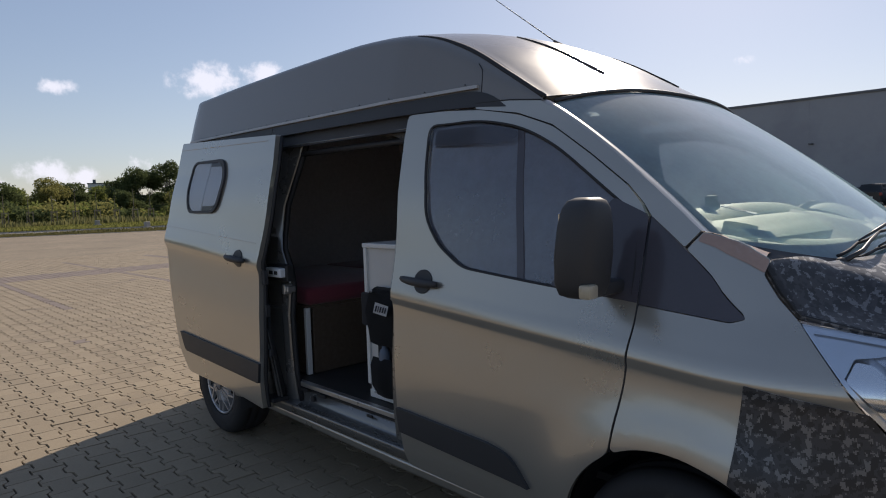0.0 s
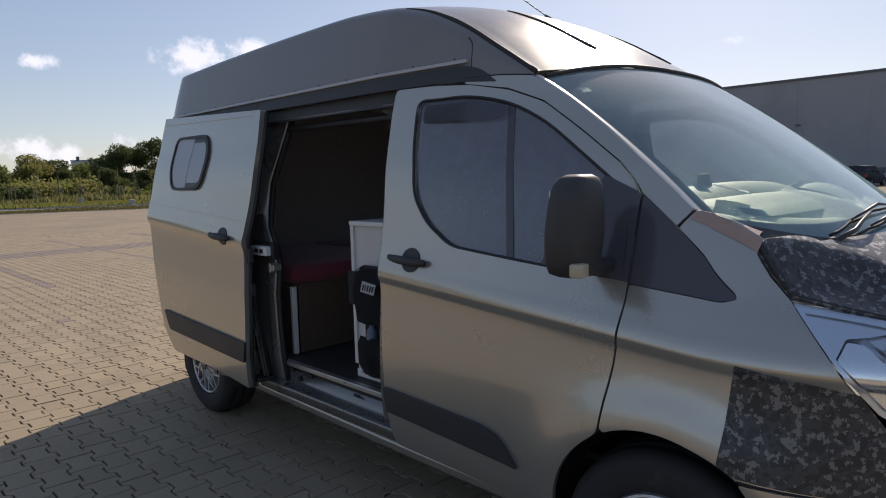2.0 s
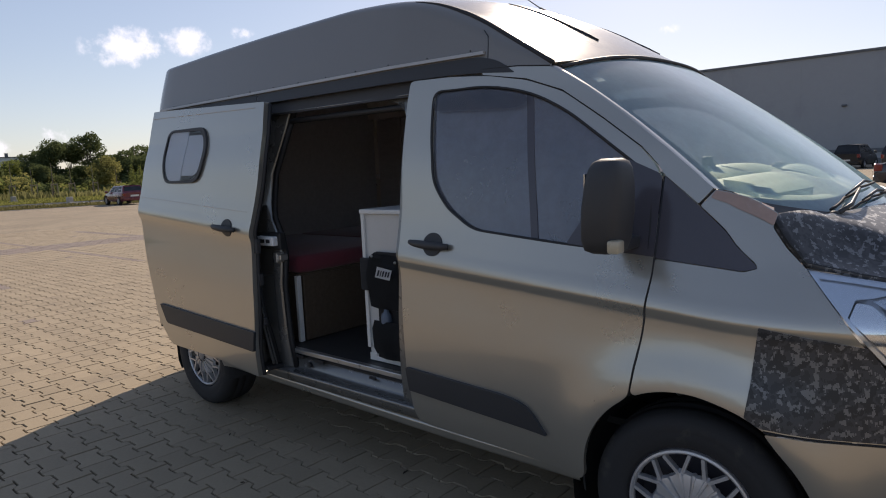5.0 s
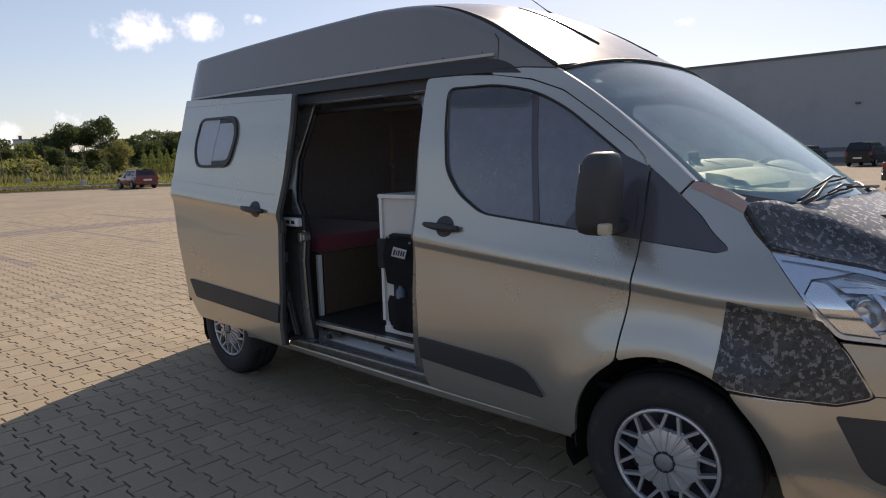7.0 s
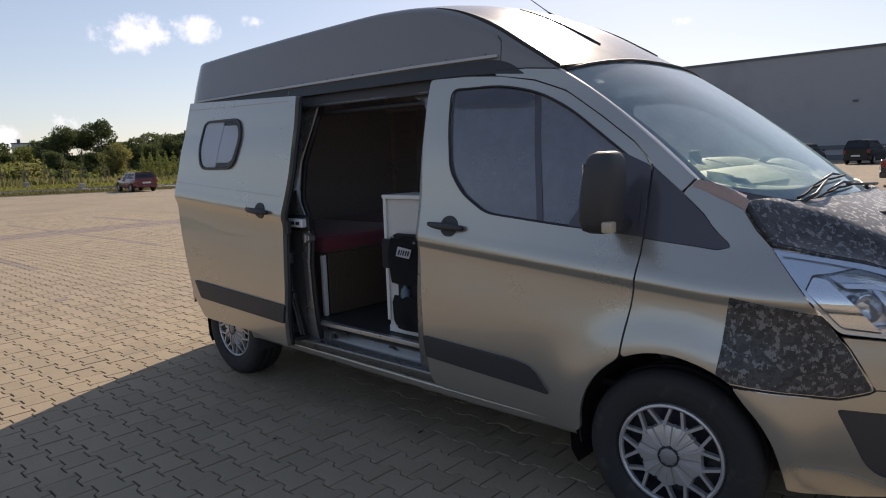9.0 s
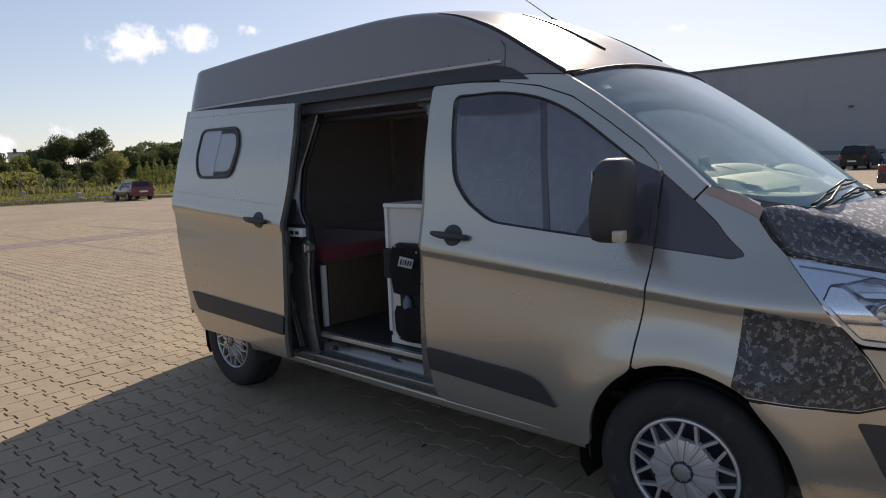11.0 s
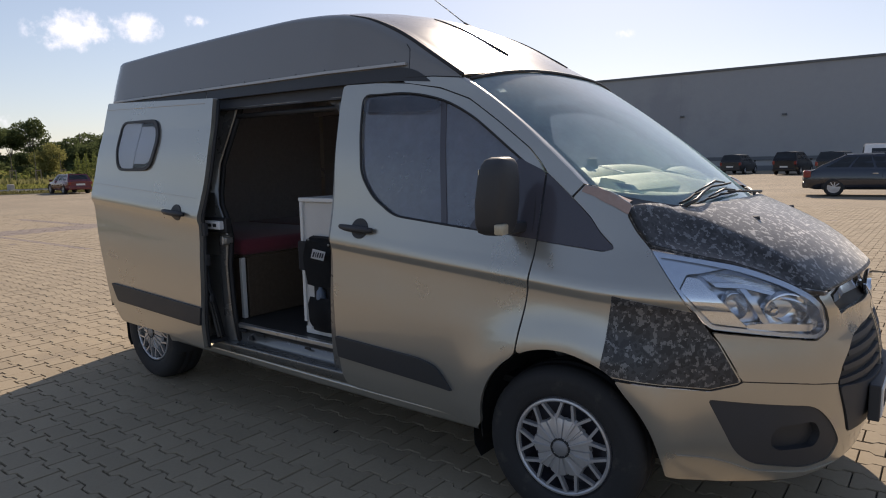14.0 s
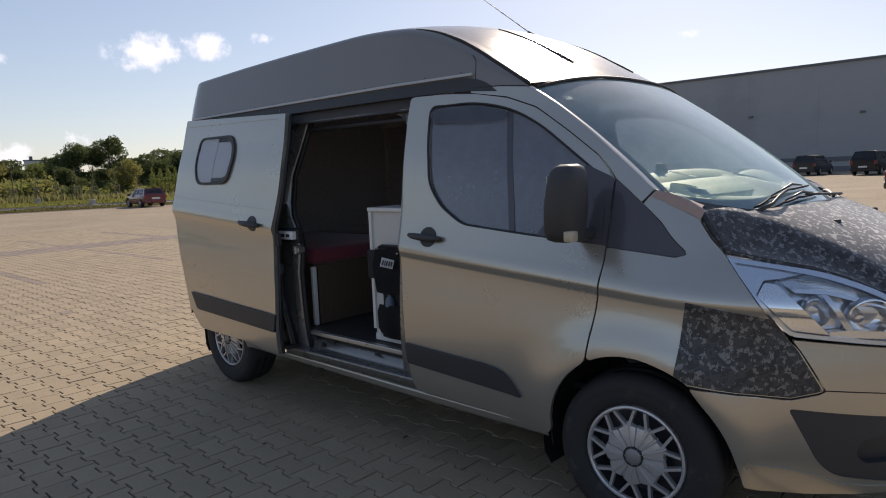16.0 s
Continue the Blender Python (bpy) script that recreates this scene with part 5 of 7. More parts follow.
panel("blind", rounded([(-2.735, 1.628, 0.003), (-2.585, 1.625, 0.04), (-2.555, 1.55, 0.05), (-2.605, 1.41, 0.05), (-2.775, 1.412, 0.003)], 0.05), M["shade_cloth"], swin, out=SLIDE - 0.004, thick=0.004, step=0.05)
panel("pane", SWIN_IN, M["lamp_glass"], swin, out=SLIDE + 0.008, thick=0.003, step=0.05)
panel("moulding", rounded([(-3.035, 0.678, 0.004), (-2.065, 0.635, 0.006), (-2.085, 0.535, 0.006), (-2.97, 0.572, 0.02)], 0.01), M["grey_plastic"], SLIDER, out=SLIDE + 0.013, thick=0.014)
door_handle(SLIDER, -2.375, -2.175, 1.150, 1.135, SLIDE)
bm = bmesh.new()
for pts, o in (([(-3.24, 1.30), (-2.10, 1.222)], 0.001), ([(-3.18, 1.752), (-2.10, 1.722)], 0.001)):
    skin_tube(bm, between(pts, 8), 0.0016, SLIDE + o)
part("crease", bm, M["paint"], SLIDER)
# inner face and edge of the sliding door
panel("inner_panel", rounded([(-2.05, 1.72), (-2.04, 1.4), (-2.09, 1.08), (-2.08, 0.76), (-2.12, 0.46), (-2.95, 0.46), (-3.18, 1.0), (-3.2, 1.3), (-3.16, 1.77)], 0.02), M["seal"], SLIDER, [SWIN], out=SLIDE - 0.045, thick=0.005)
bm = bmesh.new()
edge = [(p[0] + 0.004, p[1]) for p in rounded(SDOOR[:8], 0.05)][4:-2]
tube(bm, [skin(s, z, SLIDE - 0.032) for s, z in edge], 0.010, 6)
part("edge_seal", bm, M["seal"], SLIDER, smooth=60)
for lock in ((-2.075, -2.045, -1.045, -1.02, 1.02, 1.09), (-2.085, -2.05, -1.04, -1.015, 0.86, 0.92), (-2.075, -2.05, -1.03, -1.01, 0.66, 0.70)):
    part("door_lock", boxes(lock, bevel=0.004), M["black_plastic"], SLIDER)
bm = boxes((-2.16, -2.06, -1.02, -0.93, 0.425, 0.445), bevel=0.003)
part("lower_arm", bm, M["seal"], SLIDER)


# wheels
REAR_FLARE[0] = True


def make_wheel(name, label):
    w = thing(name, pose(0, 0, 0), label, "wheel")
    bm = bmesh.new()
    lathe(bm, [(0.189, 0.016), (0.194, 0.005), (0.200, 0.001), (0.235, -0.006), (0.240, -0.0045), (0.246, -0.006), (0.268, -0.004), (0.290, 0.010), (0.300, 0.028), (0.304, 0.055), (0.299, 0.060), (0.299, 0.070), (0.306, 0.075), (0.306, 0.105), (0.300, 0.109), (0.300, 0.115), (0.306, 0.119), (0.305, 0.15), (0.298, 0.185), (0.275, 0.205), (0.20, 0.20)], 56)
    part("tyre", bm, M["rubber"], w, "black tyre", smooth=50)
    bm = bmesh.new()
    lathe(bm, [(0.186, 0.018), (0.193, 0.014), (0.192, 0.03), (0.182, 0.05), (0.178, 0.12), (0.0, 0.12)], 40)
    part("rim", bm, M["gloss_black"], w)
    cover = bmesh.new()
    # rim ring
    lathe(cover, [(0.181, 0.020), (0.183, 0.009), (0.189, 0.004), (0.196, 0.006), (0.199, 0.016), (0.196, 0.026)], 56)
    # dish with raised ribs
    n = 180
    rings = []
    for r in (0.030, 0.036, 0.07, 0.10, 0.123, 0.134):
        ring = []
        for k in range(n):
            a = k * math.tau / n
            wave = math.cos(a * 9)
            y = 0.012 - 0.010 * math.cos(r / 0.13 * 1.2) + 0.006 * (r / 0.13) ** 3
            y += (-0.007 if wave > 0.92 else (0.008 if wave < -0.94 else 0.0)) * min(1, r / 0.05) + (0.012 if r > 0.13 else 0)
            q = r * (1 - 0.10 * (0.5 - 0.5 * wave) ** 0.6 * (r / 0.127) ** 4)
            ring.append(cover.verts.new((q * math.cos(a), y - 0.004, q * math.sin(a))))
        rings.append(ring)
    for a, b in zip(rings, rings[1:]):
        for k in range(n):
            cover.faces.new((a[k], b[k], b[(k + 1) % n], a[(k + 1) % n]))
    spokes = []
    for k in range(9):
        for side in (-1, 1):
            a0, a1 = k * math.tau / 9 + side * 0.045, k * math.tau / 9 + side * 0.235
            d0, d1 = Vector((math.cos(a0), 0, math.sin(a0))), Vector((math.cos(a1), 0, math.sin(a1)))
            t = (d1 * 0.182 - d0 * 0.118)
            sideways = Vector((-t.z, 0, t.x)).normalized() * 0.0056
            top, low = Vector((0, 0.004, 0)), Vector((0, 0.022, 0))
            p = [d0 * 0.118 + sideways + top, d0 * 0.118 - sideways + top, d1 * 0.182 - sideways + top * 1.5, d1 * 0.182 + sideways + top * 1.5]
            bm = bmesh.new()
            v = [bm.verts.new(c) for c in p] + [bm.verts.new(c + low) for c in p]
            bm.faces.new(v[:4])
            for i in range(4):
                bm.faces.new((v[i], v[(i + 1) % 4], v[4 + (i + 1) % 4], v[4 + i]))
            bmesh.ops.recalc_face_normals(bm, faces=bm.faces[:])
            spokes.append(bm)
    bmesh.ops.recalc_face_normals(cover, faces=cover.faces[:])
    for bm in [cover] + spokes:
        bmesh.ops.scale(bm, vec=(0.935, 1, 0.935), verts=bm.verts)
    cov = part("hubcap", cover, M["hubcap"], w, "scuffed silver wheel cover with forked spokes", smooth=35)
    for bm in spokes:
        part("spoke", bm, M["hubcap"], cov)
    bm = bmesh.new()
    lathe(bm, [(0.0005, -0.010), (0.022, -0.009), (0.030, -0.005), (0.034, 0.004)], 24)
    part("centre_cap", bm, M["cap_grey"], cov, smooth=50)
    bm = bmesh.new()
    lathe(bm, [(0.031, 0.002), (0.032, -0.0065), (0.037, -0.0065), (0.038, 0.002)], 28)
    part("cap_groove", bm, M["seal"], cov, "dark ring round the centre cap", smooth=50)
    return w


WHEEL = make_wheel("van_wheel", "black tyre with a silver wheel cover under the van")
WHEEL["group"] = "wheels of the van"
WHEEL.matrix_basis = pose(0.012, -0.953, HUB_Z - 0.003, 0, 0, 5) @ pose(0, 0, 0, 0, 17, 0)
for x, y, turn, roll in ((-WHEELBASE, -0.92, 0, 31), (0.013, 0.930, 180, 0), (-WHEELBASE, 0.92, 180, 0)):
    copy_thing(WHEEL, pose(x, y, HUB_Z, 0, roll, turn))
for x, y in ((-0.405, -0.915), (-3.31, -0.88)):
    bm = bmesh.new()
    rows = [[bm.verts.new((x + 0.05 * (0.36 - z) + (0.03 if z < 0.2 else 0), yy, z)) for yy in (y, y + 0.06, y + 0.13, y + 0.24)] for z in (0.38, 0.33, 0.28, 0.24, 0.195)]
    for a, b in zip(rows, rows[1:]):
        for j in range(3):
            bm.faces.new((a[j], a[j + 1], b[j + 1], b[j]))
    bmesh.ops.solidify(bm, geom=bm.faces[:], thickness=0.012)
    part("mud_flap", bm, M["rubber"], VAN, "black rubber mud flap behind the wheel")
part("underbody", boxes((-3.3, 0.34, -0.70, 0.70, 0.27, 0.36), bevel=0.02), M["seal"], VAN)
part("axle_beam", boxes((-3.03, -2.85, -0.72, 0.72, 0.26, 0.38), bevel=0.02), M["seal"], VAN)

# living space
INT = VAN
FLOOR_Z = 0.52
part("cabin_floor", boxes((-3.2, -1.06, -0.875, 0.86, FLOOR_Z - 0.03, FLOOR_Z - 0.004), (-1.06, 0.15, -0.80, 0.86, FLOOR_Z - 0.03, FLOOR_Z - 0.004), bevel=0.002), M["van_floor"], INT, "dark vinyl floor inside the van")
bm = bmesh.new()
box(bm, -3.12, -1.10, 0.80, 0.83, FLOOR_Z, 1.80)
box(bm, -3.16, -3.12, -0.76, 0.76, FLOOR_Z, 1.90)
part("wall_lining", bm, M["wood_lining"], INT, "brown wood wall lining")
part("right_lining", boxes((-3.12, -2.25, -0.80, -0.78, FLOOR_Z, 1.74)), M["dark_lining"], INT)
part("ceiling_lining", boxes((-3.15, -1.05, -0.72, 0.72, 1.93, 1.95), (-3.12, -1.0, -0.80, -0.715, 1.745, 1.765), (-3.12, -1.0, 0.715, 0.83, 1.78, 1.80)), M["ceiling_lining"], INT)
for y, z in ((-0.73, 1.765), (0.71, 1.79)):
    part("upper_lining", boxes((-3.12, -1.0, y, y + 0.02, z, 1.93)), M["ceiling_lining"], INT)
part("covered_window", boxes((-2.55, -2.05, 0.785, 0.798, 1.28, 1.62), bevel=0.02), M["dark_lining"], INT, "dark covered window on the far wall")
for x in (-1.95, -2.9):
    part("lining_batten", boxes((x, x + 0.05, 0.783, 0.80, FLOOR_Z, 1.78), bevel=0.004), M["wood_lining"], INT)
bench = thing("bench", pose(-2.08, -0.79, FLOOR_Z), "brown wooden bench with dark red cushion and a white corner post", "bench")
part("front_board", boxes((-0.018, 0.0, 0.03, 1.58, 0.0, 0.345), bevel=0.003), M["bench_wood"], bench)
part("side_board", boxes((-1.2, -0.018, 0.0, 0.018, 0.0, 0.345), bevel=0.003), M["bench_wood"], bench)
part("top_board", boxes((-1.2, 0.0, 0.0, 1.58, 0.345, 0.36), bevel=0.003), M["bench_wood"], bench)
part("corner_post", boxes((-0.020, 0.004, -0.014, 0.014, 0.0, 0.350), bevel=0.004), M["white_laminate"], bench, "white corner post")
bm = boxes((-1.2, 0.02, -0.01, 0.78, 0.36, 0.455), (-1.2, 0.02, 0.79, 1.58, 0.36, 0.455), bevel=0.03)
part("cushion", bm, M["red_fabric"], bench, "dark red upholstered cushion", smooth=50)

cabinet = thing("kitchen_cabinet", pose(-1.536, -0.806, FLOOR_Z), "light grey cabinet with white edging beside the doorway", "cabinet")
part("body", boxes((0.0, 0.50, 0.004, 0.46, 0.01, 0.681), bevel=0.002), M["grey_laminate"], cabinet)
part("side_edging", boxes((-0.008, 0.013, -0.008, 0.006, 0.06, 0.69), bevel=0.002), M["white_laminate"], cabinet, "white edge strip")
part("plinth", boxes((0.0, 0.50, -0.004, 0.02, 0.0, 0.035), bevel=0.002), M["white_laminate"], cabinet)
part("worktop", boxes((-0.012, 0.51, -0.012, 0.47, 0.682, 0.703), bevel=0.004), M["white_laminate"], cabinet, "white worktop")
lid = thing("worktop_lid", pose(-1.40, -0.60, 1.2235), "flat metal lid lying on the white worktop", "lid")
part("plate", boxes((0.0, 0.30, 0.0, 0.24, 0.0, 0.014), bevel=0.005), M["steel"], lid)

bag = thing("hanging_organiser", pose(-1.515, -0.815, 0.595), "black nylon organiser hanging on the cabinet with a white logo patch", "bag")
part("back_panel", boxes((0.07, 0.36, -0.012, 0.0, -0.05, 0.44), bevel=0.005), M["black_fabric"], bag)
bm = bmesh.new()
rows = []
for k, (z, y) in enumerate([(0.44, -0.012), (0.425, -0.045), (0.34, -0.062), (0.26, -0.058), (0.20, -0.05), (0.195, -0.03)]):
    rows.append([bm.verts.new((x, y + 0.012 * abs(math.sin(x * 21 + k)), z - 0.01 * math.sin(x * 9))) for x in [0.055 + 0.305 * j / 10 for j in range(11)]])
for a, b in zip(rows, rows[1:]):
    for j in range(10):
        bm.faces.new((a[j], a[j + 1], b[j + 1], b[j]))
bmesh.ops.solidify(bm, geom=bm.faces[:], thickness=0.006)
flap = part("flap", bm, M["black_fabric"], bag, smooth=50)
part("side_tab", boxes((-0.02, 0.07, -0.03, -0.008, 0.26, 0.41), bevel=0.009), M["black_fabric"], bag)
bm = bmesh.new()
rows = [[bm.verts.new((0.075 + 0.28 * j / 10, -0.014 - d - 0.012 * math.sin(math.pi * j / 5) ** 2 * (1 if z < 0.13 else 0.4), z)) for j in range(11)] for z, d in ((0.135, 0.028), (0.10, 0.045), (0.01, 0.04), (-0.04, 0.012), (-0.045, 0.0))]
for a, b in zip(rows, rows[1:]):
    for j in range(10):
        bm.faces.new((a[j], a[j + 1], b[j + 1], b[j]))
bmesh.ops.solidify(bm, geom=bm.faces[:], thickness=0.005)
part("pocket", bm, M["black_fabric"], bag, smooth=50)
bm = bmesh.new()
vs = [bm.verts.new(p) for p in ((0.128, -0.074, 0.338), (0.222, -0.076, 0.330), (0.236, -0.073, 0.375), (0.142, -0.071, 0.385))]
bm.faces.new(vs)
bmesh.ops.solidify(bm, geom=bm.faces[:], thickness=0.002)
patch = part("logo_patch", bm, M["white_print"], flap, "white patch with a plain dark mark")
bm = bmesh.new()
for x0, x1, z0, z1 in ((0.145, 0.156, 0.346, 0.371), (0.163, 0.169, 0.345, 0.370), (0.176, 0.186, 0.345, 0.369), (0.193, 0.203, 0.344, 0.368), (0.209, 0.219, 0.344, 0.367)):
    bm.faces.new([bm.verts.new((x + 0.008 * (z - z0) / 0.025, -0.0785 + 0.003 * (z - z0) / 0.025, z)) for x, z in ((x0, z0), (x1, z0), (x1, z1), (x0, z1))])
part("mark", bm, M["dark_print"], patch)
for x, z in ((0.09, 0.425), (0.235, 0.405), (0.095, -0.02), (0.33, -0.02)):
    bm = bmesh.new()
    bmesh.ops.create_icosphere(bm, subdivisions=1, radius=0.007, matrix=Matrix.Translation((x, -0.052, z)))
    part("eyelet", bm, M["steel"], bag)
for x in (0.155, 0.275):
    bm = bmesh.new()
    lathe(bm, [(0.0, 0.0), (0.024, 0.002), (0.026, 0.02), (0.026, 0.13), (0.022, 0.15), (0.012, 0.16), (0.012, 0.175), (0.0, 0.175)], 18, "z")
    bottle = thing("bottle", pose(-1.53 + x, -0.842, 0.612), "blue-grey plastic bottle held in the organiser pocket", "bottle", "bottles in the organiser")
    part("bottle_body", bm, M["blue_can"], bottle, smooth=50)

# cab: dashboard, seats, wheel
bm = bmesh.new()
rows = []
for i, (x, z) in enumerate([(0.27, 1.215), (0.17, 1.25), (0.06, 1.275), (-0.06, 1.305), (-0.16, 1.32), (-0.24, 1.28), (-0.26, 1.10), (-0.18, 0.80), (0.0, 0.60)]):
    rows.append([bm.verts.new((x - 0.16 * abs(v) ** 2.0 * (1 if x > 0.05 else 0.3), v * 0.80, z + (0.030 * math.sin(v * 7 + 1) if 0 < i < 6 else 0))) for v in [-1 + j / 16 for j in range(33)]])
for a, b in zip(rows, rows[1:]):
    for j in range(32):
        bm.faces.new((a[j], b[j], b[j + 1], a[j + 1]))
dash = part("dashboard", bm, M["dash_dark"], VAN, "dashboard with pale moulded covers", smooth=60)
for x0, x1, y0, y1, h in ((-0.08, 0.14, -0.66, 0.42, 0.022), (-0.17, -0.01, -0.60, 0.30, 0.030), (-0.12, 0.10, 0.44, 0.74, 0.03)):
    bm = bmesh.new()
    rows = []
    for i in range(9):
        t = i / 8
        rows.append([bm.verts.new((x0 + (x1 - x0) * t - 0.09 * (abs(y0 + (y1 - y0) * j / 16)) ** 2, y0 + (y1 - y0) * j / 16, 1.245 + 0.28 * max(0, 0.08 - x0 - (x1 - x0) * t) + h * 1.5 * math.sin(math.pi * t) ** 0.5 * math.sin(math.pi * min(max(j / 16, 0.02), 0.98)) ** 0.35 + 0.02)) for j in range(17)])
    for a, b in zip(rows, rows[1:]):
        for j in range(16):
            bm.faces.new((a[j], b[j], b[j + 1], a[j + 1]))
    part("dash_cover", bm, M["dash_cream"], dash, "pale cream dashboard moulding", smooth=60)
bm = bmesh.new()
rows = []
for i in range(25):
    f = i / 24
    row = []
    for j in range(33):
        u = -0.955 + 1.91 * j / 32
        a = screen_point(u, 0.02, -0.012)
        row.append(bm.verts.new((a.x - 0.26 * f, a.y * (1 - 0.05 * f), a.z + 0.070 * f + 0.014 * abs(math.sin(math.pi * (2.6 * f + 0.25 * u))) - 0.004)))
    rows.append(row)
for a, b in zip(rows, rows[1:]):
    for j in range(32):
        bm.faces.new((a[j], b[j], b[j + 1], a[j + 1]))
part("dash_cover", bm, M["dash_cream"], dash, "ribbed cream ledge below the windscreen", smooth=50)
holder = thing("phone_holder", pose(-0.12, -0.40, 1.325), "black phone holder standing on the dashboard", "phone holder")
part("base", boxes((-0.035, 0.035, -0.04, 0.04, 0.0, 0.02), bevel=0.008), M["black_plastic"], holder)
bm = bmesh.new()
tube(bm, [(0, 0, 0.015), (0.0, 0.01, 0.03), (-0.01, 0.01, 0.05)], 0.012, 8)
part("stem", bm, M["black_plastic"], holder)
part("cradle", boxes((-0.025, -0.005, -0.030, 0.038, 0.020, 0.068), bevel=0.007), M["black_plastic"], holder)
papers = thing("paper_card", pose(0.0, -0.50, 1.345, 0, 16, 20), "white printed card lying on the dashboard", "card")
part("sheet", boxes((-0.05, 0.05, -0.07, 0.07, 0, 0.003)), M["white_print"], papers)
part("text_bars", boxes((-0.035, 0.02, -0.05, 0.05, 0.0032, 0.004), (-0.03, 0.035, 0.055, 0.062, 0.0032, 0.004)), M["dark_print"], papers)


def cab_seat(y, w):
    seat = thing("cab_seat", pose(-0.78, y, FLOOR_Z), "dark grey cab seat with headrest", "seat", "cab seats")
    part("base", boxes((-0.24, 0.26, -w / 2, w / 2, 0.0, 0.30), bevel=0.03), M["dash_dark"], seat)
    part("seat_cushion", boxes((-0.26, 0.28, -w / 2, w / 2, 0.30, 0.44), bevel=0.05), M["seat_fabric"], seat, smooth=60)
    bm = bmesh.new()
    box(bm, -0.07, 0.07, -w / 2 + 0.01, w / 2 - 0.01, 0.0, 0.62, 0.05, pose(-0.24, 0, 0.42, 0, -14, 0))
    part("backrest", bm, M["seat_fabric"], seat, smooth=60)
    k = 2 if w > 0.6 else 1
    for i in range(k):
        yy = 0 if k == 1 else (-0.22 + 0.44 * i)
        bm = bmesh.new()
        box(bm, -0.05, 0.05, yy - 0.13, yy + 0.13, 0.66, 0.83, 0.045, pose(-0.24, 0, 0.42, 0, -14, 0))
        part("headrest", bm, M["seat_fabric"], seat, smooth=60)


cab_seat(-0.42, 0.80)
cab_seat(0.48, 0.52)
sw = thing("steering_wheel", pose(-0.30, 0.46, 1.16, 0, -62, 0), "black steering wheel behind the dashboard", "steering wheel")
bm = bmesh.new()
tube(bm, [(0.19 * math.cos(k * math.tau / 28), 0.19 * math.sin(k * math.tau / 28), 0) for k in range(28)], 0.016, 8, True)
part("rim", bm, M["black_plastic"], sw, smooth=60)
part("hub", boxes((-0.06, 0.06, -0.06, 0.06, -0.03, 0.01), (-0.02, 0.02, -0.19, 0.19, -0.012, 0.004), bevel=0.008), M["black_plastic"], sw)


# ---- the place ----
def soft_ramp(v, w=4.0):
    return 0.0 if v < -w else (v if v > w else (v + w) ** 2 / (4 * w))


def ground_z(x, y):
    """The yard falls gently away behind the van."""
    return 0.042 - min(0.45, 0.005 * soft_ramp(-x - 11))


def edge_x(y):
    """The yard's far edge, which runs askew to the van."""
    return -47.0 + 0.36 * (max(-60, min(y, 40)) - 8)


def sheet(name, xs, ys, mat, lift=0.0, label="", category="", rough=0.0, place=lambda x, y: x):
    bm = bmesh.new()
    rows = [[bm.verts.new((place(x, y), y, ground_z(place(x, y), y) + lift + rough * noise.noise((x * 0.3, y * 0.3, 0)))) for y in ys] for x in xs]
    for a, b in zip(rows, rows[1:]):
        for j in range(len(ys) - 1):
            bm.faces.new((a[j], b[j], b[j + 1], a[j + 1]))
    ob = part(name, bm, mat, smooth=60)
    return tagged(ob, label, category, kind="structure")


def steps(a, b, n):
    return [a + (b - a) * k / n for k in range(n + 1)]


def paving_material():
    """Far paving: staggered blocks with darker joints, too far off to be built one by one."""
    m, n, l, out = material("far_paving")
    tc = n.new("ShaderNodeTexCoord")
    b = n.new("ShaderNodeTexBrick")
    b.offset, b.offset_frequency, b.squash = 0.5, 2, 1
    set_in(b, Scale=1.0, Mortar_Size=0.008, Mortar_Smooth=0.3, Bias=0.0, Brick_Width=0.196, Row_Height=0.1335)
    b.inputs["Color1"].default_value, b.inputs["Color2"].default_value, b.inputs["Mortar"].default_value = (0.330, 0.272, 0.198, 1), (0.285, 0.236, 0.172, 1), (0.105, 0.086, 0.065, 1)
    l.new(tc.outputs["Object"], b.inputs["Vector"])
    big = noise_node(n, l, 0.35, 6, 0.6, tc.outputs["Object"])
    r = ramp_node(n, l, big.outputs[0], [(0.35, (0.86, 0.86, 0.86)), (0.65, (1.08, 1.07, 1.05))])
    mul = n.new("ShaderNodeMix")
    mul.data_type, mul.blend_type = "RGBA", "MULTIPLY"
    mul.inputs["Factor"].default_value = 1
    l.new(b.outputs[0], mul.inputs["A"])
    l.new(r.outputs[0], mul.inputs["B"])
    p = n.new("ShaderNodeBsdfPrincipled")
    l.new(mul.outputs["Result"], p.inputs["Base Color"])
    p.inputs["Roughness"].default_value = 0.92
    p.inputs["Specular IOR Level"].default_value = 0.2
    l.new(p.outputs[0], out.inputs[0])
    return m


M["far_paving"] = paving_material()
sheet("ground", [-1500, -600, -250, -150] + steps(-110, 60, 68) + [120, 300, 900, 1500], [-1500, -600, -200, -90] + steps(-60, 90, 50) + [150, 400, 1500], M["joint"], -0.014, "sandy ground under the paved yard", "ground")
NEAR = [(-22.0, -4.2, 4.0, 6.0), (-5.5, 6.0, 6.0, 17.0)]
sheet("pavement", steps(0, 1, 20), steps(-60, 65, 25), M["far_paving"], -0.004, "sandy concrete block paving of a large open yard", "paving", 0.0, lambda u, y: edge_x(y) + (-21.7 - edge_x(y)) * u)
for k, (x0, y0, x1, y1) in enumerate([(-21.7, -60, 60, -3.95), (3.75, -3.95, 60, 65), (-21.7, 5.75, -5.25, 65), (-5.25, 16.75, 3.75, 65)]):
    sheet("pavement", steps(x0, x1, 20), steps(y0, y1, 20), M["far_paving"], -0.004, "sandy concrete block paving of a large open yard", "paving")

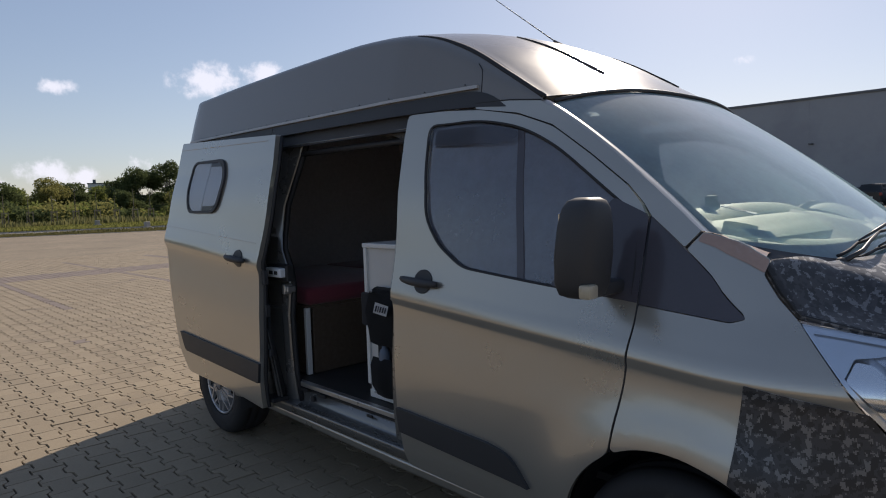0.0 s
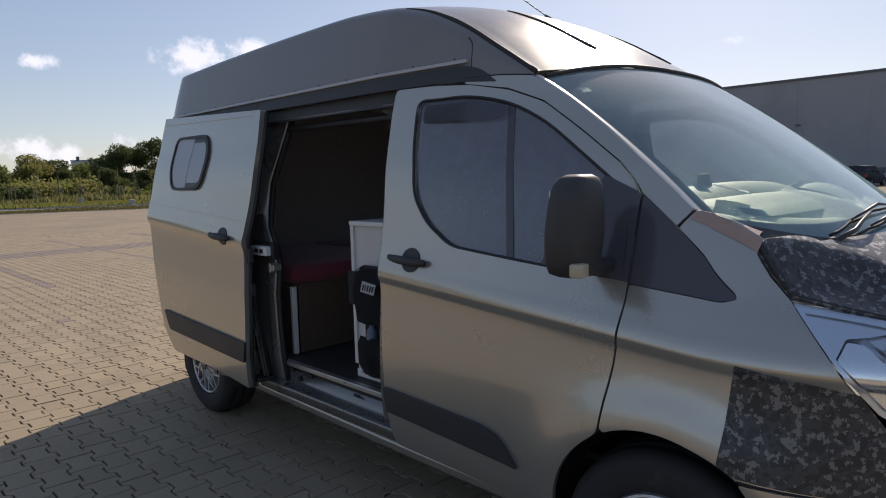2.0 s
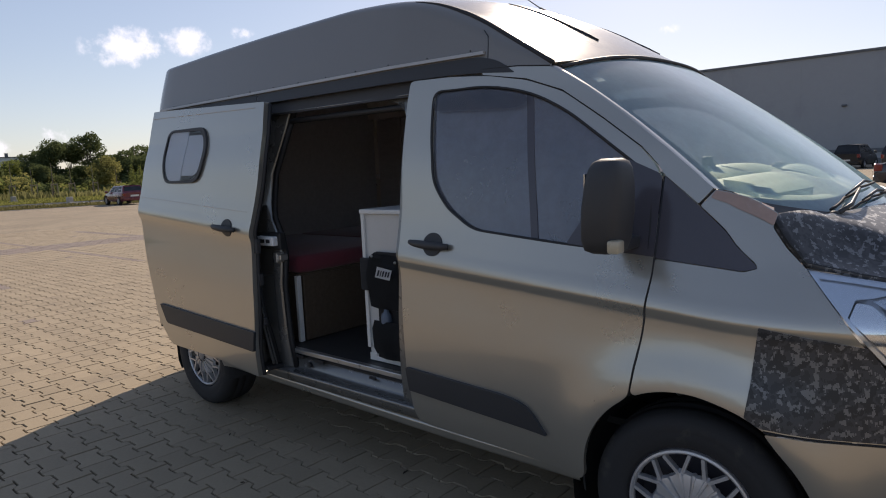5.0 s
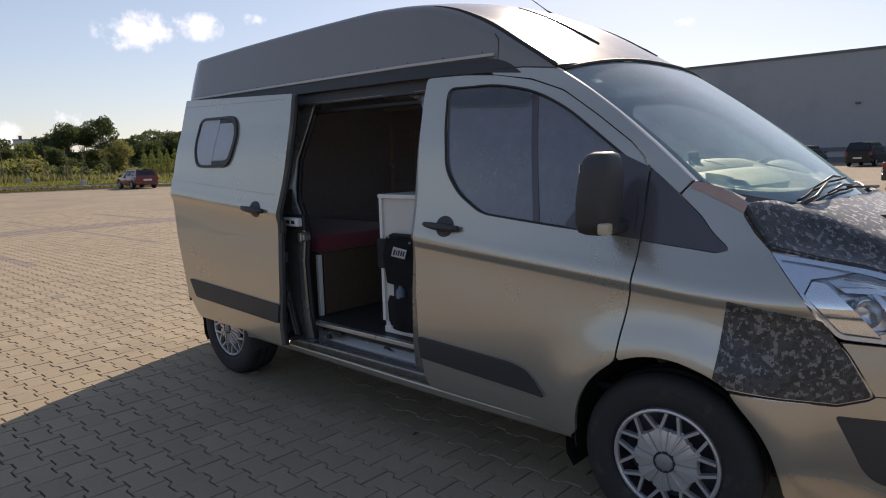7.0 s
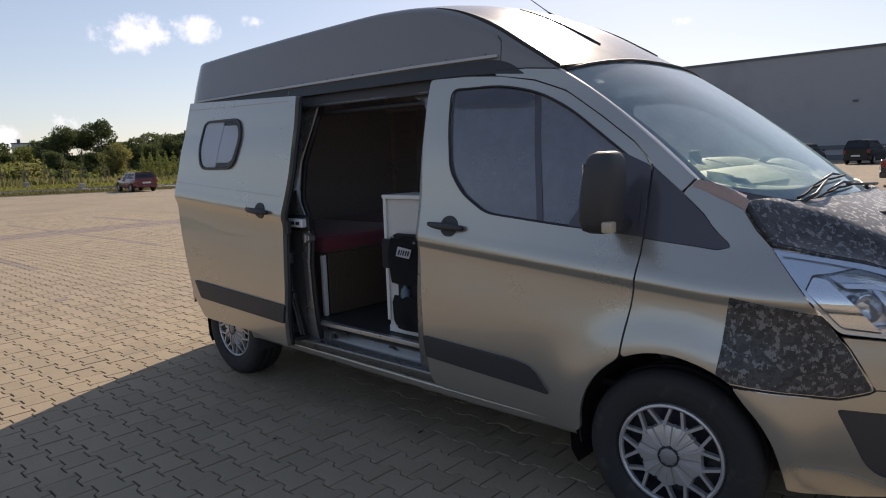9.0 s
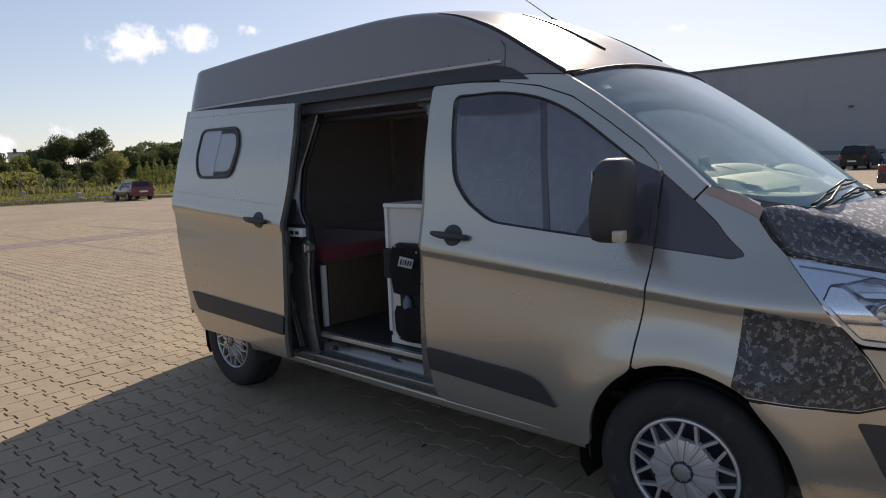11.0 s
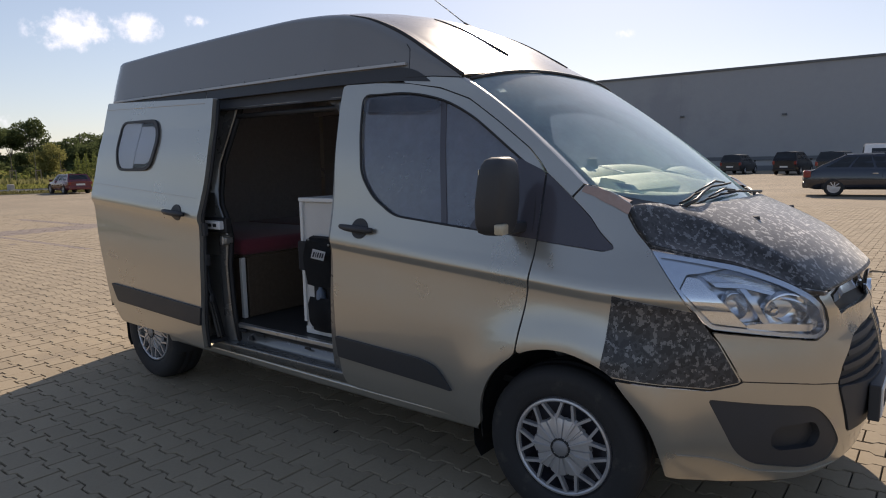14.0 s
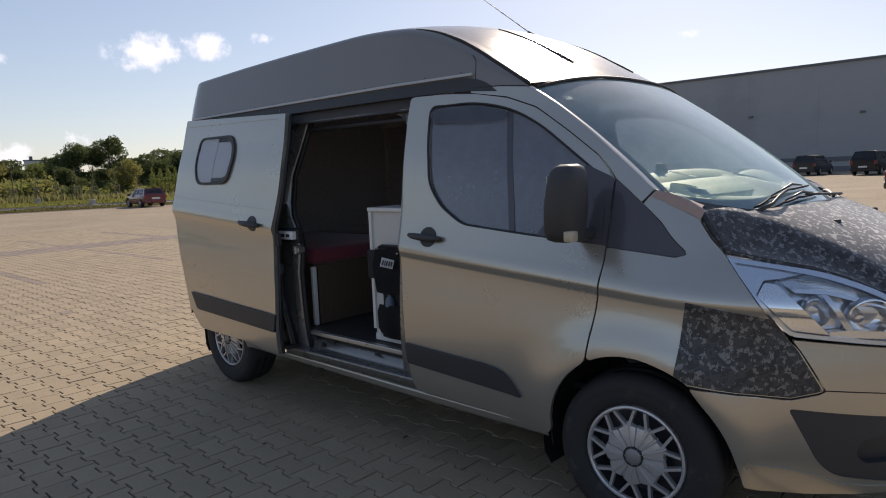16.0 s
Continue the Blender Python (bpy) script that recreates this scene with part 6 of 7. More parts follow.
# verge, road and grass beyond the yard
bm = bmesh.new()
for k in range(70):
    y = -45 + 1.5 * k
    e = edge_x(y + 0.75)
    box(bm, -0.16, 0.0, -0.74, 0.74 * 1.06, ground_z(e, y) - 0.1, ground_z(e, y) + 0.025, 0.012, pose(e, y + 0.75, 0, 0, 0, -19.8 if y < 39 else 0))
    box(bm, -0.16, 0.0, -0.74, 0.74 * 1.06, ground_z(e, y) - 0.1, ground_z(e, y) + 0.06, 0.012, pose(e - 12.0, y + 0.75, 0, 0, 0, -19.8 if y < 39 else 0))
tagged(part("kerb", bm, M["kerb"]), "pale concrete kerb along the yard's edge", "kerb", kind="structure")
BESIDE = lambda u, y: edge_x(y) + u
sheet("verge", steps(-5.6, -0.16, 3), steps(-60, 90, 50), M["verge_turf"], 0.02, "dark grass strip", "grass", 0.03, BESIDE)
sheet("road", steps(-12.0, -5.6, 4), steps(-120, 160, 40), M["far_road"], 0.03, "pale asphalt road behind the yard", "road", 0.0, BESIDE)
sheet("meadow", steps(-210, -12.1, 30), steps(-160, 200, 60), M["grass"], 0.10, "rough green meadow", "grass", 0.10, BESIDE)


def blades(name, n, x0, x1, y0, y1, h0, h1, mat, label, w=0.05):
    rnd = random.Random(name)
    v, f = [], []
    for _ in range(n):
        x, y = rnd.uniform(x0, x1), rnd.uniform(y0, y1)
        x += edge_x(y)
        z, h, a = ground_z(x, y) + 0.08, rnd.uniform(h0, h1) * (0.6 + 0.8 * max(0, noise.noise((x * 0.12, y * 0.12, 3)) + 0.4)), rnd.uniform(0, math.pi)
        dx, dy = math.cos(a) * w * rnd.uniform(0.6, 1.6), math.sin(a) * w
        k = len(v)
        lx, ly = rnd.uniform(-0.3, 0.3) * h, rnd.uniform(-0.3, 0.3) * h
        v += [(x - dx, y - dy, z), (x + dx, y + dy, z), (x + dx * 0.6 + lx * 0.5, y + dy * 0.6 + ly * 0.5, z + h * 0.6), (x + lx, y + ly, z + h), (x - dx * 0.6 + lx * 0.5, y - dy * 0.6 + ly * 0.5, z + h * 0.6)]
        f.append((k, k + 1, k + 2, k + 3, k + 4))
    mesh = bpy.data.meshes.new(name)
    mesh.from_pydata(v, [], f)
    return tagged(link(name, mesh, mat), label, "grass", kind="stuff")


blades("verge_grass", 9000, -5.6, -0.3, -12, 36, 0.03, 0.11, M["verge_turf"], "short green grass along the kerb")
blades("mown_grass", 14000, -37, -12.3, -14, 50, 0.1, 0.25, M["grass"], "mown green grass beyond the road", 0.10)
blades("tall_grass", 15000, -58, -37, -20, 70, 0.35, 1.0, M["dry_grass"], "tall dry meadow grass", 0.14)


def foliage(blobs, n, size, seed):
    """Leaf sprays scattered through rounded clumps of (x, y, z, rx, rz)."""
    rnd = random.Random(seed)
    v, f = [], []
    weights = [b[3] * b[3] * b[4] for b in blobs]
    for _ in range(n):
        bx, by, bz, rx, rz = rnd.choices(blobs, weights)[0]
        while True:
            a, b, c = rnd.uniform(-1, 1), rnd.uniform(-1, 1), rnd.uniform(-1, 1)
            r = a * a + b * b + c * c
            if 0.25 < r < 1:
                break
        wob = 0.85 + 0.35 * noise.noise((a * 2 + bx, b * 2 + by, c * 2 + bz))
        p = Vector((bx + a * rx * wob, by + b * rx * wob, bz + c * rz * wob))
        u = Vector((rnd.gauss(0, 1), rnd.gauss(0, 1), rnd.gauss(0, 1))).normalized()
        w = u.orthogonal().normalized()
        s = size * rnd.uniform(0.5, 1.3)
        k = len(v)
        v += [p - u * s, p + w * s * 0.55, p + u * s, p - w * s * 0.55]
        f.append((k, k + 1, k + 2, k + 3))
    mesh = bpy.data.meshes.new("crown")
    mesh.from_pydata(v, [], f)
    return mesh


def tree(name, x, y, height, width, leaf, seed, label, category="tree", slim=False, leaves=900, group=""):
    rnd = random.Random(seed)
    z0 = ground_z(x, y) + 0.15
    t = thing(name, pose(x, y, z0), label, category, group)
    trunk_h = height * (0.25 if slim else 0.35)
    bm = bmesh.new()
    lean = rnd.uniform(-0.03, 0.03) * height
    r = max(0.04, height * 0.018)
    tube(bm, [(0, 0, -0.3), (lean * 0.3, 0, trunk_h * 0.5), (lean * 0.6, lean * 0.3, trunk_h), (lean, lean * 0.4, height * 0.85)], [r * 1.3, r, r * 0.8, r * 0.2], 6)
    blobs = []
    if slim:
        for k in range(5):
            blobs.append((lean * k / 5, 0, height * (0.22 + 0.16 * k), width * (0.40 + 0.03 * k - 0.022 * k * k), height * 0.13))
    else:
        for k in range(rnd.randint(9, 13)):
            a, e = rnd.uniform(0, math.tau), rnd.random()
            d = width * 0.30 * (1 - 0.4 * e) * rnd.uniform(0.5, 1.2)
            b = (d * math.cos(a), d * math.sin(a), height * (0.12 + 0.70 * e), width * rnd.uniform(0.22, 0.34), height * rnd.uniform(0.13, 0.20))
            blobs.append(b)
            tube(bm, [(lean * 0.5, 0, trunk_h * rnd.uniform(0.7, 1.1)), (b[0] * 0.6, b[1] * 0.6, b[2] * 0.8), (b[0], b[1], b[2])], [r * 0.5, r * 0.3, r * 0.1], 5)
    part("trunk", bm, M["bark"], t, smooth=60)
    link("crown", foliage(blobs, leaves, width * (0.042 if slim else 0.025), seed), leaf, t)
    return t


rnd = random.Random(11)


def at_az(az, d):
    return 0.9 + d * math.cos(radians(az)), -2.9 + d * math.sin(radians(az))


# woods on the skyline, seen beside the van
for k, (az, d, h, w, leaf) in enumerate([(172.8, 118, 6.2, 7, "leaf_mid"), (171.0, 112, 6.8, 6.5, "leaf_dark"), (169.6, 120, 5.4, 6, "leaf_mid"), (167.5, 108, 6.0, 5.5, "leaf_light"), (166.3, 112, 5.9, 6, "leaf_dark"), (164.9, 116, 5.4, 6, "leaf_mid"),
                                         (163.0, 122, 6.6, 6, "leaf_dark"), (161.6, 114, 7.8, 6.0, "leaf_dark"), (160.6, 118, 7.2, 6, "leaf_dark"), (159.4, 116, 9.3, 6.4, "leaf_dark"), (158.6, 100, 5.2, 4.6, "leaf_light"), (157.4, 120, 6.2, 6, "leaf_dark"), (156.2, 114, 7.4, 6.5, "leaf_dark"),
                                         (155.0, 118, 7.2, 7, "leaf_dark"), (153.6, 116, 6.9, 7, "leaf_dark"), (152.0, 120, 7.0, 8, "leaf_mid"), (150.0, 118, 6.6, 8, "leaf_dark"), (174.6, 116, 5.6, 7, "leaf_dark"), (176.5, 120, 6.6, 8, "leaf_mid"), (162.3, 108, 4.2, 4.0, "leaf_dark"), (159.9, 104, 3.9, 3.6, "leaf_dark"), (163.2, 110, 4.9, 3.4, "leaf_dark")]):
    x, y = at_az(az, d)
    tree("tree", x, y, h * 1.13, w * 1.04, M[leaf], 100 + k, "broad leafy tree in the woods behind the meadow" if leaf != "leaf_light" else "yellow-green leafy tree at the meadow's edge", "tree", leaves=8500, group="trees of the wood")
# slim young trees in a row
for k in range(13):
    az = 156.5 - 0.57 * k
    x, y = at_az(az, 92)
    tree("young_tree", x, y, 3.5 + 0.5 * rnd.random(), 1.5, M["leaf_mid"], 300 + k, "slim columnar young tree in a planted row", "tree", True, 1300, "row of slim trees")
SAPLINGS = [(-84.8, 18.5), (-83.0, 20.3), (-82.3, 22.2), (-81.5, 24.0), (-84.0, 26.7), (-86.3, 30.2), (-90.0, 34.6)] + [(-84.6 - 0.4 * k, 16.2 - 2.3 * k) for k in range(8)]
for k, (x, y) in enumerate(SAPLINGS):
    tree("sapling", x, y, 3.9 + 0.7 * rnd.random(), 1.2, M["leaf_light" if k % 3 == 0 else "leaf_mid"], 330 + k, "thin staked sapling on the grass", "tree", True, 170, "saplings along the road")
    st = thing("tree_stake", pose(x + 0.45, y - 0.3, ground_z(x, y) + 0.1), "pair of wooden stakes tied beside a sapling", "stake", "stakes of the saplings")
    part("post", boxes((-0.04, 0.04, -0.04, 0.04, 0, 1.7)), M["stake"], st)
    part("post", boxes((-0.04, 0.04, 0.56, 0.64, 0, 1.7)), M["stake"], st)
    part("crossbar", boxes((-0.05, -0.04, -0.04, 0.64, 1.5, 1.62)), M["stake"], st)
# wild shrubs
blobs = []
for k in range(300):
    az, d = rnd.uniform(148, 179), rnd.uniform(94, 108)
    x, y = at_az(az, d)
    s = rnd.uniform(0.45, 1.25) if az < 163.2 else rnd.uniform(0.9, 2.1)
    blobs.append((x, y, ground_z(x, y) + s * 0.7, s * 1.3, s))
for leaf, part_of in (("leaf_mid", blobs[:90]), ("leaf_light", blobs[90:270]), ("leaf_dark", blobs[270:])):
    tagged(link("shrubs", foliage(part_of, 9000, 0.26, len(leaf)), M[leaf]), "wild shrubs in front of the woods", "shrub", kind="stuff")
undergrowth = []
for k in range(60):
    x, y = at_az(rnd.uniform(150, 166), rnd.uniform(109, 119))
    s = rnd.uniform(1.3, 2.0)
    undergrowth.append((x, y, ground_z(x, y) + s * 0.8, s * 1.5, s))
tagged(link("undergrowth", foliage(undergrowth, 9000, 0.34, 17), M["leaf_dark"]), "dark undergrowth below the trees of the wood", "shrub", kind="stuff")
# belt of far woods round the yard, behind the camera and to the sides
blobs = []
for k in range(220):
    az, d = rnd.uniform(180, 425), rnd.uniform(70, 130)
    if 415 < az:
        continue
    x, y = at_az(az, d)
    h = rnd.uniform(2.8, 6.6) * (0.7 + 0.6 * max(0, noise.noise((az * 0.1, 0, 0)) + 0.3))
    blobs.append((x, y, h * 0.8, rnd.uniform(1.2, 3.0), h))
tagged(link("far_woods", foliage(blobs, 14000, 0.75, 5), M["leaf_dark"]), "line of trees far behind the yard", "woods", kind="stuff")
x, y = at_az(164.2, 135)
office = thing("office_building", pose(x, y, 0, 0, 0, 74), "pale building far behind the trees", "building")
part("wall", boxes((-2, 2, -1.6, 1.6, -0.5, 6.1)), M["office_wall"], office)
part("roof", boxes((-2.1, 2.1, -1.7, 1.7, 6.1, 6.25), (-1.2, -0.7, -0.3, 0.3, 6.25, 6.9), (0.9, 1.2, -0.3, 0.3, 6.25, 6.7)), M["hall_trim"], office)
for k in range(2):
    for j in range(2):
        part("window", boxes((-1.5 + 1.6 * k, -0.3 + 1.6 * k, -1.64, -1.57, 3.2 + 1.4 * j, 4.1 + 1.4 * j)), M["pane"], office)
for x, y in ((-69.7, 16.7), (-53.2, 15.8)):
    blk = thing("concrete_block", pose(x, y, ground_z(x, y) + (0.16 if x < -60 else 0.05), 0, 0, 20), "grey concrete block standing on the grass", "block", "concrete blocks")
    part("base", boxes((-0.26, 0.26, -0.26, 0.26, -0.1, 0.10), bevel=0.03), M["kerb"], blk)
    part("top", boxes((-0.18, 0.18, -0.18, 0.18, 0.10, 0.50), bevel=0.04), M["kerb"], blk)

# the grey hall
hall = thing("hall", pose(0, 65, 0), "large plain grey metal-clad industrial hall", "building")
part("wall", boxes((-45, 80, 0, 30, 0.5, 9.6)), M["hall_wall"], hall)
part("plinth", boxes((-45.05, 80.05, -0.08, 30, -1, 0.5)), M["hall_base"], hall)
part("parapet", boxes((-45.1, 80.1, -0.14, 30, 9.6, 9.8)), M["hall_trim"], hall)
for k in range(125):
    if -30 < -45 + k < 20 and k % 6 == 0:
        part("cladding_joint", boxes((-45 + k - 0.012, -45 + k + 0.012, -0.012, 0.0, 0.5, 9.6)), M["hall_wall"], hall)
part("base_rail", boxes((-45, 80, -0.10, -0.08, 1.0, 1.35)), M["hall_base"], hall)
for x, z in ((-21.0, 5.4), (-11.7, 5.1)):
    part("wall_light", boxes((x, x + 0.4, -0.25, 0.0, z, z + 0.16), bevel=0.03), M["hall_trim"], hall, "small wall lamp")


# ---- parked cars ----
def car(name, place, paint, label, length=4.3, width=1.75, height=1.45, style="hatch", light_top=False):
    c = thing(name, place, label, "van" if style == "van" else "car")
    L, W, H = length, width / 2, height
    wb = L * 0.6
    fx, rx = wb / 2 + 0.02 * L, -wb / 2 + 0.02 * L
    belt = H * 0.62
    if style == "sedan":
        deck = Curve([(-L / 2, belt * 0.92), (-L * 0.36, belt * 1.04), (-L * 0.1, belt * 1.03), (L * 0.22, belt * 0.98), (L * 0.42, belt * 0.84), (L / 2, belt * 0.62)])
        base, top = (-L * 0.44, L * 0.26), (-L * 0.20, L * 0.06)
    elif style == "van":
        deck = Curve([(-L / 2, belt), (L * 0.25, belt), (L * 0.40, belt * 0.88), (L / 2, belt * 0.6)])
        base, top = (-L * 0.49, L * 0.34), (-L * 0.475, L * 0.20)
    else:
        deck = Curve([(-L / 2, belt * 0.98), (-L * 0.3, belt * 1.03), (L * 0.22, belt * 0.98), (L * 0.40, belt * 0.85), (L / 2, belt * 0.60)])
        base, top = (-L * 0.475, L * 0.24), (-L * 0.40, L * 0.04)
    bm = bmesh.new()
    rows = []
    n = 22
    for i in range(n + 1):
        t = -1 + 2 * i / n
        x = L / 2 * t
        w = W * (1 - 0.16 * abs(t) ** 5) * (0.97 if abs(t) > 0.99 else 1)
        zb = 0.22 + 0.10 * max(0, abs(t) - 0.85) / 0.15
        d = deck(x)
        prof = [(w * 0.86, zb), (w * 0.97, zb + 0.08), (w, d * 0.55), (w * 0.985, d * 0.86), (w * 0.93, d), (w * 0.5, d + 0.02), (0, d + 0.025)]
        rows.append([bm.verts.new((x, -a, b)) for a, b in prof] + [bm.verts.new((x, a, b)) for a, b in prof[:-1][::-1]])
    for a, b in zip(rows, rows[1:]):
        for j in range(len(a) - 1):
            bm.faces.new((a[j], b[j], b[j + 1], a[j + 1]))
    bm.faces.new(rows[0])
    bm.faces.new(rows[-1][::-1])
    bmesh.ops.recalc_face_normals(bm, faces=bm.faces[:])
    body = part("body", bm, paint, c, smooth=40)
    # cabin above the belt line
    bw, tw = W * 0.90, W * 0.70
    zt = H - 0.03

    def cab(x0, x1, y, z):
        return Vector((x0 + (x1 - x0) * 0, y, z))

    def shell(u, v, side):
        """Point of the cabin's side: u from rear to front, v from belt to roof."""
        x = (base[0] + (base[1] - base[0]) * u) * (1 - v) + (top[0] + (top[1] - top[0]) * u) * v
        zb = deck(x) - 0.02
        return Vector((x, side * (bw + (tw - bw) * v ** 1.3), zb + (zt - zb) * v))

    bm = bmesh.new()
    grid = {}
    for side in (-1, 1):
        for i in range(9):
            for k in range(5):
                grid[side, i, k] = bm.verts.new(shell(i / 8, k / 4, side))
    for side in (-1, 1):
        for i in range(8):
            for k in range(4):
                bm.faces.new([grid[side, i, k], grid[side, i + 1, k], grid[side, i + 1, k + 1], grid[side, i, k + 1]])
    for i in range(8):
        a, b = grid[-1, i, 4], grid[-1, i + 1, 4]
        p, q = grid[1, i, 4], grid[1, i + 1, 4]
        m0, m1 = bm.verts.new((a.co + p.co) / 2 + Vector((0, 0, 0.045))), bm.verts.new((b.co + q.co) / 2 + Vector((0, 0, 0.045)))
        bm.faces.new((a, b, m1, m0))
        bm.faces.new((m0, m1, q, p))
    for k in range(4):
        for i in (0, 8):
            bm.faces.new((grid[-1, i, k], grid[1, i, k], grid[1, i, k + 1], grid[-1, i, k + 1]))
    bmesh.ops.remove_doubles(bm, verts=bm.verts[:], dist=0.0005)
    bmesh.ops.recalc_face_normals(bm, faces=bm.faces[:])
    part("cabin", bm, paint, c, smooth=35)

    def pane(name, pts, out):
        bm = bmesh.new()
        n = (pts[1] - pts[0]).cross(pts[3] - pts[0]).normalized()
        if n.dot(out) < 0:
            n = -n
        bm.faces.new([bm.verts.new(p + n * 0.006) for p in pts])
        bmesh.ops.solidify(bm, geom=bm.faces[:], thickness=0.003)
        part(name, bm, M["pane"], c)

    for side in (-1, 1):
        for u0, u1 in ((0.09, 0.34), (0.37, 0.62), (0.65, 0.92)) if style != "van" else ((0.08, 0.36), (0.40, 0.63), (0.67, 0.93)):
            v0, v1 = (0.16, 0.86) if style != "van" else (0.12, 0.74)
            pane("side_window", [shell(u0, v0, side), shell(u1, v0, side), shell(u1, v1, side), shell(u0, v1, side)], Vector((0, side, 0.3)))
    for u, way in ((0.0, -1), (1.0, 1)):
        low = 0.15 if way > 0 else 0.30
        q = [shell(u, low, -1), shell(u, low, 1), shell(u, 0.86, 1), shell(u, 0.86, -1)]
        q = [Vector((p.x, p.y * 0.84, p.z)) for p in q]
        pane("rear_window" if way < 0 else "windscreen", q, Vector((way, 0, 0.4)))
    # wheels
    for x in (fx, rx):
        for side in (-1, 1):
            bm = bmesh.new()
            lathe(bm, [(0.20, 0.0), (0.235, -0.01), (0.29, 0.0), (0.315, 0.03), (0.315, 0.17), (0.20, 0.19)], 26)
            w = part("wheel", bm, M["rubber"], c, smooth=50)
            small = min(1.0, 0.55 + 0.1 * L)
            w.matrix_basis = pose(x, side * W * 0.985, 0.315 * small, 0, 0, 0 if side < 0 else 180) @ Matrix.Diagonal((small, 1, small, 1))
            bm = bmesh.new()
            lathe(bm, [(0.0, 0.004), (0.05, 0.0), (0.06, 0.02), (0.20, 0.02), (0.208, 0.0)], 26)
            for k in range(9):
                a = k * math.tau / 9
                box(bm, 0.05, 0.20, -0.002, 0.02, -0.016, 0.016, m=pose(0, 0, 0, 0, math.degrees(a), 0))
            part("rim", bm, M["hubcap"], w, smooth=40)
            bm = bmesh.new()
            lathe(bm, [(0.37, -0.004), (0.365, 0.03), (0.0, 0.03)], 30)
            for v in bm.verts:
                v.co.z = max(v.co.z, -0.1)
            arch = part("arch", bm, M["seal"], c)
            arch.matrix_basis = pose(x, side * (W * 0.995), 0.33 * small, 0, 0, 0 if side < 0 else 180) @ Matrix.Diagonal((small, 1, small, 1))
    for side in (-1, 1):
        part("tail_light", boxes((-L / 2 - 0.01, -L / 2 + 0.22, side * W * 0.80 - 0.10, side * W * 0.80 + 0.07, belt * 0.72, belt * 0.98), bevel=0.03), M["tail_red"], c)
        part("headlight", boxes((L / 2 - 0.35, L / 2 - 0.03, side * W * 0.74 - 0.13, side * W * 0.74 + 0.10, belt * 0.52, belt * 0.70), bevel=0.04), M["lamp_grey"], c)
        part("mirror", boxes((L * 0.17, L * 0.17 + 0.10, side * (W + 0.08) - 0.09, side * (W + 0.08) + 0.09, belt * 1.0, belt * 1.0 + 0.13), bevel=0.03), paint, c)
        part("door_handle", boxes((-L * 0.02, L * 0.02, side * W - 0.01, side * W + 0.012, belt * 0.86, belt * 0.89), bevel=0.004), M["chrome"], c)
        part("door_gap", boxes((L * 0.045, L * 0.047, side * W * 0.985 - 0.006, side * W * 0.985 + 0.006, 0.34, belt * 0.9)), M["seal"], c)
    part("rear_bumper", boxes((-L / 2 - 0.03, -L / 2 + 0.18, -W * 0.85, W * 0.85, 0.26, 0.48), bevel=0.05), paint, c)
    part("number_plate", boxes((-L / 2 - 0.036, -L / 2 - 0.026, -0.26, 0.26, 0.52, 0.63)), M["white_laminate"], c, "plate with unreadable dark bars")
    if light_top:
        part("roof_rail", boxes((top[0], top[1], -tw - 0.01, -tw + 0.02, H, H + 0.035), bevel=0.01), M["chrome"], c)
    return c


car("red_hatchback", pose(-43.1, 15.6, ground_z(-43, 16), 0, 0, 177), M["car_red"], "dark red small hatchback parked near the kerb", 3.5, 1.54, 1.24)
car("navy_sedan", pose(-0.95, 22.65, ground_z(-0.95, 22.65), 0, 0, 8), M["car_navy"], "dark navy sedan parked on the pavers", 4.0, 1.66, 1.37, "sedan")
car("black_hatchback", pose(-8.1, 50.5, ground_z(-8.1, 50.5), 0, 0, 84), M["car_black"], "black estate car parked before the hall", 4.3, 1.75, 1.62, "hatch", True)
car("grey_hatchback", pose(-12.4, 53.0, ground_z(-12.4, 53.0), 0, 0, 86), M["car_grey"], "dark grey car parked before the hall", 4.2, 1.75, 1.50)
car("silver_hatchback", pose(-4.6, 45.0, ground_z(-4.6, 45.0), 0, 0, 84), M["car_grey"], "grey estate car parked before the hall", 4.4, 1.78, 1.55, "hatch", True)
car("white_van", pose(0.0, 34.5, ground_z(0.0, 34.5), 0, 0, 8), M["car_white"], "white passenger van parked behind a dark car", 4.9, 1.9, 1.82, "van")
car("black_sedan", pose(2.9, 26.4, ground_z(2.9, 26.4), 0, 0, 8), M["car_black"], "black hatchback parked beside a sedan", 4.4, 1.8, 1.6, "hatch", True)

# small litter on the pavers
def dead_leaf(x, y, turn, size):
    t = thing("dead_leaf", pose(x, y, ground_z(x, y) + 0.002, 0, 0, turn), "small curled dead leaf on the pavers", "leaf", "dead leaves")
    bm = bmesh.new()
    rows = [[bm.verts.new((size * (-1 + 0.5 * i), size * w * v, 0.004 + 0.35 * size * abs(v) + 0.1 * size * i % 2)) for v in (-1, 0, 1)] for i, w in enumerate((0.05, 0.42, 0.5, 0.3, 0.03))]
    for a, b in zip(rows, rows[1:]):
        for j in range(2):
            bm.faces.new((a[j], a[j + 1], b[j + 1], b[j]))
    bmesh.ops.solidify(bm, geom=bm.faces[:], thickness=0.001)
    part("blade", bm, M["dead_leaf"], t, smooth=60)


for x, y, turn, size in ((-1.81, -1.36, 20, 0.012), (-1.29, -0.86, 75, 0.014), (-2.35, -1.10, 130, 0.010), (-4.6, -0.7, 40, 0.014), (-5.3, 1.4, 10, 0.014)):
    dead_leaf(x, y, turn, size)


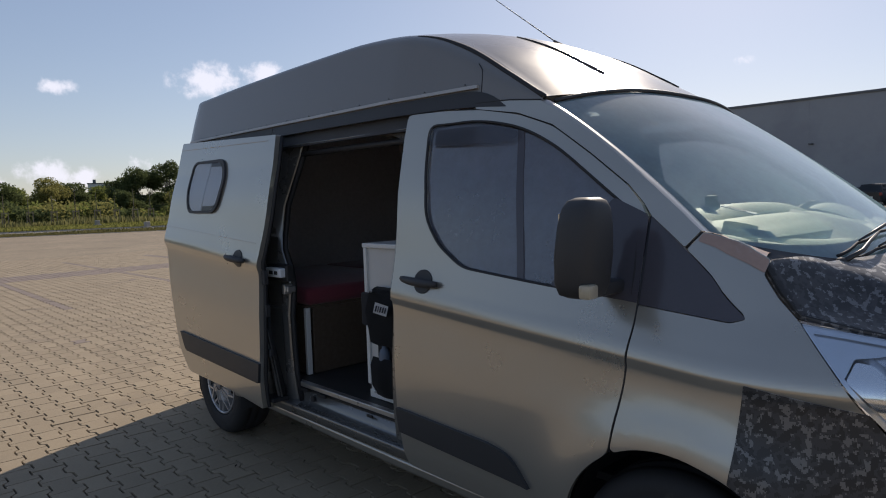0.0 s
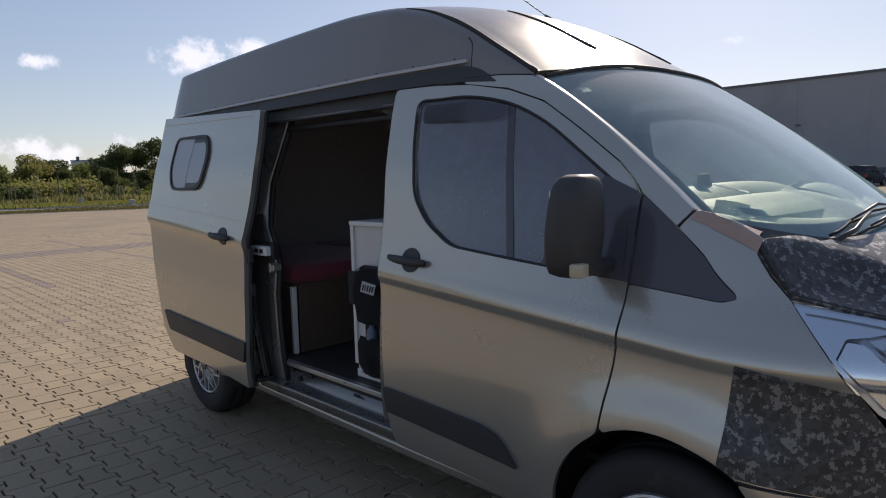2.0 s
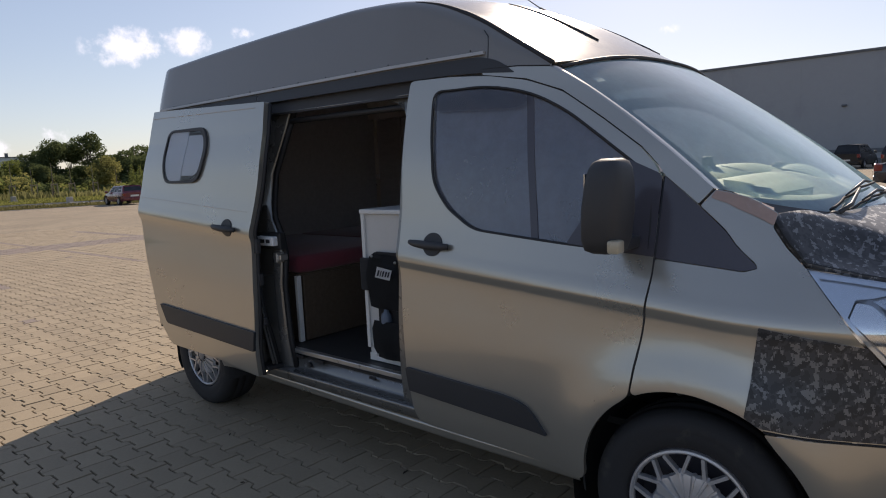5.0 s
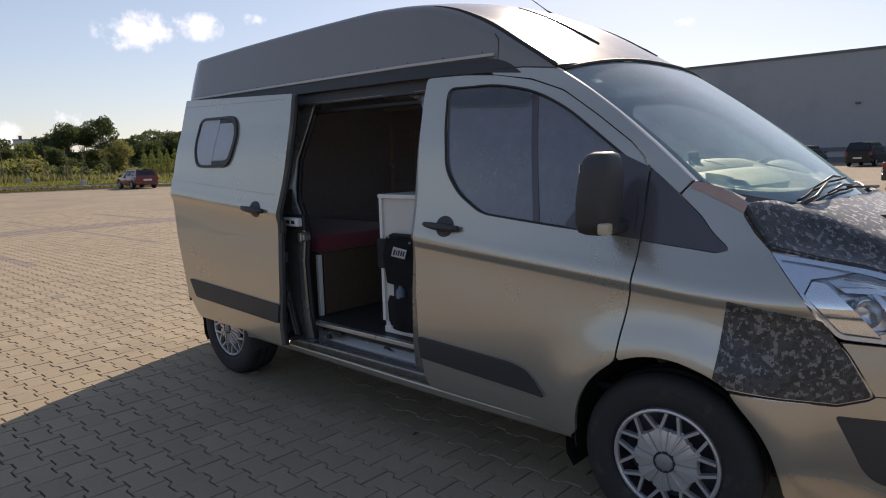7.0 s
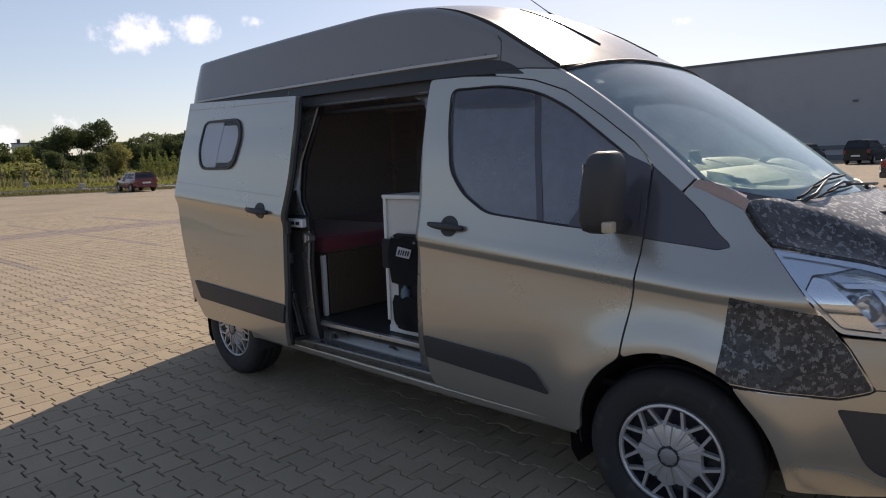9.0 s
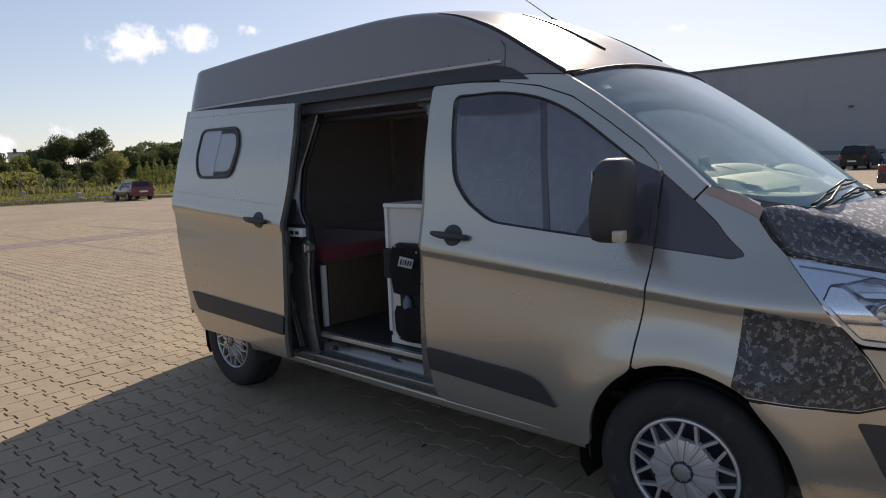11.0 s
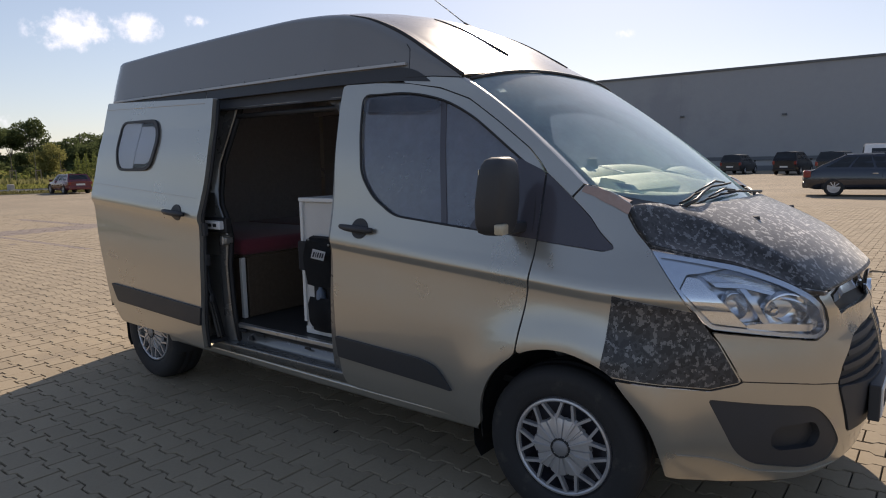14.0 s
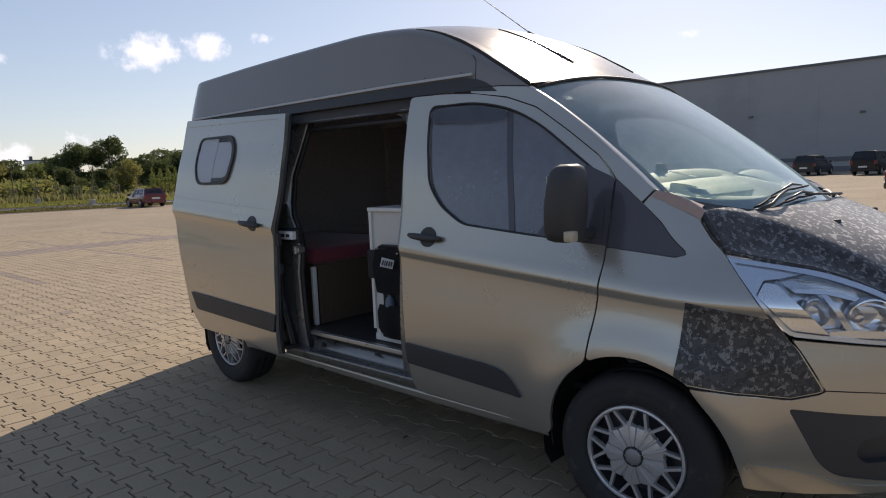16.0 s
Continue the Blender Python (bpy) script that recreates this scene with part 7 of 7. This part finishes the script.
# ---- paving blocks near the van ----
PITCH_X, PITCH_Y = 0.196, 0.1335
ZIG = [(0.0, -1.0), (0.18, -1.0), (0.205, -0.85), (0.295, 0.85), (0.32, 1.0), (0.68, 1.0), (0.705, 0.85), (0.795, -0.85), (0.82, -1.0), (1.0, -1.0)]


def zig(u):
    u = u % 1.0
    return 0.0135 * lerp_table(ZIG, u)


def paver_outline(shift):
    """One interlocking block about its middle: stepped long sides, straight ends."""
    g, e = 0.0038, 0.0030
    us = [0.0, 0.18, 0.205, 0.295, 0.32, 0.68, 0.705, 0.795, 0.82, 1.0]
    low = [(-PITCH_X / 2 + e + (PITCH_X - 2 * e) * u, -PITCH_Y / 2 + zig(u + shift) + g) for u in us]
    high = [(-PITCH_X / 2 + e + (PITCH_X - 2 * e) * u, PITCH_Y / 2 + zig(u + shift + 0.5) - g) for u in us]
    return low + high[::-1]


def paver_mesh(shift):
    top = paver_outline(shift)
    n = len(top)
    v = [(x * 0.986, y * 0.972, 0.0) for x, y in top] + [(x, y, -0.004) for x, y in top] + [(x, y, -0.016) for x, y in top]
    f = [list(range(n))] + [[a * n + i, (a + 1) * n + i, (a + 1) * n + (i + 1) % n, a * n + (i + 1) % n] for a in (0, 1) for i in range(n)]
    return v, f


PAVER = paver_mesh(0.0)
single = bpy.data.meshes.new("paver")
single.from_pydata(*[PAVER[0], [], PAVER[1]])
single.materials.append(M["paver"])
bed = thing("paver_field", pose(0, 0, 0), "sandy interlocking concrete pavers beside the van", "paving", kind="structure")
rnd = random.Random(4)
joined = {"paver": ([], []), "paver_dark": ([], [])}
count = 0
for x0, y0, x1, y1 in NEAR:
    j0, j1 = math.ceil(y0 / PITCH_Y), math.floor(y1 / PITCH_Y)
    for j in range(j0, j1):
        off = 0.5 * (j % 2)
        i0, i1 = math.ceil(x0 / PITCH_X), math.floor(x1 / PITCH_X)
        for i in range(i0, i1):
            x, y = (i + off - 0.27) * PITCH_X, (j + 0.48) * PITCH_Y
            z = ground_z(x, y) + rnd.uniform(-0.0018, 0.0018)
            tilt_x, tilt_y = rnd.gauss(0, 0.006), rnd.gauss(0, 0.006)
            dark = abs(x + 15.3) < 0.70 or (abs(y + 0.20) < 0.10 and -15.4 < x < -9.4) or (abs(y - 2.10) < 0.10 and -19.4 < x < -10.4) or (abs(y - 4.42) < 0.10 and -20 < x < -11.5) or (rnd.random() < 0.0022)
            if not dark and -2.9 < x < -0.75 and -2.12 < y < -1.18 and count < 300:
                ob = new("paver", single)
                ob.parent = bed
                ob.location, ob.rotation_euler = (x, y, z), (tilt_x, tilt_y, 0)
                count += 1
                continue
            vs, fs = joined["paver_dark" if dark else "paver"]
            k = len(vs)
            vs += [(x + a, y + b, z + c + a * tilt_y + b * tilt_x) for a, b, c in PAVER[0]]
            fs += [[k + q for q in f] for f in PAVER[1]]
for key, (vs, fs) in joined.items():
    mesh = bpy.data.meshes.new(key)
    mesh.from_pydata(vs, [], fs)
    tagged(link("paving_blocks", mesh, M[key], bed), "interlocking sandy pavers" if key == "paver" else "darker pavers marking the parking bays", kind="stuff")
